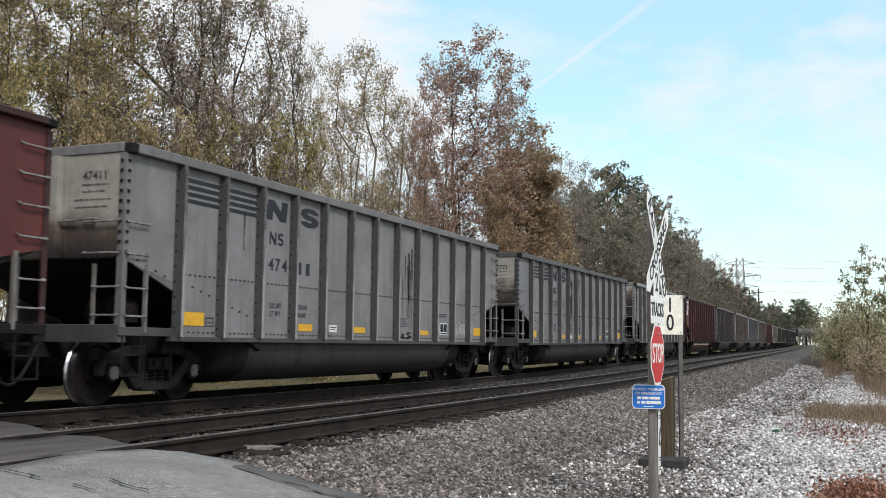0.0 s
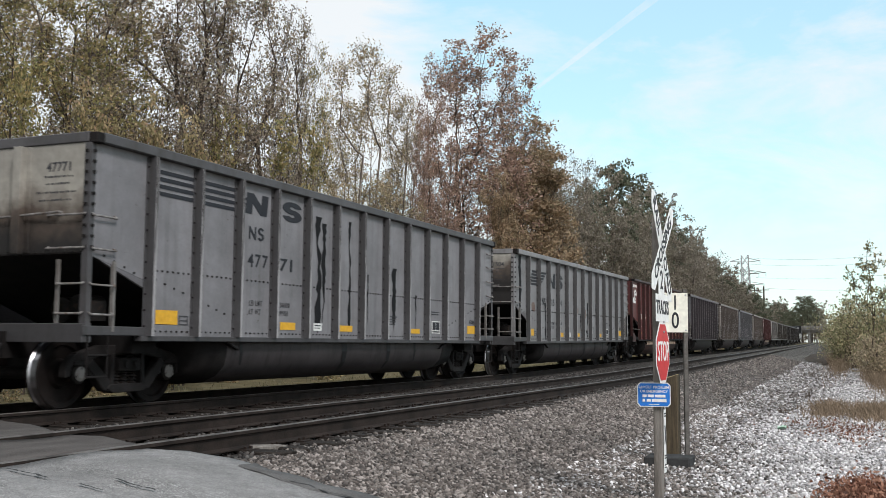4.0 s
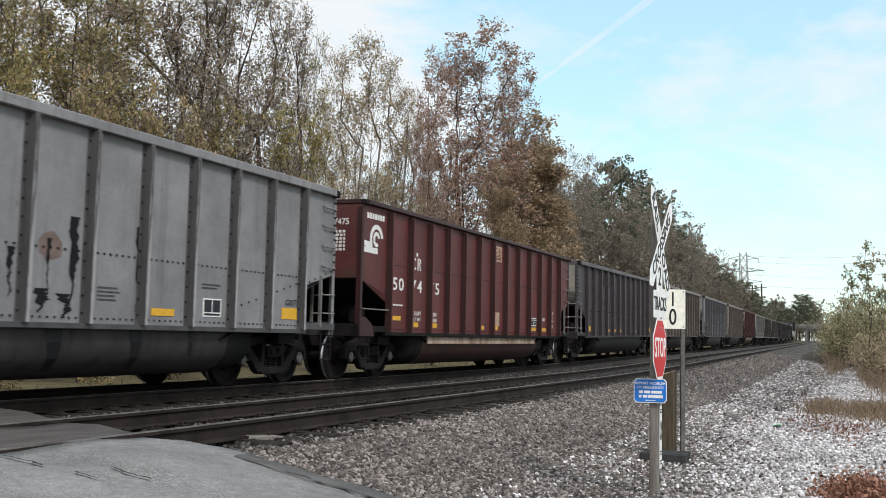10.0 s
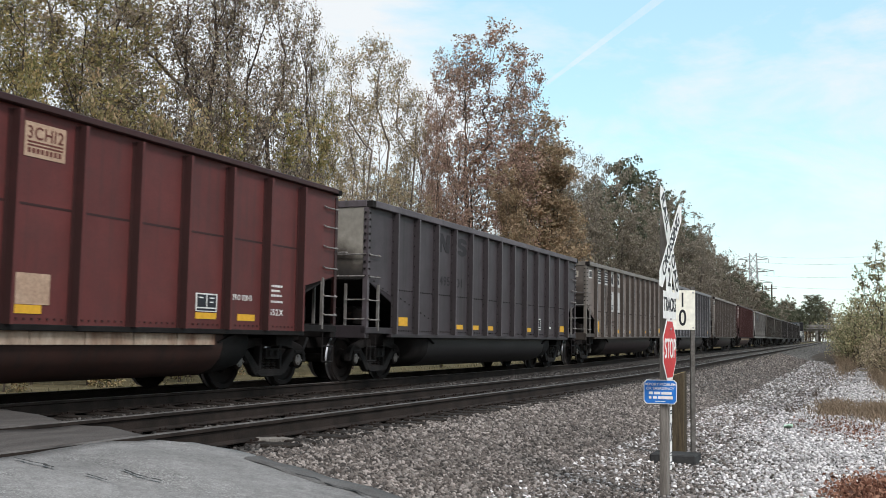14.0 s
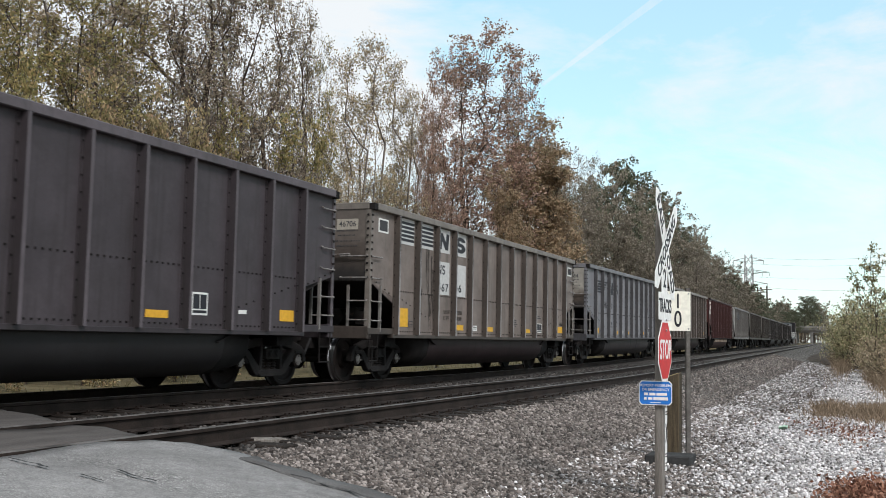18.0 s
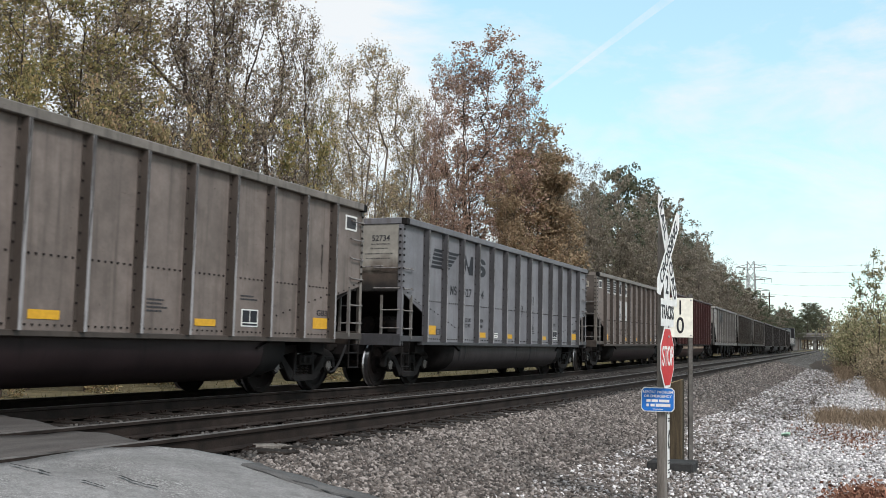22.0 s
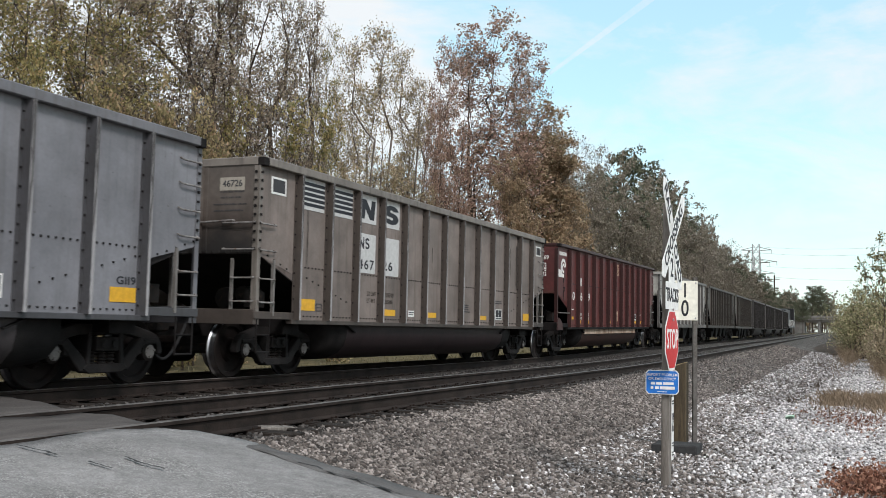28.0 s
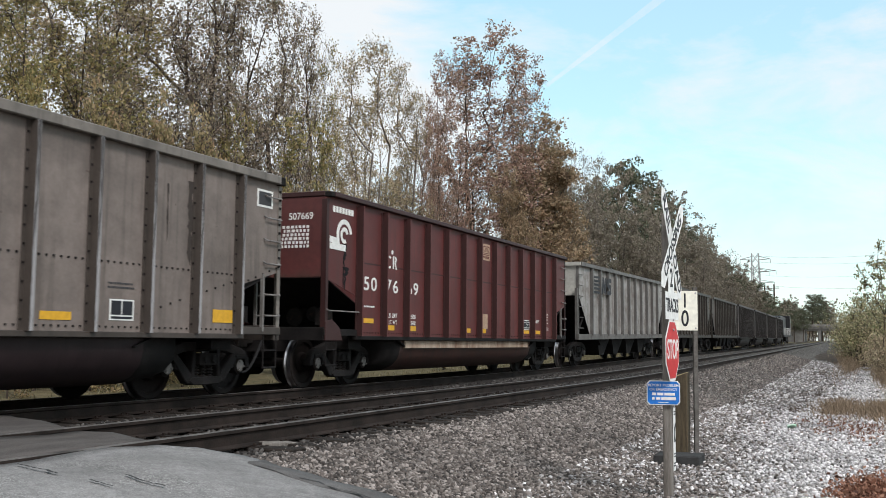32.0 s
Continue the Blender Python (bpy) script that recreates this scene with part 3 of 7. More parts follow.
def wheelset_meshes():
    bm = bmesh.new()
    prof = [(0.16, 0.60), (0.16, 0.625), (0.485, 0.640), (0.485, 0.668), (0.462, 0.690), (0.457, 0.775), (0.440, 0.790), (0.375, 0.785), (0.355, 0.745), (0.20, 0.735), (0.17, 0.80), (0.10, 0.80)]
    lathe_in(bm, prof, 40)
    for f in bm.faces:
        r = [math.hypot(v.co.x, v.co.z) for v in f.verts]
        f.material_index = 1 if 0.455 < min(r) and min(v.co.y for v in f.verts) > 0.665 else 0
    wheel = mesh_of("wheel", bm, [WHEEL_FACE, TREAD])
    bm = bmesh.new()
    lathe_in(bm, [(0.085, -1.02), (0.085, 1.02)], 14)
    axle = mesh_of("axle", bm, CAST)
    bm = bmesh.new()
    lathe_in(bm, [(0.12, 0.90), (0.13, 0.93), (0.13, 1.06), (0.095, 1.085), (0.05, 1.10)], 16)
    for a in range(3):
        c, s = math.cos(a * 2.094), math.sin(a * 2.094)
        bar_in(bm, (0.07 * c, 1.08, 0.07 * s), (0.07 * c, 1.112, 0.07 * s), 0.02)
    for v in bm.verts:
        if v.co.y > 1.09:
            for g in v.link_faces:
                g.material_index = 1
    cap = mesh_of("bearing_cap", bm, [CAST, LADDER])
    return wheel, axle, cap


WHEEL, AXLE, CAP = wheelset_meshes()
FLIP = Matrix.Rotation(math.pi, 4, "Z")


def side_frame_mesh():
    """A cast truck side frame, outer face towards -y: arched top, rounded jaws over the bearings, a truss down to the spring seat."""
    bm = bmesh.new()
    y0, y1 = -1.08, -0.96
    slab_in(bm, [(-0.98, 0.72), (-0.52, 0.83), (0.52, 0.83), (0.98, 0.72), (0.86, 0.61), (0.46, 0.69), (-0.46, 0.69), (-0.86, 0.61)], y0, y1)
    for s in (-1, 1):
        slab_in(bm, arc_band(s * 0.90, 0.457, 0.165, 0.27, -10, 190, 14), y0, y1)
        slab_in(bm, [(s * 0.80, 0.57), (s * 0.69, 0.65), (s * 0.36, 0.37), (s * 0.33, 0.21), (s * 0.46, 0.22)], y0 - 0.015, y1)
        slab_in(bm, [(s * 0.33, 0.72), (s * 0.36, 0.30), (s * 0.28, 0.30), (s * 0.25, 0.72)], y0 - 0.02, y1)
        box_in(bm, s * 0.9 - 0.13, s * 0.9 + 0.13, -1.10, -0.90, 0.56, 0.625)
    slab_in(bm, [(-0.42, 0.25), (-0.31, 0.19), (0.31, 0.19), (0.42, 0.25), (0.35, 0.31), (-0.35, 0.31)], -1.11, -0.92)
    return mesh_of("side_frame", bm, FRAME_STEEL, 0.012)


def spring_mesh():
    bm = bmesh.new()
    coil = [(r, 0.046 * i + o) for i in range(4) for r, o in ((0.052, 0.0), (0.075, 0.010), (0.075, 0.024), (0.052, 0.036))]
    lathe_in(bm, coil, 10, pose(0, -1.0, 0.30, 90))
    return mesh_of("coil_spring", bm, CAST)


def bolster_mesh():
    bm = bmesh.new()
    box_in(bm, -0.21, 0.21, -1.13, 1.13, 0.48, 0.66)
    box_in(bm, -0.16, 0.16, -0.8, 0.8, 0.46, 0.72)
    for s in (-1, 1):
        for u in (-0.10, 0.10):
            bar_in(bm, (u, s * 1.16, 0.57), (u, s * 1.175, 0.57), 0.06, 12)
    return mesh_of("truck_bolster", bm, FRAME_STEEL, 0.01)


SIDE_FRAME, SPRINGS, BOLSTER = side_frame_mesh(), spring_mesh(), bolster_mesh()


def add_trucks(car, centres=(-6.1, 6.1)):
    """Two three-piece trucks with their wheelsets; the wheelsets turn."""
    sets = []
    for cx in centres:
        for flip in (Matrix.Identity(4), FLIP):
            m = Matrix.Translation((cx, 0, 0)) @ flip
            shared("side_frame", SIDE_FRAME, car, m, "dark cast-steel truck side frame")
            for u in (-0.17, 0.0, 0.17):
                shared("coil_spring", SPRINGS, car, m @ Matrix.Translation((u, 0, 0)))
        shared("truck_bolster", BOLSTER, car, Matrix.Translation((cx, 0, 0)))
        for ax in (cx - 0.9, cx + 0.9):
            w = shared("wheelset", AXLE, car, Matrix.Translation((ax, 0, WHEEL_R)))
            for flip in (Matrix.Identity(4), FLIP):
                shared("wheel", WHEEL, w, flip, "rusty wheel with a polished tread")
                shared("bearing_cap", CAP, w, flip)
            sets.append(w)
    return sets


def rung_in(bm, a, b, out, r=0.014):
    """A grab iron: its ends bend out from the sheet."""
    a, b, out = Vector(a), Vector(b), Vector(out)
    bar_in(bm, a, a + out, r)
    bar_in(bm, a + out, b + out, r)
    bar_in(bm, b + out, b, r)


def add_couplers(car, ends=(-HL, HL)):
    for e in ends:
        s = 1 if e > 0 else -1
        bm = bmesh.new()
        box_in(bm, e - s * 0.5, e + s * 0.36, -0.09, 0.09, 0.78, 0.96)
        box_in(bm, e + s * 0.34, e + s * 0.62, -0.16, 0.15, 0.72, 1.02)
        part("coupler", bm, CAST, car, "rusty knuckle coupler", 0.03)
        bm = bmesh.new()
        p = [Vector((e + s * 0.2, -0.35, 0.85))]
        for i in range(8):
            u = (i + 1) / 8
            p.append(Vector((e + s * (0.2 + 0.5 * u), -0.35 + 0.2 * u, 0.85 - 0.55 * math.sin(u * 2.2))))
        rings = []
        for i, c in enumerate(p):
            d = (p[min(i + 1, 8)] - p[max(i - 1, 0)]).normalized()
            u = d.cross(Vector((0, 1, 0))).normalized()
            v = d.cross(u)
            rings.append([bm.verts.new(c + 0.024 * (math.cos(k * 0.7854) * u + math.sin(k * 0.7854) * v)) for k in range(8)])
        for a, b in zip(rings, rings[1:]):
            for k in range(8):
                bm.faces.new((a[k], a[k - 1], b[k - 1], b[k]))
        bm.faces.new(rings[0]), bm.faces.new(rings[-1])
        part("air_hose", bm, RUBBER, car, "black rubber brake hose")


def lettering_in(car, words, x0, x1, z0, z1, material, y=-SIDE - 0.006):
    """Stencilled characters, each its own piece, that fill the rectangle x0 to x1, z0 to z1 of the near side."""
    cells, u = [], 0.0
    for ch in words:
        if ch == " ":
            u += 0.12
            continue
        me = text_mesh(ch, 0.3, material)
        a, b = min(v.co.x for v in me.vertices), max(v.co.x for v in me.vertices)
        cells.append((ch, me, u - a))
        u += b - a + 0.045
    k = (x1 - x0) / (u - 0.045)
    for ch, me, at in cells:
        lo, hi = min(v.co.y for v in me.vertices), max(v.co.y for v in me.vertices)
        tall = 1.0 if ch != "-" else 0.2
        m = pose(x0 + k * at, y, (z0 + z1) / 2, 90) @ Matrix.Diagonal((k, tall * (z1 - z0) / (hi - lo), 1, 1)) @ Matrix.Translation((0, -(hi + lo) / 2, 0))
        shared("letter", me, car, m)


def small_initials(car, x0, x1, z0, z1, material, y=-SIDE - 0.004):
    """The two slim shapes of the owner's mark."""
    w, h = x1 - x0, z1 - z0
    t = 0.17 * h
    u = x0 + 0.46 * w
    polys = [[(x0, z0), (x0 + t, z0), (x0 + t, z1), (x0, z1)], [(u - t, z0), (u, z0), (u, z1), (u - t, z1)], [(x0 + t, z1), (x0 + t, z1 - 2 * t), (u - t, z0), (u - t, z0 + 2 * t)]]
    r = h * 0.29
    cx = x0 + 0.78 * w
    k = 0.2 * w / r
    polys += [arc_band(cx, z1 - r, r - t, r, 20, 270, 14, k), arc_band(cx, z0 + r, r - t, r, -160, 90, 14, k)]
    blocky(car, "reporting_mark", polys, material, y)


def plates(car, name, rects, material, label="", y=-SIDE - 0.004, slant=0.0, depth=0.004):
    """Flat painted or riveted rectangles on the near side: (x0, x1, z0, z1)."""
    for x0, x1, z0, z1 in rects:
        bm = bmesh.new()
        d = slant * (z1 - z0)
        slab_in(bm, [(x0, z0), (x1, z0), (x1 + d, z1), (x0 + d, z1)], y - depth, y)
        part(name, bm, material, car, label)


def blocky(car, name, polys, material, y=-SIDE - 0.004):
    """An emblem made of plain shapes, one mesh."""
    bm = bmesh.new()
    for poly in polys:
        slab_in(bm, poly, y - 0.004, y)
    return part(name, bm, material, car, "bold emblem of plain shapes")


def curl_shape(x, z, w, h, k=0.18):
    """Three leaning bars joined at their ends."""
    t = h * 0.24
    o = lambda u, v: (x + u * w + k * v * h, z + v * h)
    return [[o(0.0, 0.0), o(0.86, 0.0), o(1.0, 0.10), o(1.0, 0.24), o(0.0, 0.24)], [o(0.70, 0.24), o(1.0, 0.24), o(1.0, 0.50), o(0.86, 0.62), o(0.70, 0.62)],
            [o(0.14, 0.40), o(0.70, 0.40), o(0.70, 0.62), o(0.0, 0.62), o(0.0, 0.50)], [o(0.0, 0.62), o(0.30, 0.62), o(0.30, 0.76), o(0.0, 0.76)],
            [o(0.0, 0.76), o(1.0, 0.76), o(1.0, 1.0), o(0.14, 1.0), o(0.0, 0.90)]]


def zig_shape(x, z, w, h, k=0.18):
    o = lambda u, v: (x + u * w + k * v * h, z + v * h)
    return [[o(0, 0), o(0.30, 0), o(0.30, 1), o(0, 1)], [o(0.30, 1), o(0.30, 0.52), o(0.70, 0), o(0.70, 0.48)], [o(0.70, 0), o(1, 0), o(1, 1), o(0.70, 1)]]


def bars_for(x, z, w, h, n, rnd):
    """Words too small to read, as short bars in a line."""
    out, u = [], x
    while u < x + w:
        d = rnd.uniform(0.5, 1.6) * h
        out.append((u, min(u + d, x + w), z, z + h * 0.8))
        u += d + 0.35 * h
    return out


def small_print(car, blocks, material, seed, y=-SIDE - 0.004):
    rnd = random.Random(seed)
    bm = bmesh.new()
    for x, z, w, h, rows in blocks:
        for r in range(rows):
            for x0, x1, z0, z1 in bars_for(x, z - r * h * 1.7, w * rnd.uniform(0.7, 1.0), h, 6, rnd):
                slab_in(bm, [(x0, z0), (x1, z0), (x1, z1), (x0, z1)], y - 0.002, y)
    tagged(part("small_print", bm, material, car, "rows of small stencilled marks"), kind="stuff")


def drip(car, x, z0, z1, w, seed, material):
    """A ragged dark run of old liquid down the side."""
    rnd = random.Random(seed)
    n = 26
    l, r, c, ww = [], [], x, w * 0.75
    for i in range(n + 1):
        z = z1 + (z0 - z1) * i / n
        c += rnd.uniform(-0.16, 0.16) * w + (x - c) * 0.15
        ww = max(0.12 * w, min(0.62 * w, ww + rnd.uniform(-0.20, 0.15) * w))
        k = 1.0 if i < n - 3 else (n - i) / 4
        l.append((c - ww * k * rnd.uniform(0.85, 1.1), z)), r.append((c + ww * k * rnd.uniform(0.85, 1.1), z))
    bm = bmesh.new()
    ys = (-SIDE - 0.005, -SIDE - 0.003)
    rows = [[bm.verts.new((p[0], ys[0], p[1])) for p in (a, b)] for a, b in zip(l, r)]
    for a, b in zip(rows, rows[1:]):
        bm.faces.new((a[0], a[1], b[1], b[0]))
    part("drip_stain", bm, material, car, "ragged black drip stain")


def gondola(paint, trim, end, shaded_tub_paint, label, rivets=True, red=False, chord_paint=None, near=True, tub_runs=(), face=None):
    """A bathtub coal gondola: ribbed sides, a top chord, open ends with ladders, a round-bottomed tub slung between the trucks."""
    car = tagged(new("coal_gondola"), label, "freight car", "cars of the coal train")
    cut = 1.68
    posts = RED_POSTS if red else POSTS
    front = HL if not red else HL + 0.10
    # side sheets, cut away at both ends over the trucks
    for s in (-1, 1):
        bm = bmesh.new()
        y0, y1 = (s * SIDE, s * (SIDE - 0.012))
        slab_in(bm, [(-front, 1.96), (posts[0], cut), (posts[0], 0.95), (posts[-1], 0.95), (posts[-1], cut), (front, 1.96), (front, TOP - 0.05), (-front, TOP - 0.05)], min(y0, y1), max(y0, y1))
        part("side_sheet", bm, paint, car)
    # end sheets and the slope sheets below them
    for s in (-1, 1):
        bm = bmesh.new()
        box_in(bm, s * front, s * (front - 0.012), -SIDE + 0.02, SIDE - 0.02, 1.97, TOP - 0.1)
        if rivets:
            for i in range(24):
                y = -1.38 + 0.12 * i
                box_in(bm, s * front, s * (front + 0.016), y - 0.014, y + 0.014, 1.995, 2.023)
        part("end_sheet", bm, end, car, "end sheet with cream paint and a dark coal-dust deposit" if not red else "")
        # near-black steel stands for the shade beneath the end sheet
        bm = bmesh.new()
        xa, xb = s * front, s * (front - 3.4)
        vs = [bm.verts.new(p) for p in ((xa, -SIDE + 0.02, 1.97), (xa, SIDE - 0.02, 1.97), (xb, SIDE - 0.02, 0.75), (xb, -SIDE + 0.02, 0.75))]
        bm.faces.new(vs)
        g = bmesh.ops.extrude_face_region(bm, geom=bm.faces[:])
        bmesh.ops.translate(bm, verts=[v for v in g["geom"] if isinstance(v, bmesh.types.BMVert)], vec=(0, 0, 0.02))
        part("slope_sheet", bm, STEEL_DARK, car, "near-black sloping floor sheet")
    # top chord
    for s in (-1, 1):
        bm = bmesh.new()
        h0 = TOP - (0.135 if not red else 0.09)
        box_in(bm, -front + 0.13, front - 0.13, s * (CHORD - 0.13), s * CHORD, h0, TOP)
        part("side_chord", bm, chord_paint or trim, car, bevel=0.012)
        bm = bmesh.new()
        box_in(bm, s * (front + 0.02), s * (front - 0.10), -CHORD + 0.13, CHORD - 0.13, h0, TOP)
        part("end_chord", bm, chord_paint or trim, car, bevel=0.012)
        for q in (-1, 1):
            bm = bmesh.new()
            box_in(bm, s * (front - 0.14), s * (front + 0.01), q * (CHORD - 0.14), q * (CHORD - 0.005), h0 - 0.01, TOP - 0.01)
            part("chord_corner", bm, STEEL_DARK, car, "dark cast corner cap", 0.01)
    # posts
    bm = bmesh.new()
    # a hat-shaped pressing: broad foot, narrow face; face painted lit, side walls painted in shade
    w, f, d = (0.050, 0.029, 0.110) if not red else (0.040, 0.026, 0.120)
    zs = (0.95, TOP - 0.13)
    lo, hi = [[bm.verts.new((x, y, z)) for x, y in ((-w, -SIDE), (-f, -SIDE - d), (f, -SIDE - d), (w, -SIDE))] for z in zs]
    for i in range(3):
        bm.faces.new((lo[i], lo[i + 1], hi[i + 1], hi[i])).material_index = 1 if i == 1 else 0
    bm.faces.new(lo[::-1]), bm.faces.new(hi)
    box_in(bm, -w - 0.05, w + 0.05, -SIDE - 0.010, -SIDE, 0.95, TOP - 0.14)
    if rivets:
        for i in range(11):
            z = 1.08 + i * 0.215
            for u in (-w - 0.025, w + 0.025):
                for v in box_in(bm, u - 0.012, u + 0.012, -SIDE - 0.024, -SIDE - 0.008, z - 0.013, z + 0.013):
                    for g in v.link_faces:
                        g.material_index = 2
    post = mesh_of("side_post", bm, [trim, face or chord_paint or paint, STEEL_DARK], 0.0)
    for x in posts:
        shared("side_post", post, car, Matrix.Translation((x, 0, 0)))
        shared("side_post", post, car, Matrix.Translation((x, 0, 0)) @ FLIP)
    # rows of rivets on the panels, a separate strip for each panel
    if near:
        bm = bmesh.new()
        for i in range(7):
            x = 0.17 + i * 0.118
            if rivets:
                box_in(bm, x - 0.013, x + 0.013, -SIDE - 0.014, -SIDE, 1.827, 1.853)
            box_in(bm, x - 0.012, x + 0.012, -SIDE - 0.014, -SIDE, 1.005, 1.029)
        if not rivets:
            box_in(bm, 0.05, 1.0, -SIDE - 0.003, -SIDE, 2.315, 2.345)
        strip = mesh_of("rivet_strip", bm, STEEL_DARK if rivets else trim)
        for x in posts[:-1]:
            tagged(shared("rivet_strip", strip, car, Matrix.Translation((x, 0, 0))), kind="stuff")
        if rivets:
            bm = bmesh.new()
            for x0, z0, x1, z1, n in ((posts[0] + 0.15, 1.72, posts[2] - 0.1, 1.25, 10), (posts[-1] - 0.15, 1.72, posts[-3] + 0.1, 1.25, 10), (-front + 0.1, 2.02, posts[0] - 0.1, 1.72, 6), (front - 0.1, 2.02, posts[-1] + 0.1, 1.72, 6)):
                for i in range(n):
                    u = i / (n - 1)
                    x, z = x0 + (x1 - x0) * u, z0 + (z1 - z0) * u
                    if min(abs(x - p) for p in posts) > 0.13:
                        box_in(bm, x - 0.013, x + 0.013, -SIDE - 0.014, -SIDE, z - 0.013, z + 0.013)
            tagged(part("slope_rivets", bm, STEEL_DARK, car), kind="stuff")
    # side sills and the end platforms
    for s in (-1, 1):
        bm = bmesh.new()
        box_in(bm, -6.4, 6.4, s * (SIDE + 0.045), s * (SIDE - 0.08), 0.88, 0.955)
        part("side_sill", bm, trim if not red else STEEL_DARK, car, bevel=0.008)
        bm = bmesh.new()
        box_in(bm, s * 6.2, s * (front + 0.05), -SIDE - 0.02, -SIDE + 0.10, 0.95, 1.07)
        box_in(bm, s * 6.2, s * (front + 0.05), SIDE - 0.10, SIDE + 0.02, 0.95, 1.07)
        box_in(bm, s * (front - 0.12), s * (front + 0.05), -SIDE, SIDE, 0.86, 1.10)
        part("end_platform", bm, trim if not red else STEEL_DARK, car, bevel=0.008)
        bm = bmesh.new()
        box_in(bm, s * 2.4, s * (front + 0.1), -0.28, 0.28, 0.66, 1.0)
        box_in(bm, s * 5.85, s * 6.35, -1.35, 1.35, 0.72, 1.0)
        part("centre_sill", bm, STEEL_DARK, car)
        # brake gear on the platform
        bm = bmesh.new()
        bar_in(bm, (s * 6.9, -0.9, 1.35), (s * 6.5, -0.9, 1.35), 0.14, 14)
        part("brake_cylinder", bm, CAST, car)
        bm = bmesh.new()
        bar_in(bm, (s * 6.55, -0.3, 1.3), (s * 6.0, -0.3, 1.3), 0.18, 14)
        part("air_reservoir", bm, CAST, car)
        bm = bmesh.new()
        box_in(bm, s * 6.7, s * 7.0, -1.2, -1.0, 1.14, 1.4)
        part("valve_box", bm, CAST, car)
    # corner posts, ladders and grab irons
    for s in (-1, 1):
        for q in (-1, 1):
            bm = bmesh.new()
            xf, yf = s * front, q * SIDE
            box_in(bm, xf - s * 0.075, xf + s * 0.015, yf, yf + q * 0.014, 0.95, TOP - 0.14)
            box_in(bm, xf, xf + s * 0.014, yf - q * 0.085, yf + q * 0.014, 0.95, TOP - 0.14)
            if rivets:
                for i in range(10):
                    z = 2.05 + 0.135 * i
                    for v in box_in(bm, xf - s * 0.065, xf - s * 0.025, yf + q * 0.01, yf + q * 0.035, z - 0.018, z + 0.018) + box_in(bm, xf + s * 0.012, xf + s * 0.035, yf - q * 0.065, yf - q * 0.025, z - 0.018, z + 0.018):
                        for g in v.link_faces:
                            g.material_index = 1
            part("corner_post", bm, [chord_paint or BARE, STEEL_DARK] if not red else [trim, STEEL_DARK], car)
            if q < 0:
                if not red or s > 0:
                    bm = bmesh.new()
                    box_in(bm, xf - s * 0.50, xf - s * 0.455, yf - 0.03, yf + 0.02, 1.0, 1.90)
                    part("ladder_stile", bm, LADDER, car)
                    bm = bmesh.new()
                    box_in(bm, xf + s * 0.0, xf + s * 0.03, yf + 0.42, yf + 0.47, 1.0, 1.90)
                    part("ladder_stile", bm, LADDER, car)
                zs = (1.28, 1.61, 2.10, 2.47, 2.83, 3.17) if s > 0 else (1.24, 1.61, 2.06, 2.48)
                if red and s < 0:
                    zs = (1.42,)
                for z in zs:
                    ln = 0.46 if not (red and s < 0) else 1.2
                    bm = bmesh.new()
                    rung_in(bm, (xf - s * 0.04, yf, z), (xf - s * ln, yf, z + 0.0), (0, -0.055, -0.03))
                    part("grab_iron", bm, BARE, car)
                    if not red:
                        bm = bmesh.new()
                        rung_in(bm, (xf, yf + 0.04, z), (xf, yf + (0.44 if z < 2 else 0.62), z), (s * 0.055, 0, -0.02))
                        part("grab_iron", bm, BARE, car)
                bm = bmesh.new()
                for u in (0.05, 0.42):
                    bar_in(bm, (xf - s * u, yf, 0.98), (xf - s * u, yf, 0.42), 0.014)
                bar_in(bm, (xf - s * 0.05, yf, 0.70), (xf - s * 0.42, yf, 0.70), 0.014)
                bar_in(bm, (xf - s * 0.05, yf, 0.43), (xf - s * 0.42, yf, 0.43), 0.016)
                part("stirrup_step", bm, STEEL_DARK, car)
        if s < 0 and not red:
            bm = bmesh.new()
            rung_in(bm, (-front, -1.06, 2.50), (-front, 1.06, 2.42), (-0.06, 0, 0), 0.015)
            part("brake_rod", bm, BARE, car)
            bm = bmesh.new()
            lathe_in(bm, [(0.02, 0), (0.27, 0.01), (0.29, 0.03), (0.27, 0.05), (0.02, 0.03)], 20, pose(-front - 0.03, 0.9, 2.6, 0, 0, 90))
            part("hand_brake_wheel", bm, CAST, car)
        # stiffeners up the end sheet
        for y in (-0.39, 0.39):
            bm = bmesh.new()
            box_in(bm, s * (front + 0.11), s * (front + 0.002), y - 0.065, y + 0.065, 1.98, TOP - 0.14)
            box_in(bm, s * (front + 0.012), s * (front + 0.002), y - 0.15, y + 0.15, 2.0, TOP - 0.14)
            part("end_stiffener", bm, end, car, bevel=0.008)
        if red and s < 0:
            bm = bmesh.new()
            slab_in(bm, [(-front - 0.02, 0.86), (-front + 0.62, 0.86), (-front + 0.5, 1.10), (-front + 0.22, 1.24), (-front - 0.02, 1.2)], -SIDE - 0.03, -SIDE)
            part("jacking_gusset", bm, trim, car, bevel=0.01)
    # tub; its colours are darkened to carry the shade under the body
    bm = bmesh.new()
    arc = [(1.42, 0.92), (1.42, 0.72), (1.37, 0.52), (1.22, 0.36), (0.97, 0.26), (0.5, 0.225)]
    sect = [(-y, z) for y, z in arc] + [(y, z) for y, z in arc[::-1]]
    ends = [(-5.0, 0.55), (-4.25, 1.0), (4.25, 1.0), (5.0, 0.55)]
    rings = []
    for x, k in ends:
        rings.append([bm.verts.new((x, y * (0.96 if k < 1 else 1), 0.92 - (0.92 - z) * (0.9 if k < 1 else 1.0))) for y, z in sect])
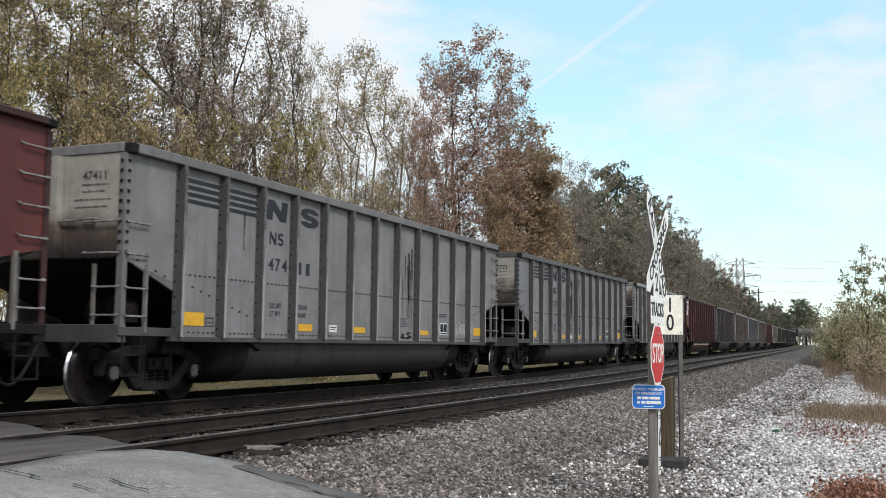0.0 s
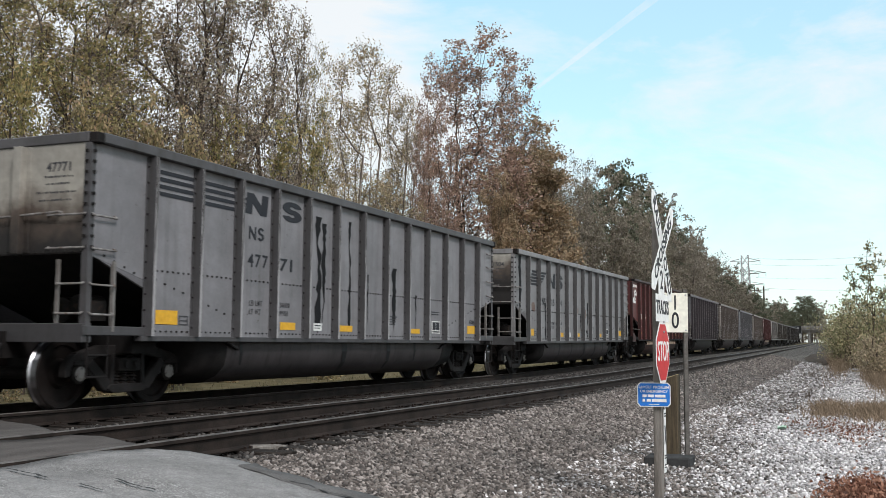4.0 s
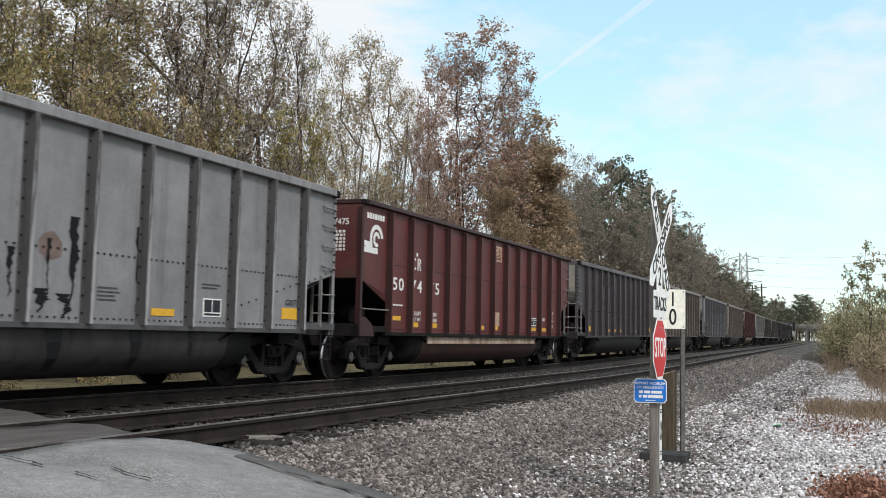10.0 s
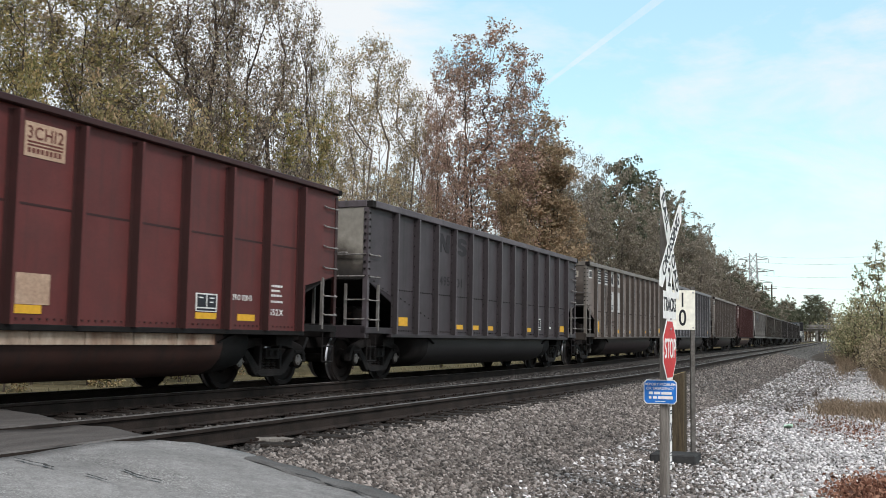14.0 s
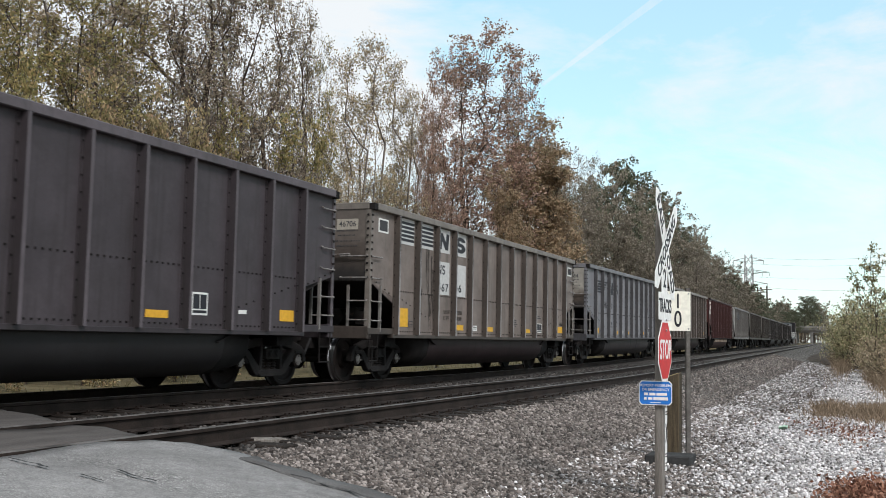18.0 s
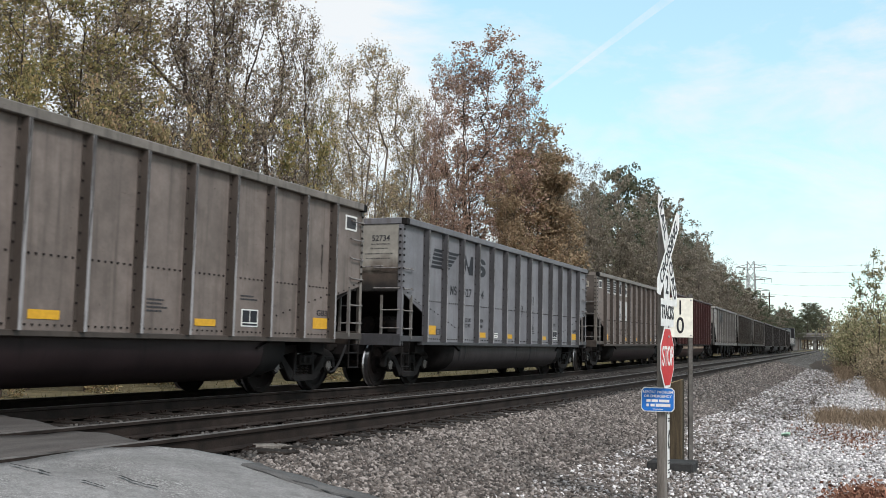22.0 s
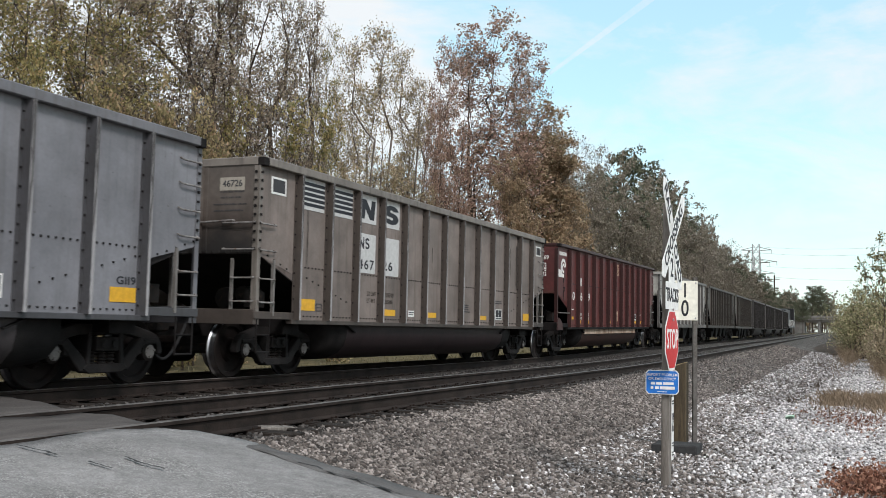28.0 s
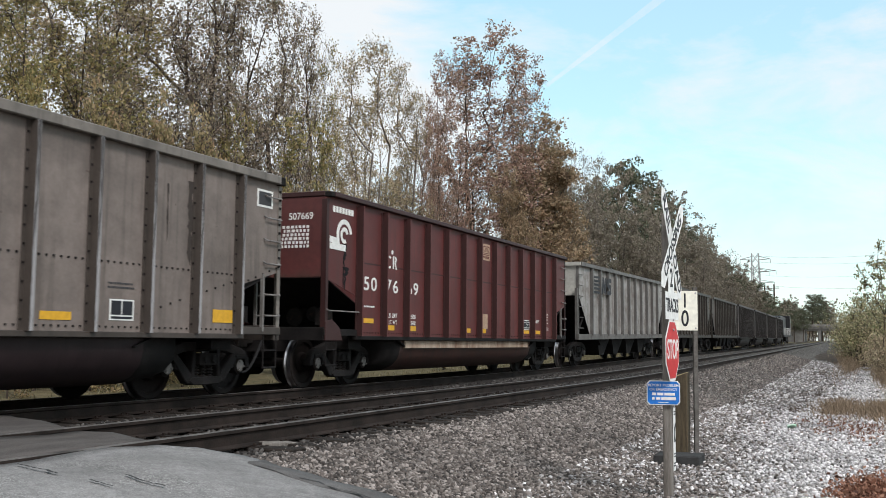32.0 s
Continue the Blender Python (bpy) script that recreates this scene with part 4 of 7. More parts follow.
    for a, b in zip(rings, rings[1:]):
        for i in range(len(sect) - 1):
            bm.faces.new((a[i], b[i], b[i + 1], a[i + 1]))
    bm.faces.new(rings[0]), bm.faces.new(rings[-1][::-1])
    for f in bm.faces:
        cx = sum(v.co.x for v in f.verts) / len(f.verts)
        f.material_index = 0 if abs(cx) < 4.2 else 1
    smooth(part("tub", bm, [shaded_tub_paint, STEEL_DARK], car, "round-bottomed tub between the trucks"))
    for x, w, low in tub_runs:
        bm = bmesh.new()
        line = [(1.425, 0.90), (1.425, 0.72), (1.375, 0.52), (1.225, 0.36)][:low]
        row = [[bm.verts.new((x + 0.03 * i + k * w * (0.5 - 0.10 * i), -y - 0.004, z)) for k in (-1, 1)] for i, (y, z) in enumerate(line)]
        for a, b in zip(row, row[1:]):
            bm.faces.new((a[0], a[1], b[1], b[0]))
        part("tub_stain", bm, TAR, car, "black run down the tub")
    if red:
        for i in range(9):
            bm = bmesh.new()
            box_in(bm, -4.1 + i * 0.9, -4.1 + i * 0.9 + 0.88, -1.47, -1.43, 0.72, 0.885)
            part("wear_plate", bm, RUST_STRIP, car, "rust-streaked pale wear plate on the tub")
    add_couplers(car, (-front, front))
    return car, add_trucks(car)


def hopper(paint, trim, end, label, ribs=10, near=True):
    """A rib-sided open hopper: sloped ends over the trucks, discharge chutes below."""
    car = tagged(new("coal_hopper"), label, "freight car", "cars of the coal train")
    for s in (-1, 1):
        bm = bmesh.new()
        y0, y1 = sorted((s * SIDE, s * (SIDE - 0.012)))
        slab_in(bm, [(-HL, 2.35), (-6.0, 1.05), (6.0, 1.05), (HL, 2.35), (HL, 3.40), (-HL, 3.40)], y0, y1)
        part("side_sheet", bm, paint, car)
        bm = bmesh.new()
        box_in(bm, -HL, HL, s * SIDE, s * (SIDE + 0.11), 3.34, 3.46)
        part("side_chord", bm, trim, car)
        bm = bmesh.new()
        box_in(bm, -HL - 0.2, HL + 0.2, s * (SIDE + 0.06), s * (SIDE - 0.08), 0.92, 1.10)
        part("side_sill", bm, trim, car)
        bm = bmesh.new()
        box_in(bm, s * HL, s * (HL - 0.012), -SIDE, SIDE, 2.35, 3.40)
        box_in(bm, s * HL, s * (HL + 0.08), -SIDE - 0.08, SIDE + 0.08, 3.34, 3.46)
        part("end_sheet", bm, end, car)
        bm = bmesh.new()
        vs = [bm.verts.new(p) for p in ((s * HL, -SIDE + 0.02, 2.35), (s * HL, SIDE - 0.02, 2.35), (s * 4.4, SIDE - 0.02, 0.7), (s * 4.4, -SIDE + 0.02, 0.7))]
        bm.faces.new(vs)
        g = bmesh.ops.extrude_face_region(bm, geom=bm.faces[:])
        bmesh.ops.translate(bm, verts=[v for v in g["geom"] if isinstance(v, bmesh.types.BMVert)], vec=(0, 0, 0.02))
        part("slope_sheet", bm, STEEL_DARK, car)
        for q in (-1, 1):
            bm = bmesh.new()
            box_in(bm, s * (HL + 0.18), s * (HL + 0.08), q * SIDE, q * (SIDE - 0.09), 1.0, 2.6)
            box_in(bm, s * (HL - 0.02), s * (HL + 0.02), q * SIDE, q * (SIDE - 0.09), 1.0, 3.4)
            part("corner_post", bm, trim, car)
            if q < 0:
                for z in (1.3, 1.65, 2.0, 2.35, 2.7, 3.05):
                    bm = bmesh.new()
                    rung_in(bm, (s * (HL + 0.1), -SIDE, z), (s * (HL - 0.35), -SIDE, z), (0, -0.05, 0))
                    part("ladder_rung", bm, trim, car)
        bm = bmesh.new()
        bar_in(bm, (s * (HL - 0.1), -SIDE + 0.1, 1.1), (s * 6.2, -SIDE + 0.1, 1.9), 0.03)
        box_in(bm, s * 2.4, s * (HL + 0.3), -0.28, 0.28, 0.66, 1.0)
        part("centre_sill", bm, STEEL_DARK, car)
    bm = bmesh.new()
    slab_in(bm, [(-0.055, 1.05), (0.055, 1.05), (0.055, 3.34), (-0.055, 3.34)], -SIDE - 0.10, -SIDE)
    post = mesh_of("side_post", bm, trim)
    for i in range(ribs + 1):
        x = -5.9 + 11.8 * i / ribs
        shared("side_post", post, car, Matrix.Translation((x, 0, 0)))
        shared("side_post", post, car, Matrix.Translation((x, 0, 0)) @ FLIP)
    for x in (-3.4, -1.15, 1.15, 3.4):
        bm = bmesh.new()
        vs = [bm.verts.new(p) for p in ((x - 1.0, -1.35, 1.0), (x + 1.0, -1.35, 1.0), (x + 1.0, 1.35, 1.0), (x - 1.0, 1.35, 1.0), (x - 0.3, -1.25, 0.34), (x + 0.3, -1.25, 0.34), (x + 0.3, 1.25, 0.34), (x - 0.3, 1.25, 0.34))]
        for f in ((0, 1, 5, 4), (1, 2, 6, 5), (2, 3, 7, 6), (3, 0, 4, 7), (4, 5, 6, 7), (3, 2, 1, 0)):
            bm.faces.new([vs[i] for i in f])
        part("discharge_chute", bm, STEEL_DARK, car, "near-black hopper chute with a door")
    add_couplers(car, (-HL - 0.1, HL + 0.1))
    return car, add_trucks(car)


def flag_emblem(car, material):
    """Slanted speed stripes over two panels and two bold shapes beside them."""
    p = POSTS
    for i in range(5):
        a = 2.585 + i * 0.0925
        b = a + 0.062
        k = 0.32 + 0.16 * i / 4
        blocky(car, "speed_stripe", [[(p[0] + k, a), (p[0] + 0.93, a), (p[0] + 0.93, b), (p[0] + k + 0.025, b)]], material)
        w = 0.30 + 0.135 * i
        blocky(car, "speed_stripe", [[(p[1] + 0.13, a), (p[1] + w, a), (p[1] + w + 0.09, b), (p[1] + 0.13, b)]], material)
    x, z, w, h = p[2] + 0.05, 2.575, 0.78, 0.45
    o = lambda u, v: (x + u * w, z + v * h)
    blocky(car, "emblem", [[o(0.05, 1), o(0.36, 1), o(0.56, 0.42), o(0.66, 0.42), o(0.80, 1), o(1.0, 1), o(0.98, 0), o(0.66, 0), o(0.42, 0.55), o(0.34, 0.12), o(0.24, 0.2)], [o(0.0, 0.0), o(0.24, 0.0), o(0.30, 0.12), o(0.10, 0.18)]], material)
    bold_curl(car, p[3] + 0.06, p[3] + 0.66, 2.575, 3.025, material)


def bold_curl(car, x0, x1, z0, z1, material, y=-SIDE - 0.004):
    """A heavy double bend."""
    h = z1 - z0
    r, t, cx = h * 0.31, h * 0.235, (x0 + x1) / 2
    k = (x1 - x0) / 2 / r
    blocky(car, "emblem", [arc_band(cx, z1 - r, r - t, r, 8, 270, 18, k), arc_band(cx, z0 + r, r - t, r, -172, 90, 18, k)], material, y)


def rust_blooms(car, spots, seed):
    """Round pinkish-brown blotches of old paint and rust on the side sheets."""
    rnd = random.Random(seed)
    for x, z, r in spots:
        bm = bmesh.new()
        ring = [(x + r * rnd.uniform(0.8, 1.15) * math.cos(a * 0.3142), z + 0.9 * r * rnd.uniform(0.8, 1.15) * math.sin(a * 0.3142)) for a in range(20)]
        slab_in(bm, ring, -SIDE - 0.002, -SIDE)
        part("rust_bloom", bm, BLOOM, car, "round pinkish-brown stain")


def mark_common(car, seed, ink, data=True, tall=1.31):
    """Yellow reflectors, a consolidated data plate and small stencils shared by the grey cars."""
    p = POSTS
    plates(car, "yellow_reflector", [(p[0] + 0.17, p[0] + 0.65, 1.115, tall)], YELLOW, "faded yellow reflective patch")
    plates(car, "yellow_reflector", [(p[3] + 0.24, p[3] + 0.72, 1.085, 1.21), (p[5] + 0.21, p[5] + 0.71, 1.085, 1.195), (p[8] + 0.22, p[8] + 0.72, 1.085, 1.185), (p[11] + 0.44, p[11] + 0.93, 1.115, 1.305)], YELLOW, "faded yellow reflective patch")
    plates(car, "white_tag", [(p[4] + 0.30, p[4] + 0.59, 1.085, 1.215)], WHITE)
    plates(car, "tag_line", [(p[4] + 0.33, p[4] + 0.56, 1.165, 1.185), (p[4] + 0.33, p[4] + 0.52, 1.125, 1.14)], ink, y=-SIDE - 0.008)
    if data:
        x = p[9] + 0.34
        plates(car, "data_plate", [(x, x + 0.46, 1.10, 1.37)], WHITE, "white-framed black data plate")
        plates(car, "data_plate_panel", [(x + 0.03, x + 0.215, 1.17, 1.35), (x + 0.24, x + 0.43, 1.17, 1.35), (x + 0.03, x + 0.43, 1.12, 1.15)], BLACK, y=-SIDE - 0.008)
    # a small stencilled frame beside the first reflector
    x = p[0] + 0.69
    plates(car, "stencil_frame", [(x, x + 0.20, 1.23, 1.245), (x, x + 0.20, 1.17, 1.18), (x, x + 0.20, 1.115, 1.125), (x, x + 0.015, 1.125, 1.23), (x + 0.185, x + 0.20, 1.125, 1.23)], ink)
    small_print(car, [(p[7] + 0.2, 1.40, 0.45, 0.03, 4), (p[9] + 0.30, 1.56, 0.5, 0.03, 2)], ink, seed)
    # print on the end sheet
    bm = bmesh.new()
    rnd = random.Random(seed)
    for r, z in enumerate((2.95, 2.86, 2.75, 2.65)):
        y = -1.22 + 0.06 * (r % 2) - 0.05 * (r > 1)
        while y < -0.78 + 0.12 * (r > 1):
            d = rnd.uniform(0.012, 0.03)
            box_in(bm, -HL - 0.004, -HL, y, y + d, z, z + rnd.uniform(0.018, 0.028))
            y += d + rnd.choice((0.012, 0.012, 0.03))
    tagged(part("end_print", bm, ink, car, "faint rows of stencilled marks"), kind="stuff")


def side_code(car, words, material):
    w = 0.09 * len(words)
    lettering_in(car, words, POSTS[11] + 0.56, POSTS[11] + 0.56 + w, 1.345, 1.445, material)


def weights(car, load, light, material, dx=0.0):
    """Load limit and light weight, stencilled over two panels."""
    for x, a, b in ((POSTS[2] + 0.36 + dx, "LD LMT", "LT WT"), (POSTS[3] + 0.155 + dx * 0.6, load, light)):
        lettering_in(car, a, x, x + 0.37, 1.45, 1.535, material)
        lettering_in(car, b, x, x + 0.33, 1.315, 1.40, material)


def end_number(car, words, size, material, z=3.06, y=-0.92, front=HL):
    shared("lettering", text_mesh(words, size, material), car, pose(-front - 0.004, y, z, 90, 0, -90))


RUST_STRIP = worn("rusty_pale_strip", (0.44, 0.35, 0.27), (0.16, 0.085, 0.055), 3.0, 30.0, 0.8, stretch=(1, 1, 0.3))
PLACARD = worn("faded_tan_placard", (0.50, 0.36, 0.26), (0.36, 0.24, 0.17), 3.0, 30.0, 0.7)
PLACARD_INK = plain("faded_red_ink", (0.13, 0.045, 0.035), 0.7)
SOOT = (0.016, 0.014, 0.013)
TAN, INK = (0.085, 0.064, 0.050), plain("dull_ink", (0.05, 0.05, 0.055), 0.7)
CREAM_DULL = plain("dull_cream", (0.36, 0.33, 0.28), 0.7)
CHALK = plain("white_chalk", (0.52, 0.52, 0.51), 0.8)
PATCH = plain("dulled_white_patch", (0.52, 0.52, 0.51), 0.65)
SOOTED = plain("sooted_marking", (0.030, 0.027, 0.030), 0.7)
BLOOM = worn("faded_rust_bloom", (0.185, 0.138, 0.120), (0.135, 0.092, 0.078), 4.0, 30.0, 0.7)
TARRY = plain("tarry_black", (0.0075, 0.0075, 0.0085), 0.85)
RED, RED_TRIM = (0.092, 0.025, 0.0235), (0.036, 0.0145, 0.014)
DUSTED = plain("dusted_ink", (0.060, 0.050, 0.043), 0.7)
SQUARE = plain("dark_grey_square", (0.045, 0.044, 0.047), 0.6)
DUST_RUN = plain("dark_rain_run", (0.050, 0.041, 0.036), 0.8)


def grey_car(seed, tone, number, splits, style, top=1.0, soot=2.35, runs=()):
    """The lighter grey cars, with black markings."""
    # trim is the paint colour darkened to hold the shade on post sides
    paint, trim = car_paint("grey_paint", tone, (0.075, 0.070, 0.067), 0.28, seed, 0.25), car_paint("shaded_grey_trim", tuple(c * 0.34 for c in tone), (0.038, 0.036, 0.035), 0.6, seed + 0.5)
    chord = car_paint("grey_chord", tuple(c * top for c in tone), (0.12 * top, 0.105 * top, 0.095 * top), 0.5, seed + 0.7)
    end = end_paint("end_paint", (0.34, 0.32, 0.28), TAN, SOOT, seed, soot)
    tub = car_paint("shaded_tub_paint", (0.043, 0.038, 0.039), (0.017, 0.0145, 0.0145), 0.6, seed + 1)
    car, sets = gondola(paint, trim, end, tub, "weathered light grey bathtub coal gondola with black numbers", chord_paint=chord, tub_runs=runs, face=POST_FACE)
    p = POSTS
    mark_common(car, int(seed * 10), INK)
    if style == "flag":
        flag_emblem(car, BLACK)
        small_initials(car, p[1] + 0.44, p[1] + 0.82, 2.04, 2.25, BLACK)
        lettering_in(car, splits[0], p[2] + 0.21, p[2] + 0.74, 2.04, 2.235, BLACK)
        lettering_in(car, splits[1], p[3] + 0.14, p[3] + 0.55, 2.04, 2.245, BLACK)
    else:
        for b in (0, 1):
            plates(car, "speed_stripe", [(p[b] + 0.18, p[b] + 0.94, 2.88 + i * 0.10, 2.88 + i * 0.10 + 0.055) for i in range(4)], BLACK, "dark painted stripe")
        blocky(car, "emblem", zig_shape(p[2] + 0.19, 2.895, 0.62, 0.33, 0.14), BLACK)
        plates(car, "speed_stripe", [(p[2] + 0.13, p[2] + 0.24, 2.93 + i * 0.08, 2.965 + i * 0.08) for i in range(3)], BLACK)
        bold_curl(car, p[3] + 0.25, p[3] + 0.87, 2.895, 3.235, BLACK)
        small_initials(car, p[2] + 0.31, p[2] + 0.75, 2.49, 2.70, BLACK)
        lettering_in(car, splits[0], p[2] + 0.29, p[2] + 0.87, 2.06, 2.268, BLACK)
        lettering_in(car, splits[1], p[3] + 0.18, p[3] + 0.59, 2.055, 2.262, BLACK)
    end_number(car, number, 0.17, INK, 3.08, -1.0)
    return car, sets


def brown_car(seed, number, splits, tall=1.31, streaks=()):
    """A grey car under a brown film of coal dust, with white patches behind its markings."""
    tone = (0.142, 0.117, 0.104)
    paint, trim = car_paint("dusty_paint", tone, (0.065, 0.053, 0.045), 0.45, seed, 0.45), car_paint("shaded_dusty_trim", (0.056, 0.046, 0.040), (0.036, 0.031, 0.027), 0.6, seed + 0.5)
    chord = car_paint("dusty_chord", (0.155, 0.138, 0.122), (0.06, 0.053, 0.046), 0.5, seed + 0.7)
    end = end_paint("dusty_end", (0.118, 0.098, 0.084), (0.060, 0.046, 0.038), SOOT, seed, 2.55)
    tub = car_paint("shaded_dusty_tub", (0.022, 0.0145, 0.0155), (0.011, 0.0078, 0.0082), 0.6, seed + 1)
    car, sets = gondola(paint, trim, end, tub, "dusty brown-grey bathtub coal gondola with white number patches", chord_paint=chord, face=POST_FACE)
    p, z = POSTS, -SIDE - 0.008
    mark_common(car, int(seed * 10), INK, tall=tall)
    for b in (0, 1):
        plates(car, "stripe_patch", [(p[b] + 0.10, p[b] + 0.88, 2.83, 3.37)], PATCH, "white patch under dark stripes")
        plates(car, "speed_stripe", [(p[b] + 0.10, p[b] + 0.88, 2.895 + i * 0.088, 2.895 + i * 0.088 + 0.056) for i in range(5)], BLACK, y=z)
        plates(car, "emblem_patch", [(p[b + 2] + 0.08, p[b + 2] + 0.82, 2.825, 3.365)], PATCH)
        plates(car, "number_patch", [(p[b + 2] + 0.08, p[b + 2] + 0.82, 1.875, 2.62)], PATCH, "white patch under the car number")
    blocky(car, "emblem", zig_shape(p[2] + 0.16, 2.90, 0.56, 0.37, 0.14), BLACK, z)
    plates(car, "speed_stripe", [(p[2] + 0.09, p[2] + 0.20, 2.94 + i * 0.09, 2.975 + i * 0.09) for i in range(4)], BLACK, y=z)
    bold_curl(car, p[3] + 0.13, p[3] + 0.76, 2.90, 3.28, BLACK, z)
    small_initials(car, p[2] + 0.14, p[2] + 0.56, 2.33, 2.545, BLACK, z)
    lettering_in(car, splits[0], p[2] + 0.12, p[2] + 0.76, 1.945, 2.13, BLACK, -SIDE - 0.012)
    lettering_in(car, splits[1], p[3] + 0.10, p[3] + 0.53, 1.975, 2.16, BLACK, -SIDE - 0.012)
    weights(car, "235700", "50300", DUSTED, 0.16)
    for x in (-HL + 0.34, HL - 0.69):
        plates(car, "white_frame", [(x, x + 0.45, 2.965, 3.245)], WHITE, "white-bordered dark square")
        plates(car, "dark_square", [(x + 0.045, x + 0.405, 3.0, 3.21)], SQUARE, y=z)
    end_number(car, number, 0.15, INK, 3.09, -1.0)
    bm = bmesh.new()
    box_in(bm, -HL - 0.003, -HL, -1.23, -0.76, 2.985, 3.195)
    part("end_patch", bm, CREAM_DULL, car, "faded cream patch under the end number")
    # dark runs of rainwater from the chord
    for x, z0, z1, w in streaks:
        drip(car, x, z0, z1, w, int(x * 50 + 900), DUST_RUN)
    return car, sets


def red_car(seed, splits, patch):
    """An oxide-red car with white markings."""
    paint, trim = car_paint("oxide_paint", RED, (0.060, 0.028, 0.026), 0.5, seed, 0.22), car_paint("shaded_oxide_trim", RED_TRIM, (0.035, 0.018, 0.017), 0.7, seed + 0.5)
    end = end_paint("oxide_end", (0.10, 0.022, 0.020), (0.060, 0.030, 0.022), SOOT, seed, 1.85)
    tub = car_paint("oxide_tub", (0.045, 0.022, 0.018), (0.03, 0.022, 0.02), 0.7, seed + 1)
    car, sets = gondola(paint, trim, end, tub, "oxide-red bathtub coal gondola with white numbers", rivets=False, red=True)
    p, f = RED_POSTS, HL + 0.10
    # round emblem: two nested arcs that run out into level bars
    cx, cz = -6.86, 2.775
    blocky(car, "round_emblem", [arc_band(cx, cz, 0.205, 0.295, 10, 205, 20), arc_band(cx, cz, 0.075, 0.150, 15, 300, 20),
                                 [(cx - 0.54, 2.615), (cx - 0.16, 2.575), (cx - 0.20, 2.70), (cx - 0.54, 2.725)], [(cx - 0.54, 2.495), (cx + 0.05, 2.485), (cx + 0.05, 2.605), (cx - 0.54, 2.60)]], WHITE)
    plates(car, "name_bar", [(-7.30 + i * 0.115, -7.30 + i * 0.115 + 0.085, 3.165, 3.275) for i in range(7)], WHITE)
    for x, w in ((p[0] + 0.24, splits[0]), (p[1] + 0.15, splits[1]), (p[2] + 0.09, splits[2])):
        lettering_in(car, w, x, x + 0.54, 1.82, 2.08, WHITE)
    x = p[1] + 0.16
    blocky(car, "reporting_mark", [arc_band(x + 0.115, 2.43, 0.085, 0.130, 50, 310, 18, 0.95), [(x + 0.28, 2.30), (x + 0.33, 2.30), (x + 0.33, 2.56), (x + 0.28, 2.56)], arc_band(x + 0.36, 2.495, 0.028, 0.065, -90, 90, 12, 1.5),
                                   [(x + 0.36, 2.43), (x + 0.405, 2.43), (x + 0.47, 2.30), (x + 0.415, 2.30)], arc_band(x + 0.25, 2.635, 0.0, 0.045, 0, 350, 12)], WHITE)
    plates(car, "yellow_reflector", [(p[0] + 0.21, p[0] + 0.66, 1.20, 1.29)] + [(p[b] + 0.08, p[b] + 0.54, 1.075, 1.175) for b in (1, 2, 5, 6)] + [(p[9] + 0.33, p[9] + 0.83, 1.095, 1.185), (p[10] + 0.33, p[10] + 0.80, 1.09, 1.19)], YELLOW, "yellow reflective strip")
    plates(car, "tan_patch", [(p[6] + 0.12, p[6] + 0.66, 1.18, 1.54)], PLACARD, "dull tan paint patch")
    plates(car, "steel_grade_placard", [(p[6] + 0.16, p[6] + 0.80, 2.88, 3.285)], PLACARD, "tan placard with dark red writing")
    lettering_in(car, "3CH12", p[6] + 0.20, p[6] + 0.76, 3.09, 3.24, PLACARD_INK, -SIDE - 0.010)
    plates(car, "placard_bar", [(p[6] + 0.20, p[6] + 0.76, 3.045, 3.065), (p[6] + 0.20, p[6] + 0.76, 3.005, 3.025)] + [(p[6] + 0.21 + 0.068 * i, p[6] + 0.255 + 0.068 * i, 2.925, 2.985) for i in range(8)], PLACARD_INK, y=-SIDE - 0.008)
    plates(car, "data_plate", [(p[9] + 0.33, p[9] + 0.84, 1.20, 1.465)], WHITE, "white-framed data plate")
    plates(car, "data_plate_panel", [(p[9] + 0.36, p[9] + 0.57, 1.265, 1.445), (p[9] + 0.60, p[9] + 0.81, 1.265, 1.445), (p[9] + 0.36, p[9] + 0.81, 1.215, 1.245)], BLACK, y=-SIDE - 0.008)
    plates(car, "data_line", [(p[9] + 0.40, p[9] + 0.50, 1.39, 1.41), (p[9] + 0.66, p[9] + 0.76, 1.39, 1.41), (p[9] + 0.66, p[9] + 0.74, 1.33, 1.35)], WHITE, y=-SIDE - 0.0125, depth=0.001)
    small_print(car, [(p[11] + 0.16, 1.65, 0.44, 0.045, 3), (p[11] + 0.13, 1.40, 0.46, 0.04, 1), (p[0] + 0.27, 1.50, 0.48, 0.04, 1)], WHITE, seed)
    lettering_in(car, "PRO 020-13", p[10] + 0.20, p[10] + 0.70, 1.40, 1.485, WHITE)
    for x, u, v in ((p[1] + 0.24, "LD LMT", "LT WT"), (p[2] + 0.09, "232500", "53500")):
        lettering_in(car, u, x, x + 0.42, 1.325, 1.415, WHITE)
        lettering_in(car, v, x + 0.05, x + 0.42, 1.195, 1.28, WHITE)
    lettering_in(car, "G52X", p[11] + 0.13, p[11] + 0.58, 1.195, 1.295, WHITE)
    end_number(car, "".join(splits), 0.17, WHITE, 3.07, -0.98, f)
    bm = bmesh.new()
    rnd = random.Random(seed)
    for z in (2.86, 2.79, 2.72, 2.65, 2.58, 2.51):
        y = -1.15
        while y < -0.6:
            d = rnd.uniform(0.03, 0.07)
            box_in(bm, -f - 0.004, -f, y, y + d, z, z + 0.05)
            y += d + 0.03
    tagged(part("end_print", bm, WHITE, car), kind="stuff")
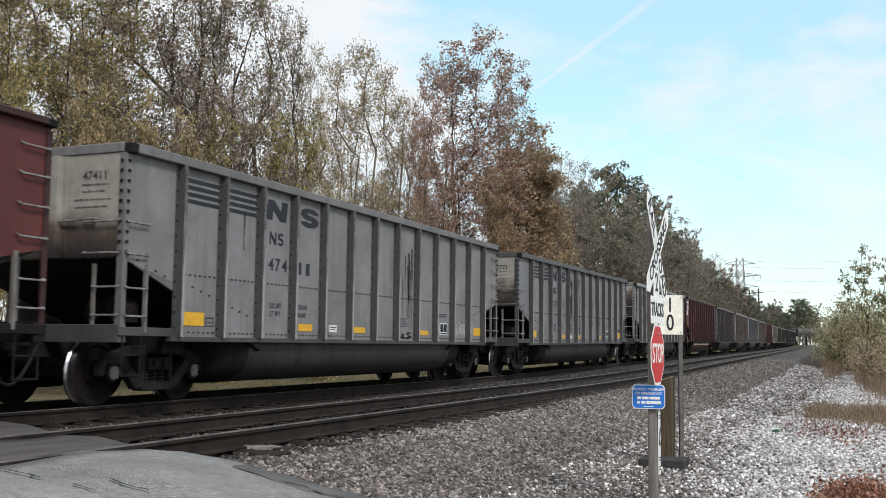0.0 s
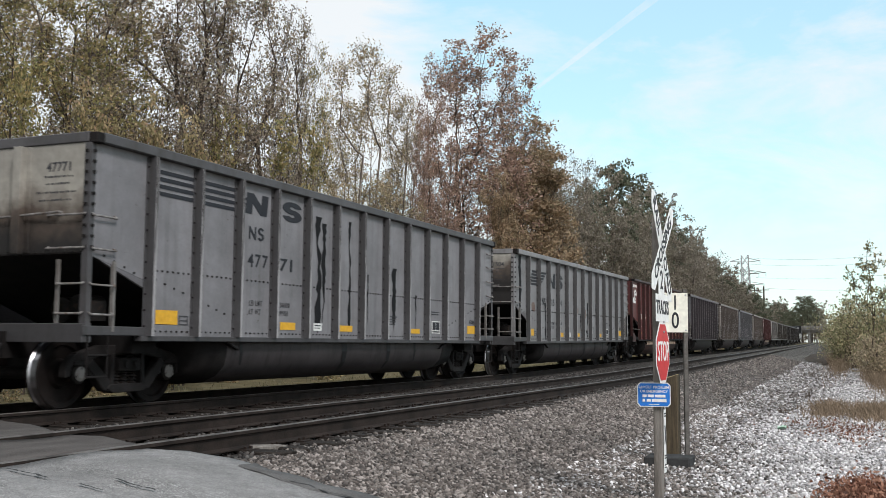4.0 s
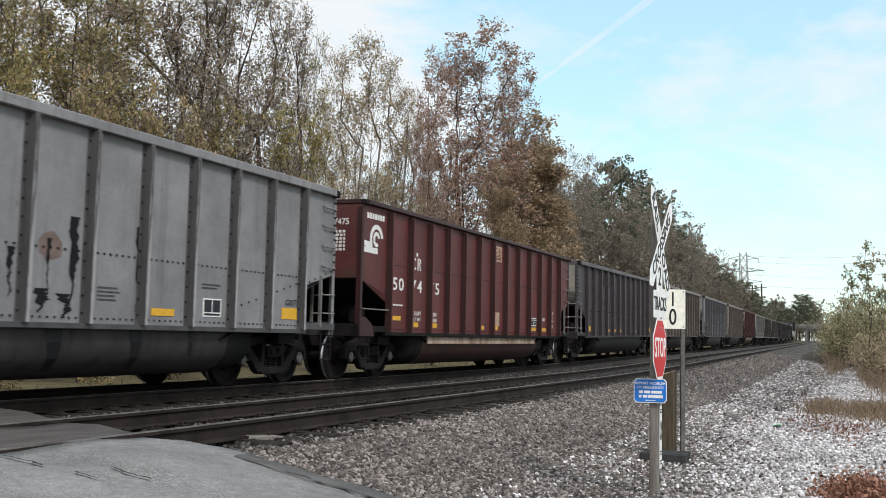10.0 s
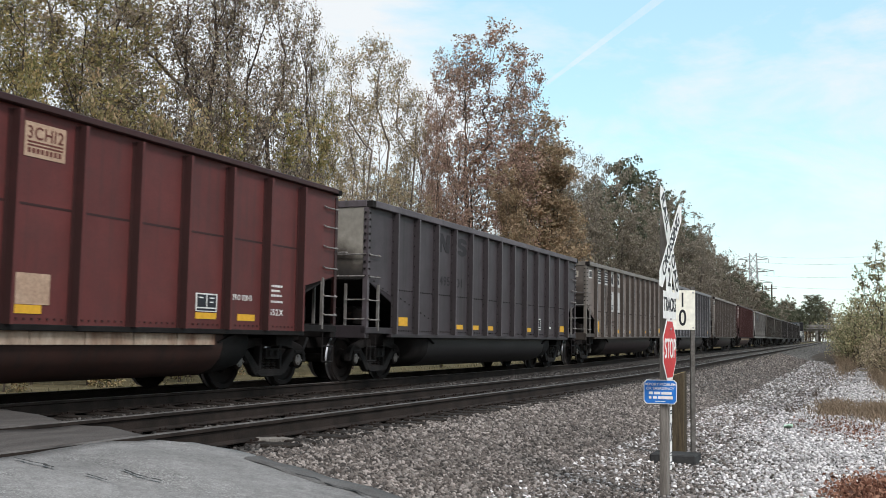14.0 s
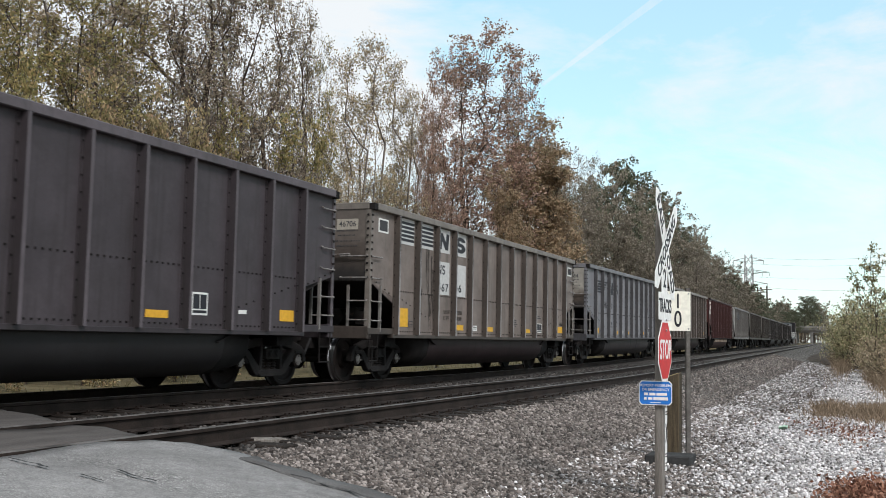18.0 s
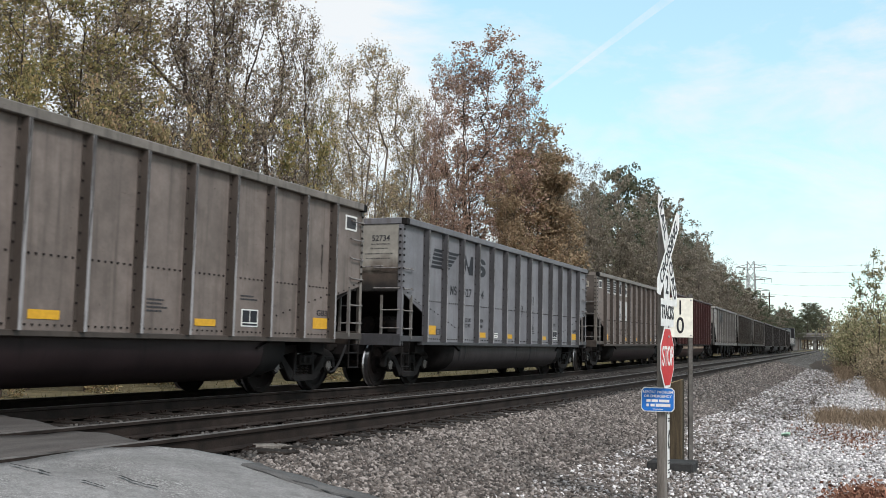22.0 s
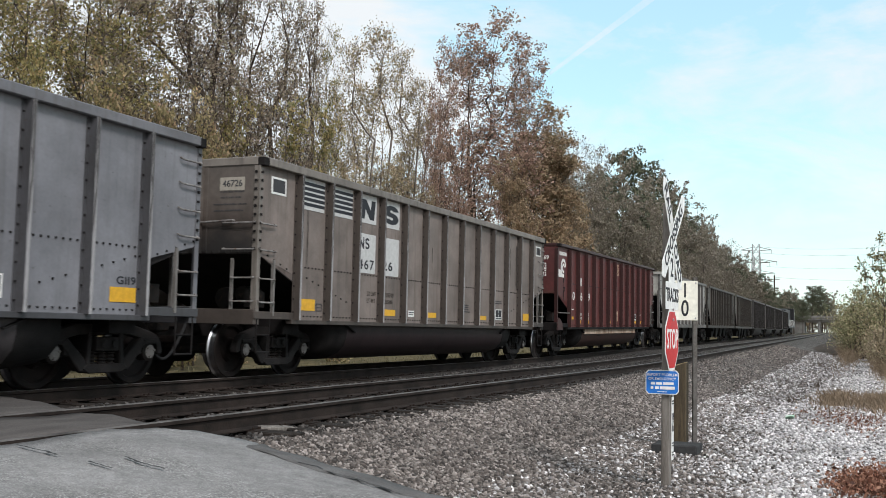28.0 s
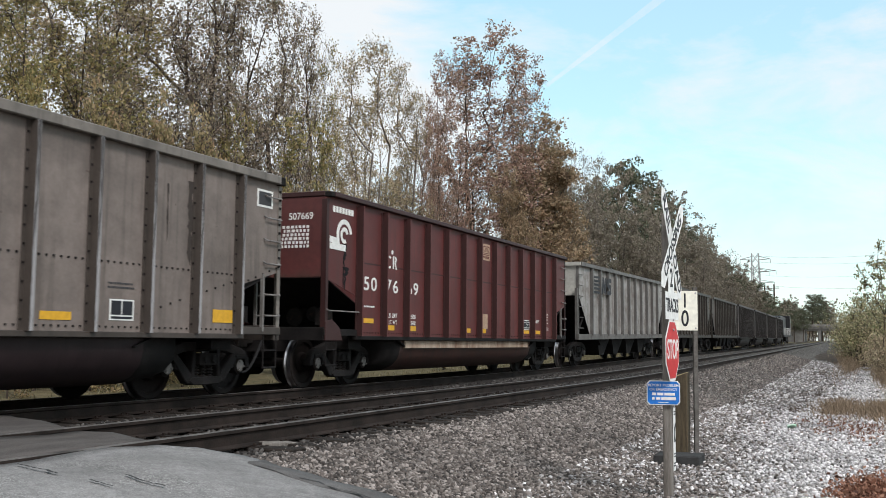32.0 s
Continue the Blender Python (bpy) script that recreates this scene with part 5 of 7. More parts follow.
    if patch:
        for x, z0, z1, w in ((-6.86, 1.78, 2.62, 0.15), (-6.80, 1.76, 2.2, 0.20)):
            drip(car, x, z0, z1, w, seed, TARRY)
    return car, sets


def dark_car(seed, tone=(0.047, 0.039, 0.0435), near=True):
    paint, trim = car_paint("dark_paint", tone, (0.026, 0.022, 0.021), 0.5, seed, 0.2), car_paint("shaded_dark_trim", tuple(c * 0.72 for c in tone), (0.025, 0.023, 0.022), 0.6, seed + 0.5)
    chord = car_paint("dark_chord", tuple(c * 1.5 + 0.01 for c in tone), (0.04, 0.036, 0.034), 0.5, seed + 0.7)
    end = end_paint("dark_end", (0.30, 0.28, 0.24), (0.07, 0.06, 0.05), SOOT, seed, 2.4)
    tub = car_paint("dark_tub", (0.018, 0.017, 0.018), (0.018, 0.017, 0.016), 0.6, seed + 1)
    car, sets = gondola(paint, trim, end, tub, "dark sooty bathtub coal gondola with yellow reflectors", chord_paint=chord)
    p = POSTS
    plates(car, "yellow_reflector", [(p[0] + 0.27, p[0] + 0.70, 1.115, 1.295), (p[12] - 0.60, p[12] - 0.16, 1.115, 1.30)] + [(p[b] + 0.20, p[b] + 0.68, 1.09, 1.195) for b in (3, 4, 5, 8)], YELLOW, "yellow reflective strip")
    plates(car, "data_plate", [(p[9] + 0.16, p[9] + 0.54, 1.15, 1.48)], WHITE, "white-framed data plate")
    plates(car, "data_plate_panel", [(p[9] + 0.19, p[9] + 0.34, 1.24, 1.45), (p[9] + 0.36, p[9] + 0.51, 1.24, 1.45), (p[9] + 0.19, p[9] + 0.51, 1.18, 1.22)], BLACK, y=-SIDE - 0.008)
    plates(car, "white_tag", [(p[10] + 0.3, p[10] + 0.52, 1.20, 1.26)], WHITE)
    if near:
        lettering_in(car, "495", p[2] + 0.29, p[2] + 0.87, 2.06, 2.268, SOOTED)
        lettering_in(car, "01", p[3] + 0.18, p[3] + 0.59, 2.055, 2.262, SOOTED)
        blocky(car, "emblem", zig_shape(p[2] + 0.19, 2.80, 0.62, 0.42, 0.10), SOOTED)
        bold_curl(car, p[3] + 0.25, p[3] + 0.87, 2.80, 3.22, SOOTED)
    return car, sets


def locomotive():
    """A black six-axle diesel at the tail of the train, seen from far off."""
    car = tagged(new("diesel_locomotive"), "black diesel locomotive coupled at the train's tail", "locomotive", "cars of the coal train")
    blk, wht = car_paint("loco_black", (0.018, 0.018, 0.02), (0.03, 0.028, 0.026), 0.5, 3), WHITE
    bm = bmesh.new()
    box_in(bm, -10.2, 10.2, -1.5, 1.5, 1.15, 1.45)
    part("frame", bm, blk, car, bevel=0.03)
    bm = bmesh.new()
    slab_in(bm, [(-9.0, 1.45), (5.6, 1.45), (5.6, 4.1), (-8.4, 4.1), (-9.0, 3.9)], -0.95, 0.95)
    part("long_hood", bm, blk, car, bevel=0.05)
    bm = bmesh.new()
    slab_in(bm, [(5.6, 1.45), (8.0, 1.45), (8.0, 3.3), (7.7, 4.3), (5.7, 4.4), (5.6, 4.3)], -1.5, 1.5)
    cab = part("cab", bm, blk, car, bevel=0.04)
    for y0, y1 in ((-1.515, -1.49),):
        bm = bmesh.new()
        box_in(bm, 6.1, 7.2, y0, y1, 3.2, 3.9)
        part("cab_window", bm, plain("dark_glass", (0.02, 0.022, 0.025), 0.1), cab)
    bm = bmesh.new()
    slab_in(bm, [(8.0, 1.45), (9.6, 1.45), (9.5, 2.5), (8.0, 2.7)], -0.85, 0.85)
    part("short_hood", bm, blk, car, bevel=0.05)
    bm = bmesh.new()
    slab_in(bm, [(-8.9, 3.0), (-8.2, 3.0), (-8.2, 3.7), (-8.9, 3.7)], -0.97, -0.955)
    part("white_panel", bm, wht, car, "white panel on the hood")
    bm = bmesh.new()
    slab_in(bm, [(-2.5, 0.5), (2.5, 0.5), (3.0, 1.15), (-3.0, 1.15)], -1.3, 1.3)
    part("fuel_tank", bm, STEEL_DARK, car, bevel=0.05)
    bm = bmesh.new()
    for x in range(-9, 10, 2):
        bar_in(bm, (x, -1.45, 1.45), (x, -1.45, 2.4), 0.02)
    bar_in(bm, (-9.5, -1.45, 2.4), (9.5, -1.45, 2.4), 0.02)
    part("handrail", bm, wht, car, "white handrail along the walkway")
    sets = add_trucks(car, (-7.2, 7.2))
    add_couplers(car, (-10.2, 10.2))
    return car, sets


def build_train():
    """The cars in their order from the one that leaves the view first; each with the place of its front end at 0 s."""
    made = []
    made.append((-5.6, red_car(1, ("50", "72", "18"), False)))
    a = grey_car(2.1, (0.166, 0.161, 0.163), "47411", ("474", "11"), "block", 0.75)
    weights(a[0], "235600", "49400", INK)
    for x, z0, z1, w in ((1.42, 1.35, 2.2, 0.03), (1.53, 1.9, 2.75, 0.03), (1.64, 1.3, 2.55, 0.04), (1.71, 1.05, 2.82, 0.065), (1.79, 1.3, 2.45, 0.035), (1.87, 1.1, 2.92, 0.055), (1.74, 0.98, 1.13, 0.24), (1.45, 0.98, 1.10, 0.12), (-1.9, 2.4, 3.1, 0.06), (-4.6, 2.3, 2.9, 0.03)):
        drip(a[0], x, z0, z1, w, int(x * 100), TARRY)
    rnd = random.Random(12)
    for k in range(16):
        x, z = POSTS[10] + 0.16 + 0.088 * k, 1.12 + rnd.uniform(0.0, 0.05)
        if min(abs(x - q) for q in POSTS) > 0.10:
            w = rnd.uniform(-0.05, 0.06)
            blocky(a[0], "chalk_scrawl", [[(x, z), (x + 0.016, z), (x + w + 0.016, z + 0.26), (x + w, z + 0.26)]], CHALK)
    made.append((10.70, a))
    b = grey_car(3.7, (0.160, 0.156, 0.163), "47771", ("477", "71"), "block", 0.42, 2.5, ((-3.9, 0.10, 3), (-0.5, 0.24, 4), (1.4, 0.2, 4), (2.7, 0.12, 3)))
    for x, z0, z1, w in ((-1.62, 1.0, 3.10, 0.20), (-1.45, 1.2, 3.0, 0.15), (-0.45, 1.0, 3.14, 0.10), (1.5, 1.1, 2.4, 0.16), (0.3, 1.2, 2.2, 0.06), (2.6, 1.15, 1.9, 0.08)):
        drip(b[0], x, z0, z1, w, int(z1 * 10), TARRY)
    side_code(b[0], "G116", BLACK)
    weights(b[0], "236100", "49900", INK)
    made.append((27.35, b))
    c = grey_car(4.4, (0.180, 0.178, 0.182), "51504", ("515", "04"), "flag", 1.0, 2.98, ((-2.6, 0.22, 4), (-1.1, 0.16, 4), (0.6, 0.30, 4), (2.1, 0.26, 4), (3.3, 0.12, 3)))
    for x, z0, z1, w in ((-6.92, 1.05, 3.36, 0.20), (-4.42, 0.98, 2.1, 0.15), (0.78, 1.05, 2.25, 0.13), (0.66, 1.0, 1.3, 0.20), (0.28, 1.05, 1.35, 0.18), (0.38, 1.2, 1.95, 0.06), (2.0, 1.05, 2.25, 0.11), (-0.2, 1.2, 1.8, 0.10)):
        drip(c[0], x, z0, z1, w, int(z0 * 100), TARRY)
    rust_blooms(c[0], ((POSTS[0] + 0.62, 1.95, 0.17), (POSTS[6] + 0.40, 1.86, 0.20), (POSTS[5] + 0.45, 1.95, 0.13)), 4)
    side_code(c[0], "G117B", BLACK)
    weights(c[0], "236600", "49400", BLACK)
    made.append((43.99, c))
    made.append((59.97, red_car(5, ("50", "74", "75"), False)))
    made.append((76.12, dark_car(6.2)))
    f = brown_car(7.3, "46706", ("467", "06"), 1.50, ((-4.55, 1.75, 2.85, 0.07), (-4.66, 1.9, 2.9, 0.05), (-4.48, 1.0, 1.85, 0.10), (-4.38, 1.0, 2.7, 0.06), (-4.30, 1.0, 2.4, 0.05), (-4.92, 1.3, 1.95, 0.06), (5.9, 1.9, 2.6, 0.05)))
    side_code(f[0], "G113", BLACK)
    made.append((92.39, f))
    g = grey_car(8.8, (0.160, 0.160, 0.173), "52734", ("527", "34"), "flag", 0.8, 2.45, ((-3.95, 0.12, 3), (-3.6, 0.09, 3), (0.3, 0.08, 3), (1.5, 0.14, 4)))
    for x, z0, z1, w in ((1.28, 1.1, 2.2, 0.10), (1.5, 1.3, 2.3, 0.06), (0.5, 1.7, 2.0, 0.07), (-4.05, 1.15, 2.1, 0.06)):
        drip(g[0], x, z0, z1, w, int(z1 * 33), TARRY)
    side_code(g[0], "G119", BLACK)
    weights(g[0], "236500", "49500", INK)
    made.append((109.02, g))
    made.append((125.38, brown_car(9.6, "46726", ("467", "26"), 1.31, ((5.05, 1.9, 3.1, 0.10), (4.2, 1.9, 3.2, 0.05), (4.55, 2.2, 3.0, 0.04), (-2.1, 1.85, 2.4, 0.06), (-5.9, 1.9, 2.9, 0.05), (-0.6, 2.0, 2.6, 0.04)))))
    made.append((141.82, red_car(10, ("50", "76", "69"), True)))
    light = car_paint("hopper_grey", (0.27, 0.262, 0.25), (0.10, 0.070, 0.052), 1.0, 11.5)
    lt = car_paint("hopper_trim", (0.12, 0.115, 0.11), (0.04, 0.035, 0.03), 0.7, 11.9)
    j = hopper(light, lt, end_paint("hopper_end", (0.45, 0.44, 0.40), TAN, SOOT, 11, 2.2), "rust-streaked light grey ribbed coal hopper")
    plates(j[0], "speed_stripe", [(-5.8, -5.0, 2.5 + i * 0.13, 2.575 + i * 0.13) for i in range(5)], BLACK, y=-SIDE - 0.106)
    blocky(j[0], "emblem", zig_shape(-4.7, 2.5, 0.6, 0.6) + curl_shape(-3.9, 2.5, 0.6, 0.6, 0.06), BLACK, -SIDE - 0.106)
    made.append((158.44, j))
    brown = car_paint("hopper_brown", (0.060, 0.050, 0.043), (0.030, 0.026, 0.022), 0.85, 12.5, 0.6)
    bt = car_paint("hopper_brown_trim", (0.035, 0.030, 0.026), (0.02, 0.018, 0.016), 0.7, 12.9)
    k = hopper(brown, bt, end_paint("hopper_end_brown", (0.20, 0.18, 0.15), TAN, SOOT, 12, 2.2), "coal-streaked brown ribbed coal hopper", 12)
    made.append((174.64, k))
    made.append((190.84, (copy_thing(k[0], Matrix.Identity(4)), None)))
    d = dark_car(13.1, (0.020, 0.017, 0.016), False)
    made.append((207.04, d))
    for i in range(3):
        made.append((223.24 + 16.2 * i, (copy_thing(d[0], Matrix.Identity(4)), None)))
    made.append((271.6 + 2.9, locomotive()))
    return made


TRAIN = build_train()
# ---- signs beside the crossing ----
def facing(x, y, z, turn):
    """A board's frame: its face looks to -y when turn is 0, and turns towards -x as turn grows."""
    return pose(x, y, z, 0, 0, -turn)


def board(parent, name, outline, y0, y1, material, label=""):
    bm = bmesh.new()
    slab_in(bm, outline, y0, y1)
    return part(name, bm, material, parent, label, 0.002)


def oblong(x0, x1, z0, z1):
    return [(x0, z0), (x1, z0), (x1, z1), (x0, z1)]


def crossing_sign():
    """Timber post with the crossbuck, track count, stop sign, emergency notice and a reflective strip."""
    sign = tagged(new("crossing_sign"), "railroad crossbuck and stop sign on a grey timber post", "sign")
    sign.matrix_basis = facing(10.18, 1.93, 0.0, 1.8)
    bm = bmesh.new()
    box_in(bm, -0.052, 0.052, -0.05, 0.028, -0.75, 2.16)
    for v in bm.verts:
        if v.co.z > 2:
            v.co.x += 0.035
    part("post", bm, TIMBER, sign, "weathered square timber post", 0.006)
    for ang, words, y in ((-52, "RAIL   ROAD", -0.062), (40, "CROSSING", -0.072)):
        m = pose(0.03, 0, 1.845, 0, -ang if ang < 0 else -ang, 0)
        bm = bmesh.new()
        slab_in(bm, [(-0.68, 0.0), (-0.58, -0.10), (0.58, -0.10), (0.68, 0.0), (0.58, 0.10), (-0.58, 0.10)], y - 0.003, y)
        blade = part("crossbuck_blade", bm, SIGN_WHITE, sign, "white crossbuck blade with black letters")
        blade.matrix_basis = m
        t = shared("lettering", text_mesh(words, 0.17, BLACK), blade, pose(0, y - 0.006, 0, 90))
        t.matrix_basis = pose(0, y - 0.006, 0, 90) @ Matrix.Diagonal((1.2, 1.08, 1, 1))
    p = board(sign, "track_count_plate", oblong(-0.13, 0.13, 1.37, 1.64), -0.062, -0.058, SIGN_WHITE, "white plate with the number 2")
    shared("lettering", text_mesh("2", 0.26, BLACK), p, pose(0, -0.064, 1.505, 90))
    p = board(sign, "tracks_plate", oblong(-0.29, 0.29, 1.10, 1.37), -0.068, -0.064, SIGN_WHITE, "white plate reading TRACKS")
    shared("lettering", text_mesh("TRACKS", 0.19, BLACK), p, pose(0, -0.070, 1.235, 90) @ Matrix.Diagonal((0.8, 1, 1, 1)))
    def octagon(r):
        return [(r * math.cos(radians(22.5 + 45 * i)), 0.80 + r * math.sin(radians(22.5 + 45 * i))) for i in range(8)]
    p = board(sign, "stop_plate", octagon(0.325), -0.066, -0.062, SIGN_WHITE, "red octagonal stop sign with a white rim")
    board(p, "stop_face", octagon(0.298), -0.069, -0.0665, SIGN_RED)
    shared("lettering", text_mesh("STOP", 0.27, SIGN_WHITE), p, pose(0, -0.071, 0.80, 90) @ Matrix.Diagonal((0.78, 1, 1, 1)))
    strip = board(sign, "reflective_strip", oblong(0.03, 0.125, -0.38, 0.24), -0.060, -0.054, SIGN_WHITE, "white strip with black marks on the post")
    bm = bmesh.new()
    for s in (-1, 1):
        slab_in(bm, [(0.078 - s * 0.03 - 0.008, -0.10), (0.078 - s * 0.03 + 0.008, -0.10), (0.078 + s * 0.03 + 0.008, 0.08), (0.078 + s * 0.03 - 0.008, 0.08)], -0.063 - 0.001 * s, -0.0605)
    for z in (0.19, 0.165, -0.22, -0.245, -0.31, -0.335):
        slab_in(bm, oblong(0.04, 0.115, z, z + 0.012), -0.063, -0.0605)
    part("strip_marks", bm, BLACK, strip)
    # the blue notice looks along the rails
    bm = bmesh.new()
    n = [(-0.16, -0.09), (-0.135, -0.118), (0.135, -0.118), (0.16, -0.09), (0.16, 0.09), (0.135, 0.118), (-0.135, 0.118), (-0.16, 0.09)]
    slab_in(bm, n, -0.004, 0.0)
    notice = part("emergency_notice", bm, SIGN_WHITE, sign, "blue emergency notice with white writing")
    notice.matrix_basis = pose(-0.075, 0.012, 0.385, 0, 0, -80)
    bm = bmesh.new()
    slab_in(bm, [(x * 0.95, z * 0.93) for x, z in n], -0.006, -0.0045)
    part("notice_face", bm, SIGN_BLUE, notice)
    for words, z, sz in (("REPORT PROBLEM", 0.072, 0.036), ("OR EMERGENCY", 0.032, 0.036)):
        shared("lettering", text_mesh(words, sz, SIGN_WHITE), notice, pose(0, -0.008, z, 90))
    bm = bmesh.new()
    for x0, x1, z in ((-0.11, -0.07, -0.012), (-0.06, 0.0, -0.012), (0.01, 0.11, -0.012), (-0.11, -0.085, -0.055), (-0.07, -0.03, -0.055)):
        slab_in(bm, oblong(x0, x1, z - 0.013, z + 0.013), -0.0085, -0.0065)
    slab_in(bm, oblong(-0.02, 0.12, -0.070, -0.040), -0.0085, -0.0065)
    slab_in(bm, oblong(-0.05, 0.05, -0.096, -0.090), -0.0085, -0.0065)
    part("notice_print", bm, SIGN_WHITE, notice)
    for y, z in ((-0.074, 2.0), (-0.073, 1.85), (-0.07, 1.1), (-0.07, 1.0), (-0.066, 0.25)):
        bm = bmesh.new()
        bar_in(bm, (0.02, y, z), (0.02, y - 0.012, z), 0.012, 8)
        part("bolt", bm, GALV, sign)


def milepost():
    sign = tagged(new("whistle_board"), "cream board with stacked digits on a thin steel post", "sign")
    sign.matrix_basis = facing(13.91, 2.24, 0.0, 62)
    bm = bmesh.new()
    box_in(bm, -0.03, 0.03, -0.004, 0.004, -0.72, 1.62)
    box_in(bm, -0.03, -0.024, -0.004, 0.03, -0.72, 1.62)
    box_in(bm, 0.024, 0.03, -0.004, 0.03, -0.72, 1.62)
    part("post", bm, POST_STEEL, sign, "dark weathered steel channel post")
    face = board(sign, "board", oblong(-0.315, 0.03, 1.04, 1.57), -0.012, -0.006, SIGN_CREAM, "cream rectangular board")
    shared("lettering", text_mesh("1", 0.27, BLACK), face, pose(-0.145, -0.014, 1.43, 90) @ Matrix.Diagonal((0.7, 1, 1, 1)))
    shared("lettering", text_mesh("0", 0.30, BLACK), face, pose(-0.145, -0.014, 1.19, 90) @ Matrix.Diagonal((0.72, 1, 1, 1)))
    for x, z in ((0.0, 1.54), (0.0, 1.07), (-0.29, 1.54), (-0.29, 1.07)):
        bm = bmesh.new()
        bar_in(bm, (x, -0.012, z), (x, -0.018, z), 0.012, 8)
        part("bolt", bm, GALV, face)


def timber_stub():
    stub = tagged(new("timber_post"), "short creosoted timber post with a pale cut top", "post")
    stub.location = (13.95, 2.47, 0)
    bm = bmesh.new()
    vs = box_in(bm, -0.115, 0.115, -0.12, 0.12, -0.75, 0.42)
    for v in vs:
        if v.co.z > 0:
            v.co.z += 0.06 if v.co.y < 0 else -0.03
    part("shaft", bm, STUMP, stub, bevel=0.012)
    bm = bmesh.new()
    vs = box_in(bm, -0.10, 0.10, -0.105, 0.105, 0.425, 0.43)
    for v in vs:
        v.co.z += 0.05 if v.co.y < 0 else -0.022
    part("cut_top", bm, CUT_WOOD, stub, "pale yellow cut wood")
    pad = tagged(new("pad"), "dark tarred pad at the foot of the posts", "pad")
    pad.location = (13.35, 2.36, -0.66)
    bm = bmesh.new()
    box_in(bm, -0.24, 0.24, -0.27, 0.30, -0.02, 0.12)
    part("slab", bm, DARK_PAD, pad, bevel=0.015)


crossing_sign()
milepost()
timber_stub()


# ---- distance: overpass, pylons, poles and wires ----
def overpass():
    o = tagged(new("overpass"), "concrete road overpass across the railway", "bridge")
    o.location = (385, 15.5, rise(400))
    bm = bmesh.new()
    box_in(bm, -5, 5, -40, 16, 4.4, 5.1)
    part("deck", bm, BRIDGE_CONCRETE, o)
    for x in (-5.1, 5.1):
        bm = bmesh.new()
        box_in(bm, x - 0.15, x + 0.15, -40, 16, 5.1, 5.9)
        part("parapet", bm, BRIDGE_CONCRETE, o)
    for x in (-4, -1.3, 1.3, 4):
        bm = bmesh.new()
        box_in(bm, x - 0.25, x + 0.25, -40, 16, 3.6, 4.4)
        part("girder", bm, BRIDGE_CONCRETE, o)
    for y in (3.2, -4.5, -18):
        bm = bmesh.new()
        box_in(bm, -4.6, 4.6, y - 0.5, y + 0.5, 2.9, 3.6)
        for x in (-3.6, 0, 3.6):
            bar_in(bm, (x, y, -1), (x, y, 3.0), 0.45, 12)
        part("pier", bm, BRIDGE_CONCRETE, o)
    bm = bmesh.new()
    slab_in(bm, [(-6, -1.5), (6, -1.5), (6, 4.4), (-6, 4.4)], 8, 16)
    part("abutment", bm, BRIDGE_CONCRETE, o)


def pylon(x, y, z, top, name_arms):
    p = tagged(new("power_pylon"), "grey lattice transmission tower", "pylon", "towers of the power line")
    p.location = (x, y, z)
    bm = bmesh.new()
    w0, w1 = 1.9, 1.25
    n = 9
    def corner(i, k):
        w = w0 + (w1 - w0) * i / n
        return Vector(((1, 1, -1, -1)[k] * w, (1, -1, -1, 1)[k] * w, top * i / n))
    for i in range(n):
        for k in range(4):
            bar_in(bm, corner(i, k), corner(i + 1, k), 0.16, 4)
            bar_in(bm, corner(i, k), corner(i + 1, (k + 1) % 4), 0.10, 4)
            bar_in(bm, corner(i, (k + 1) % 4), corner(i + 1, k), 0.10, 4)
    part("lattice_body", bm, GALV, p)
    for zz, ln in name_arms:
        bm = bmesh.new()
        for s in (-1, 1):
            bar_in(bm, (0, s * 0.9, zz), (0, s * ln, zz + 0.3), 0.14, 4)
            bar_in(bm, (0, s * 0.9, zz + 1.4), (0, s * ln, zz + 0.3), 0.12, 4)
            bar_in(bm, (0, s * ln, zz + 0.3), (0, s * ln, zz - 1.2), 0.10, 4)
        part("cross_arm", bm, GALV, p)


def utility_pole(x, y, z, top):
    p = tagged(new("utility_pole"), "dark wooden utility pole", "pole", "poles beside the line")
    p.location = (x, y, z)
    bm = bmesh.new()
    bar_in(bm, (0, 0, -1), (0, 0, top), 0.30, 8, 0.2)
    part("shaft", bm, BARK, p)
    bm = bmesh.new()
    box_in(bm, -0.1, 0.1, -1.4, 1.4, top - 1.2, top - 1.0)
    part("cross_arm", bm, BARK, p)


def wires():
    for y0, z0, y1, z1, sag in ((41, 34, -40, 36, 3), (38, 26.5, -42, 30, 3), (36, 22.5, -44, 24, 2.5), (44, 32, -38, 33, 3)):
        w = tagged(new("power_line"), "thin dark overhead power line", "cable", "overhead lines")
        bm = bmesh.new()
        pts = [Vector((400 - 30 * u, y0 + (y1 - y0) * u, z0 + (z1 - z0) * u - sag * 4 * u * (1 - u))) for u in [i / 24 for i in range(25)]]
        vs = [[bm.verts.new(p + Vector((0, 0.03 * math.cos(k * 2.094), 0.03 * math.sin(k * 2.094)))) for k in range(3)] for p in pts]
        for a, b in zip(vs, vs[1:]):
            for k in range(3):
                bm.faces.new((a[k], a[(k + 1) % 3], b[(k + 1) % 3], b[k]))
        part("strand", bm, STEEL_DARK, w)


overpass()
pylon(400, 41.8, 0, 35.0, ((32.5, 5.5), (28.0, 7.5), (20.5, 6.5)))
pylon(440, 45.5, 0, 33.0, ((30.5, 5.0), (26.0, 7.0)))
utility_pole(330, 31.8, 0, 19.0)
utility_pole(300, 26.4, 0, 17.6)
wires()


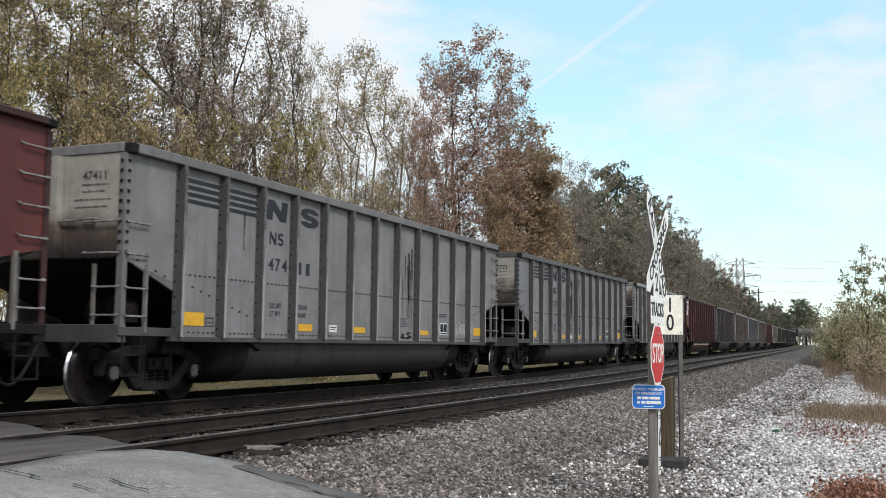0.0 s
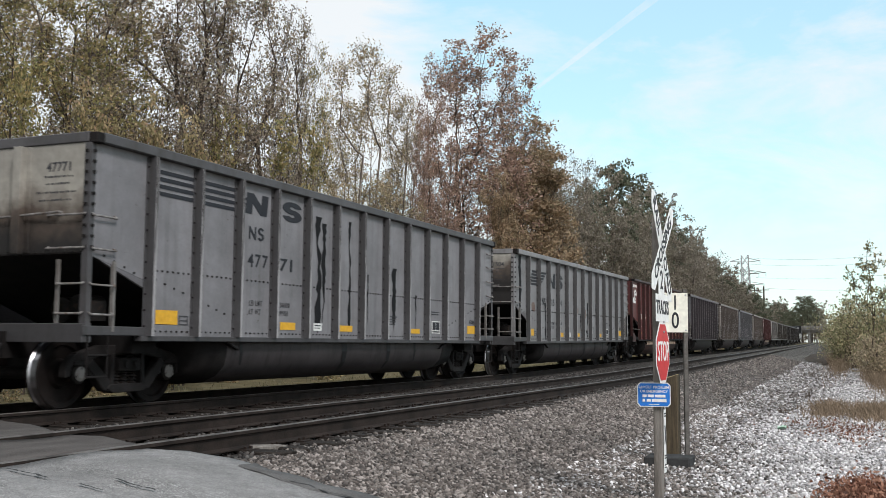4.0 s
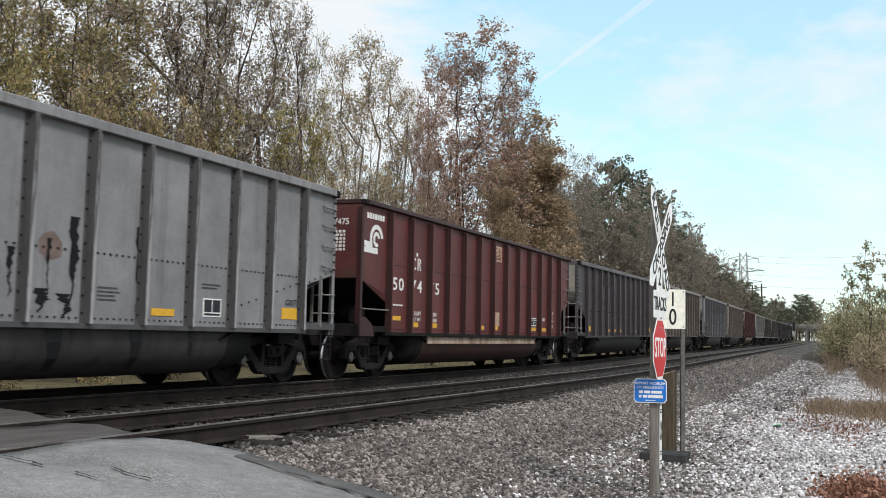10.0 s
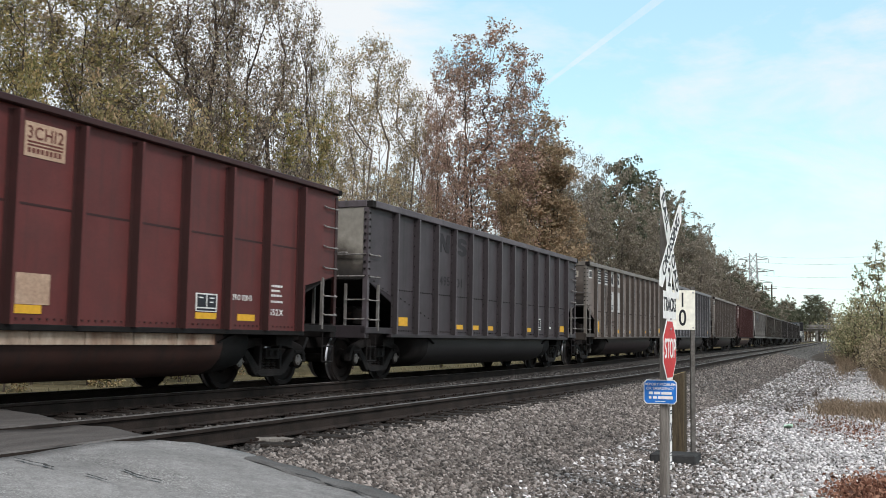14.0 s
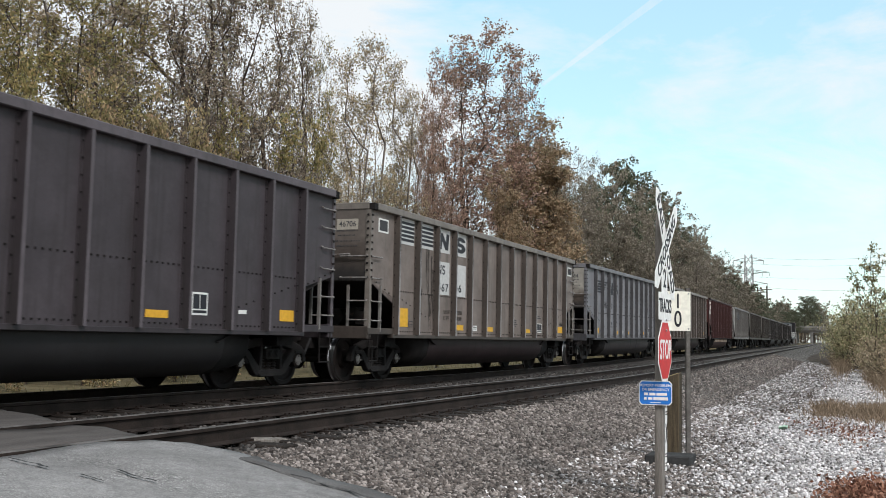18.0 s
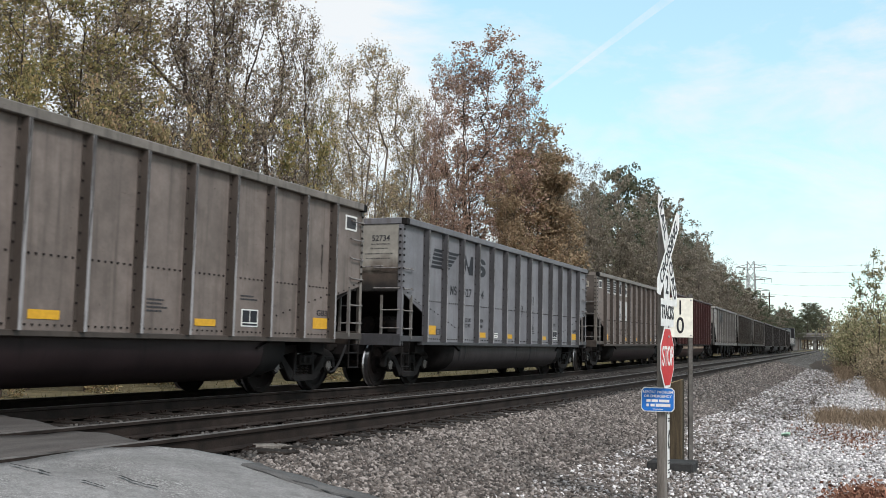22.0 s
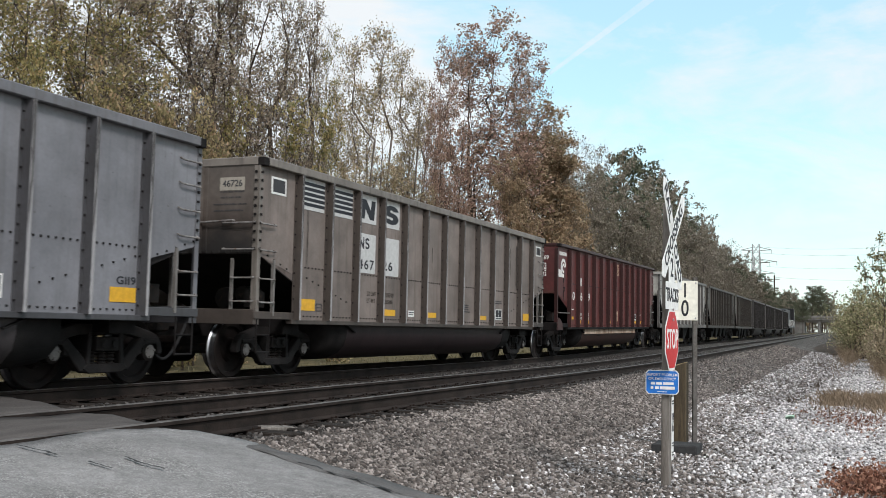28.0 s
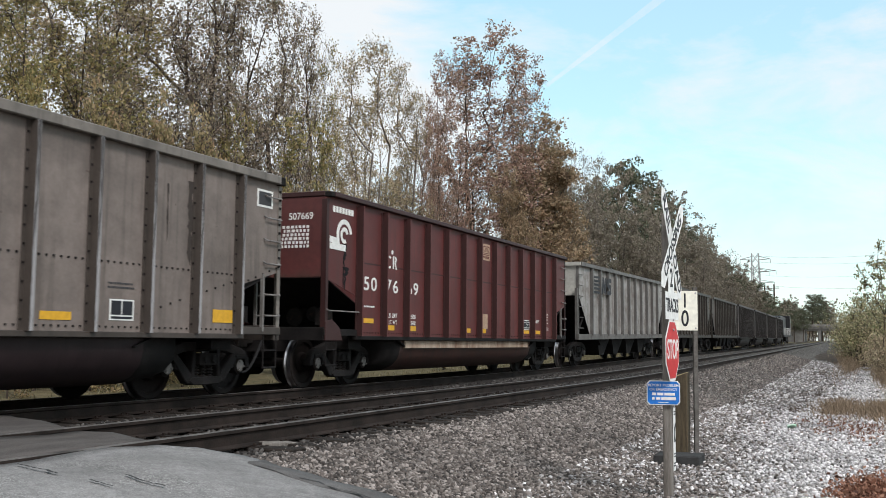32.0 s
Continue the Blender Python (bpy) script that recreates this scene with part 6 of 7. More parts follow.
def contrail():
    """A thin vapour trail, far up and away in the sky."""
    m, n, l, b = nodes_of("vapour")
    # emission stands in for the sunlight on the vapour
    e, t, mix = n.new("ShaderNodeEmission"), n.new("ShaderNodeBsdfTransparent"), n.new("ShaderNodeMixShader")
    e.inputs["Color"].default_value, e.inputs["Strength"].default_value = (1.0, 1.0, 1.0, 1), 0.58
    v = coords(n, l, (0.004, 0.004, 0.004))
    l.new(ramp(n, l, noise_of(n, l, v, 2.0, 6.0, 0.65), [(0.3, 0.1), (0.7, 0.55)]), mix.inputs[0])
    l.new(t.outputs[0], mix.inputs[1]), l.new(e.outputs[0], mix.inputs[2])
    l.new(mix.outputs[0], n["Material Output"].inputs["Surface"])
    bm = bmesh.new()
    a, b2 = Vector((2824.47, 877.26, 751.88)), Vector((2971.98, 438.86, 1106.46))
    side = (b2 - a).cross(a).normalized()
    row = []
    for i in range(25):
        u = i / 24
        p, w = a.lerp(b2, u), 5 + 9 * u
        row.append([bm.verts.new(p + side * w * s) for s in (-1, 1)])
    for p, q in zip(row, row[1:]):
        bm.faces.new((p[0], q[0], q[1], p[1]))
    tagged(new("contrail", mesh_of("contrail", bm, m)), "thin white vapour trail in the sky", "sky", kind="structure")


contrail()
# ---- trees, shrubs and grass ----
def leaf_quads(points, size, rng, flat=0.0):
    """Small four-cornered leaves at the points, turned every way."""
    n = len(points)
    a = rng.normal(size=(n, 3))
    a[:, 2] *= 1 - flat
    a /= np.linalg.norm(a, axis=1)[:, None] + 1e-9
    b = np.cross(a, rng.normal(size=(n, 3)))
    b /= np.linalg.norm(b, axis=1)[:, None] + 1e-9
    s = size * rng.uniform(0.6, 1.25, n)[:, None]
    u, v = a * s, b * s * 0.62
    p = np.asarray(points)
    return np.stack([p - u, p - v * 0.9, p + u, p + v], 1).reshape(-1, 3)


def tube_chain(verts, faces, pts, radii, sides):
    base = len(verts)
    for i, (p, r) in enumerate(zip(pts, radii)):
        d = (pts[min(i + 1, len(pts) - 1)] - pts[max(i - 1, 0)])
        d = d / (np.linalg.norm(d) + 1e-9)
        a = np.cross(d, (0.31, 0.72, 0.6))
        a /= np.linalg.norm(a) + 1e-9
        b = np.cross(d, a)
        for k in range(sides):
            t = 2 * math.pi * k / sides
            verts.append(p + r * (math.cos(t) * a + math.sin(t) * b))
    for i in range(len(pts) - 1):
        for k in range(sides):
            j = (k + 1) % sides
            faces.append((base + i * sides + k, base + i * sides + j, base + (i + 1) * sides + j, base + (i + 1) * sides + k))


def limb(rng, start, way, length, r0, n, wander, up):
    pts, radii = [start], [r0]
    d = way / np.linalg.norm(way)
    for i in range(n):
        d = d + rng.normal(size=3) * wander + np.array((0, 0, up))
        d /= np.linalg.norm(d)
        pts.append(pts[-1] + d * length / n)
        radii.append(r0 * (1 - 0.85 * (i + 1) / n))
    return pts, radii


def tree(name, seed, height, wide, first, lobes, clumps, leaves, leaf_size, leaf_mat, bark, label, r0=0.16, forks=1, puff=0.55, bare=0.12, twigs=7, sides=4):
    """A tree grown towards its leaf clumps: stems rise and fork, limbs reach out to clumps gathered in uneven lobes, each limb as
    thick as what it carries; leaves sit along short twigs in the clumps, and some clumps stay bare."""
    rng = np.random.default_rng(seed)
    top = tagged(new(name), label, "tree")
    pts, parent, run = [np.array((0.0, 0.0, -0.9))], [-1], [0.0]
    for f in range(forks):
        last = 0
        ang, lean = rng.uniform(0, 6.283), (0.05 if forks == 1 else rng.uniform(0.06, 0.22))
        tall = height * (0.90 if f == 0 else rng.uniform(0.66, 0.86))
        way = np.array((math.cos(ang) * lean, math.sin(ang) * lean, 1.0))
        for i in range(16):
            way = way + rng.normal(size=3) * np.array((0.017, 0.017, 0.0))
            way[:2] *= 0.97
            pts.append(pts[last] + way * tall / 16)
            parent.append(last)
            run.append(run[last] + tall / 16)
            last = len(pts) - 1
    stem = len(pts)
    # lobes of the crown, the topmost first
    balls = [(np.array((rng.normal() * 0.15 * wide, rng.normal() * 0.15 * wide, height - 0.36 * wide)), 0.42 * wide)]
    for i in range(lobes - 1):
        u = (i + rng.uniform(0.1, 0.9)) / (lobes - 1)
        z = height * (first + (0.95 - first) * u)
        room = wide * math.sin(math.pi * min(0.97, 0.22 + 0.72 * u)) ** 0.7
        r = room * rng.uniform(0.36, 0.58)
        a = rng.uniform(0, 6.283)
        d = (room - r) * rng.uniform(0.45, 1.0)
        balls.append((np.array((math.cos(a) * d, math.sin(a) * d, min(z, height - r))), r))
    goal = []
    share = np.array([r ** 2 for _, r in balls])
    for k in rng.choice(len(balls), clumps, p=share / share.sum()):
        v = rng.normal(size=3)
        v /= np.linalg.norm(v)
        goal.append(balls[k][0] + v * balls[k][1] * rng.uniform(0.25, 1.0) ** 0.5 * np.array((1, 1, 1.15)))
    goal.sort(key=lambda g: math.hypot(g[0], g[1]) + 0.15 * g[2])
    tips = []
    for g in goal:
        P = np.array(pts)
        d = g - P
        far = np.linalg.norm(d, axis=1)
        cost = far + 0.55 * np.array(run) + 1.3 * np.maximum(0.0, 0.75 * far - d[:, 2]) + (P[:, 2] < 0.6 * first * height) * 50.0
        k = int(np.argmin(cost))
        n = max(2, min(6, int(far[k] / 0.7) + 1))
        last, a = k, pts[k]
        for i in range(1, n + 1):
            u = i / n
            q = a + (g - a) * u + np.array((0, 0, -0.07 * far[k] * math.sin(math.pi * u))) + (rng.normal(size=3) * 0.022 * far[k] if i < n else 0)
            pts.append(q)
            parent.append(last)
            run.append(run[k] + far[k] * u)
            last = len(pts) - 1
        tips.append(last)
    load = np.zeros(len(pts))
    for t in tips:
        load[t] += 1
    for i in range(len(pts) - 1, 0, -1):
        load[parent[i]] += load[i]
    rad = np.maximum(0.009, 0.62 * r0 * (np.maximum(load, 0.3) / max(1.0, load[0] / forks)) ** 0.62)
    rad = np.minimum(rad, r0)
    verts, faces = [], []
    for i in range(1, len(pts)):
        tube_chain(verts, faces, [pts[parent[i]], pts[i]], [min(rad[parent[i]], rad[i] * 1.35), rad[i]], 6 if i < stem else sides)
    # twigs, and the leaves along them
    spots, hold = [], []
    for t in tips:
        heavy = rng.uniform(0.25, 1.0) ** 1.3 * (0.06 if rng.uniform() < bare else 1.0)
        for w in range(twigs):
            v = rng.normal(size=3) + np.array((0, 0, 0.35))
            e = pts[t] + v / np.linalg.norm(v) * puff * rng.uniform(0.6, 1.6)
            tube_chain(verts, faces, [pts[t], e], [0.008, 0.003], 3)
            spots.append((pts[t], e))
            hold.append(heavy * rng.uniform(0.3, 1.0))
    me = bpy.data.meshes.new("trunk")
    me.from_pydata([tuple(v) for v in verts], [], faces)
    me.materials.append(bark)
    t = new("trunk", me)
    t.parent = top
    tagged(t, "slender forking trunk with fine limbs and twigs")
    hold = np.array(hold)
    A, B = np.array([q[0] for q in spots]), np.array([q[1] for q in spots])
    pick = rng.choice(len(spots), leaves, p=hold / hold.sum())
    u = rng.uniform(0.25, 1.08, leaves)[:, None]
    pos = A[pick] * (1 - u) + B[pick] * u + rng.normal(size=(leaves, 3)) * 0.27 * puff
    c = new("crown", raw_mesh("crown", leaf_quads(pos, leaf_size, rng), 4, leaf_mat))
    c.parent = top
    tagged(c, "thin autumn leaves in uneven clumps with gaps")
    return top


def pine(name, seed, height, mat, label):
    rng = np.random.default_rng(seed)
    top = tagged(new(name), label, "tree")
    verts, faces, pts_all = [], [], []
    pts, rad = limb(rng, np.array((0, 0, -0.9)), np.array((0, 0, 1.0)), height + 0.9, 0.26, 12, 0.02, 0.02)
    tube_chain(verts, faces, pts, rad, 7)
    for k in range(46):
        u = 0.42 + 0.57 * k / 46
        i = min(11, int(u * 12))
        s = pts[i] + (pts[i + 1] - pts[i]) * (u * 12 - i)
        ang = rng.uniform(0, 6.283)
        ln = (1 - u) * height * 0.34 + 0.9 + rng.uniform(0, 1.0)
        lp, lr = limb(rng, s, np.array((math.cos(ang), math.sin(ang), 0.25)), ln, 0.05, 5, 0.12, 0.05)
        tube_chain(verts, faces, lp, lr, 4)
        for q in range(7):
            c = lp[rng.integers(2, 6)] + rng.normal(size=3) * 0.35
            pts_all.append(c + rng.normal(size=(17, 3)) * np.array((0.30, 0.30, 0.16)))
    me = bpy.data.meshes.new("trunk")
    me.from_pydata([tuple(v) for v in verts], [], faces)
    me.materials.append(BARK)
    t = new("trunk", me)
    t.parent = top
    P = np.concatenate(pts_all)
    c = new("crown", raw_mesh("crown", leaf_quads(P, 0.175, rng), 4, mat))
    c.parent = top
    return top


def shrub(name, seed, height, width, leaves, leaf_size, mat, label):
    rng = np.random.default_rng(seed)
    top = tagged(new(name), label, "shrub")
    verts, faces, tips = [], [], []
    for k in range(16):
        ang = rng.uniform(0, 6.283)
        lean = rng.uniform(0.05, 0.75)
        way = np.array((math.cos(ang) * lean * width / height, math.sin(ang) * lean * width / height, 1.0))
        pts, rad = limb(rng, np.array((rng.normal() * 0.15, rng.normal() * 0.15, -0.1)), way, height * rng.uniform(0.55, 1.0), 0.022, 7, 0.12, 0.02)
        tube_chain(verts, faces, pts, rad, 4)
        for q in range(9):
            s = pts[rng.integers(2, 8)]
            bp, br = limb(rng, s, rng.normal(size=3) + np.array((0, 0, 0.5)), width * 0.3, 0.008, 3, 0.2, 0.02)
            tube_chain(verts, faces, bp, br, 3)
            tips += bp[1:]
    me = bpy.data.meshes.new("branchwork")
    me.from_pydata([tuple(v) for v in verts], [], faces)
    me.materials.append(BARK)
    t = new("branchwork", me)
    t.parent = top
    tips = np.array(tips)
    w = rng.uniform(0, 1, len(tips)) ** 1.6 + 0.03
    pts = tips[rng.choice(len(tips), leaves, p=w / w.sum())] + rng.normal(size=(leaves, 3)) * 0.14
    pts[:, 2] = np.maximum(pts[:, 2], 0.05)
    c = new("foliage", raw_mesh("foliage", leaf_quads(pts, leaf_size, rng), 4, mat))
    c.parent = top
    return top


L_OLIVE = scattered("olive_leaves", [(0.218, 0.183, 0.0966), (0.342, 0.288, 0.152), (0.497, 0.394, 0.221), (0.449, 0.292, 0.188)], 0.7, 0.3, 0.5)
L_GREEN = scattered("yellow_green_leaves", [(0.148, 0.146, 0.0638), (0.252, 0.231, 0.0989), (0.394, 0.32, 0.14), (0.343, 0.24, 0.112)], 0.7, 0.3, 0.45)
L_BROWN = scattered("brown_leaves", [(0.157, 0.128, 0.102), (0.278, 0.216, 0.162), (0.382, 0.302, 0.224), (0.271, 0.251, 0.148)], 0.7, 0.3, 0.5)
L_RUST = scattered("rust_leaves", [(0.237, 0.148, 0.117), (0.365, 0.231, 0.183), (0.455, 0.309, 0.24), (0.301, 0.231, 0.15)], 0.7, 0.3, 0.45)
L_TAN = scattered("tan_leaves", [(0.326, 0.247, 0.154), (0.462, 0.357, 0.242), (0.378, 0.31, 0.187), (0.284, 0.247, 0.132)], 0.7, 0.3, 0.45)
L_ORANGE = scattered("orange_brown_leaves", [(0.218, 0.157, 0.106), (0.351, 0.249, 0.161), (0.413, 0.297, 0.186), (0.285, 0.249, 0.154)], 0.7, 0.3, 0.4)
L_GREY = scattered("grey_brown_leaves", [(0.159, 0.134, 0.109), (0.253, 0.217, 0.174), (0.319, 0.275, 0.218), (0.193, 0.187, 0.124)], 0.7, 0.3, 0.4)
L_PINE = scattered("pine_needles", [(0.0623, 0.0762, 0.0478), (0.103, 0.115, 0.0703), (0.146, 0.145, 0.0968)], 0.7, 0.3, 0.15)
L_SHRUB = scattered("shrub_leaves", [(0.14, 0.15, 0.07), (0.26, 0.262, 0.132), (0.43, 0.385, 0.225), (0.43, 0.33, 0.20)], 0.6, 0.35, 0.35)
L_DRY = scattered("dry_shrub_leaves", [(0.26, 0.20, 0.13), (0.42, 0.33, 0.22), (0.55, 0.44, 0.31), (0.30, 0.27, 0.15)], 0.7, 0.3, 0.4)
STRAW = scattered("dry_straw", [(0.15, 0.11, 0.075), (0.24, 0.175, 0.12), (0.34, 0.255, 0.18), (0.17, 0.125, 0.085)], 0.8, 0.2, 0.3)
LITTER = scattered("fallen_leaves", [(0.07, 0.035, 0.026), (0.20, 0.085, 0.055), (0.34, 0.185, 0.125), (0.13, 0.062, 0.042)], 0.8, 0.2, 0.1)


def grass_mesh(points, heights, width, rng, mat):
    """Single bent blades."""
    n = len(points)
    a = rng.uniform(0, 6.283, n)
    side = np.stack([np.cos(a), np.sin(a), np.zeros(n)], 1) * width
    tip = np.asarray(points) + np.stack([rng.normal(size=n) * 0.55 * heights, rng.normal(size=n) * 0.55 * heights, heights], 1)
    mid = (np.asarray(points) * 0.55 + tip * 0.45) + np.array((0, 0, 0.05)) * heights[:, None]
    q = np.stack([np.asarray(points) - side, np.asarray(points) + side, mid + side * 0.7, mid - side * 0.7], 1)
    r = np.stack([mid - side * 0.7, mid + side * 0.7, tip + side * 0.1, tip - side * 0.1], 1)
    return raw_mesh("grass", np.concatenate([q, r], 1).reshape(-1, 3), 4, mat)


FOREST = "trees behind the tracks"


def plant(proto, x, dy, scale, turn, stretch=1.0):
    m = Matrix.Translation((x, dy + bend(x), ground_z(x, dy + bend(x)))) @ pose(0, 0, 0, 0, 0, turn) @ Matrix.Diagonal((scale * stretch, scale * stretch, scale, 1))
    return copy_thing(proto, m)


def build_forest():
    kinds = {
        "olive": [tree("broadleaf_tree", 11, 18, 3.0, 0.12, 15, 260, 8000, 0.078, L_OLIVE, BARK, "tall broadleaf tree with olive autumn leaves", 0.17, 2), tree("broadleaf_tree", 12, 18, 3.0, 0.14, 15, 260, 7800, 0.078, L_GREEN, BARK, "tall broadleaf tree with yellow-green leaves", 0.15, 1)],
        "brown": [tree("broadleaf_tree", 21, 18, 3.0, 0.18, 15, 260, 7200, 0.080, L_BROWN, BARK, "dark forked tree with thin brown leaves", 0.20, 3), tree("broadleaf_tree", 22, 18, 3.0, 0.2, 14, 250, 6600, 0.080, L_BROWN, BARK, "tall tree with thin reddish-brown leaves", 0.16, 2)],
        "tan": [tree("broadleaf_tree", 31, 18, 2.0, 0.26, 13, 210, 7400, 0.075, L_TAN, BARK_PALE, "slender tree with sparse tan leaves", 0.11, 5, 0.55, 0.2)],
        "rust": [tree("broadleaf_tree", 41, 20, 4.4, 0.22, 19, 420, 17500, 0.090, L_RUST, BARK, "wide tree with thin rust-coloured leaves", 0.17, 4, 0.52, 0.12), tree("broadleaf_tree", 43, 20, 4.4, 0.2, 17, 380, 15500, 0.090, L_RUST, BARK, "wide tree with thin rust-coloured leaves", 0.16, 3, 0.52, 0.15)],
        "orange": [tree("broadleaf_tree", 51, 13, 3.4, 0.10, 17, 340, 24000, 0.082, L_ORANGE, BARK, "rounded tree with dense orange-brown leaves", 0.2, 2, 0.40, 0.05, 4)],
        "bare": [tree("bare_tree", 61, 14, 2.8, 0.2, 13, 200, 2400, 0.080, L_GREY, BARK_PALE, "nearly bare grey-brown tree", 0.17, 3, 0.55, 0.5, 4, 3)],
        "grey": [tree("broadleaf_tree", 63, 14, 3.0, 0.08, 14, 120, 4600, 0.125, L_GREY, BARK, "grey-brown tree in the wood along the curve", 0.15, 2, 0.5, 0.08, 2, 3), tree("broadleaf_tree", 64, 14, 3.0, 0.10, 13, 120, 3600, 0.125, L_GREY, BARK_PALE, "thin grey-brown tree in the wood along the curve", 0.15, 2, 0.5, 0.1, 3, 3)],
        "remote": [tree("broadleaf_tree", 65, 14, 3.0, 0.08, 14, 80, 2300, 0.18, L_GREY, BARK, "grey-brown tree in the wood along the curve", 0.15, 2, 0.5, 0.08, 1, 3)],
        "pine": [pine("pine_tree", 71, 20, L_PINE, "dark green pine behind the tracks")],
        "under": [tree("young_tree", 81, 8, 2.1, 0.06, 12, 120, 5000, 0.071, L_GREEN, BARK, "young tree with dense yellow-green leaves", 0.07, 2, 0.36, 0.1, 3), tree("young_tree", 82, 8, 2.1, 0.06, 12, 120, 5000, 0.071, L_OLIVE, BARK, "young understorey tree with olive leaves", 0.07, 2, 0.36, 0.1, 3)],
    }
    base = {"olive": 18, "brown": 18, "tan": 18, "rust": 20, "orange": 13, "bare": 14, "grey": 14, "remote": 14, "pine": 20, "under": 8}
    girth = {"olive": 3.0, "brown": 3.0, "tan": 2.0, "rust": 4.4, "orange": 3.4, "bare": 2.8, "grey": 3.0, "remote": 3.0, "pine": 4.2, "under": 2.1}
    rnd = random.Random(9)
    # place along the line and across it, height, crown radius, kind
    TREES = [(20.9, 22, 12.0, 2.3, 'olive'), (22.6, 25, 14.6, 2.6, 'olive'), (26.2, 27, 15.8, 2.6, 'olive'), (30.4, 26.5, 16.6, 2.6, 'olive'), (33.4, 29, 18.4, 2.8, 'olive'), (39.5, 28, 18.6, 2.6, 'brown'), (24.4, 24, 13.0, 2.3, 'tan'), (24.0, 22.5, 12.9, 2.6, 'olive'), (28.5, 25, 15.2, 2.8, 'brown'), (32.8, 27, 16.4, 3.0, 'tan'), (29.6, 23, 14.7, 2.6, 'brown'), (34.4, 25, 18.1, 3.2, 'brown'), (36.2, 24, 16.8, 2.6, 'brown'), (41.7, 26, 18.0, 2.4, 'brown'), (45.2, 27, 18.6, 2.0, 'brown'), (48.8, 28, 17.8, 1.5, 'olive'), (25.9, 21, 9.4, 1.6, 'under'), (27.5, 20.5, 9.2, 1.6, 'under'), (31.6, 21.5, 9.8, 1.7, 'under'), (34.4, 21.5, 10.3, 1.9, 'under'), (37.9, 22, 10.8, 1.7, 'under'), (22.8, 20.5, 9.0, 1.5, 'under'), (20.6, 20.5, 8.7, 1.4, 'under'), (54.4, 29, 18.4, 1.9, 'tan'), (60.0, 30, 20.9, 2.3, 'tan'), (65.8, 31, 21.0, 2.0, 'tan'), (50.4, 28, 15.7, 1.3, 'olive'), (66.6, 30, 19.0, 1.8, 'tan'), (88.5, 32, 29.8, 8.6, 'rust'), (73.9, 30.5, 23.9, 3.8, 'rust'), (103.7, 33, 30.9, 5.7, 'rust'), (67.4, 29, 17.8, 1.8, 'rust'), (94.5, 29, 22.6, 7.4, 'orange'), (101.0, 28, 20.6, 4.6, 'orange'), (79.9, 27, 15.0, 3.5, 'orange'), (119.6, 31, 24.0, 3.8, 'bare'), (125.9, 30, 23.9, 3.7, 'bare'), (98.7, 27, 17.9, 2.7, 'bare'), (137.3, 31, 24.9, 4.6, 'grey'), (112.8, 28, 18.5, 3.5, 'grey'), (162.3, 30, 25.1, 5.9, 'grey'), (195.2, 31, 27.6, 6.4, 'grey'), (222.7, 31, 27.6, 7.1, 'grey'), (241.3, 29, 26.9, 6.3, 'grey'), (127.5, 26, 18.0, 3.9, 'grey'), (171.7, 36, 31.2, 6.0, 'pine'), (184.7, 35, 31.2, 6.2, 'pine'), (216.2, 36, 31.9, 6.0, 'pine'), (148.0, 27, 20.5, 4.4, 'pine'), (166.0, 25, 19.0, 4.4, 'pine')]
    for x, dy, h, r, kind in TREES:
        k = h / base[kind]
        tagged(plant(rnd.choice(kinds[kind]), x, dy, k, rnd.uniform(0, 360), min(2.2, max(0.45, r / (girth[kind] * k)))), group=FOREST)
    # the wood that lines the curve, further on
    x = 122.0
    while x < 330:
        for dy in (19, 25, 33):
            k = rnd.choice(["grey", "grey", "grey", "bare", "grey", "pine", "grey", "grey"])
            k = "remote" if k == "grey" and x > 190 else k
            h = {19: 15.8, 25: 20.5, 33: 25.0}[dy] * rnd.uniform(0.82, 1.0) * (1 if x < 180 else max(0.72, 1 - (x - 180) / 420))
            tagged(plant(rnd.choice(kinds[k]), x + rnd.uniform(-2, 2), dy + rnd.uniform(-1.5, 1.5), h / base[k], rnd.uniform(0, 360), 3.4 / (girth[k] * h / base[k])), group=FOREST)
        x += rnd.uniform(4.4, 5.8)
    for i in range(34):
        x, dy = rnd.uniform(335, 620), rnd.uniform(9, 44)
        k = rnd.choice(["pine", "remote", "orange", "pine", "remote"])
        tagged(plant(rnd.choice(kinds[k]), x, dy + 6, rnd.uniform(12, 16) / base[k], rnd.uniform(0, 360), 1.3), group="distant woods")
    # the wood beyond the overpass, where the line has curved away
    for i in range(36):
        x, dy = rnd.uniform(395, 540), rnd.uniform(3, 34)
        k = rnd.choice(["pine", "remote", "remote", "pine", "remote"])
        tagged(plant(rnd.choice(kinds[k]), x, dy, rnd.uniform(13, 17.5) / base[k], rnd.uniform(0, 360), 1.2), group="distant woods")
    for dy, h in ((15.0, 9.5), (18.0, 11.0), (21.5, 10.0)):
        tagged(plant(kinds["pine"][0], 371 + 0.4 * dy, dy, h / 20, 40 * dy, 1.5), group="distant woods")
    # undergrowth along the wood's edge
    x = 9.0
    while x < 120:
        k = rnd.choice([0, 1])
        tagged(plant(kinds["under"][k], x, 18.5 + rnd.uniform(-1, 2.5), rnd.uniform(0.45, 0.85), rnd.uniform(0, 360)), group=FOREST)
        x += rnd.uniform(3.2, 4.8)
    for ps in kinds.values():
        for p in ps:
            for o in (*p.children, p):
                bpy.data.objects.remove(o)


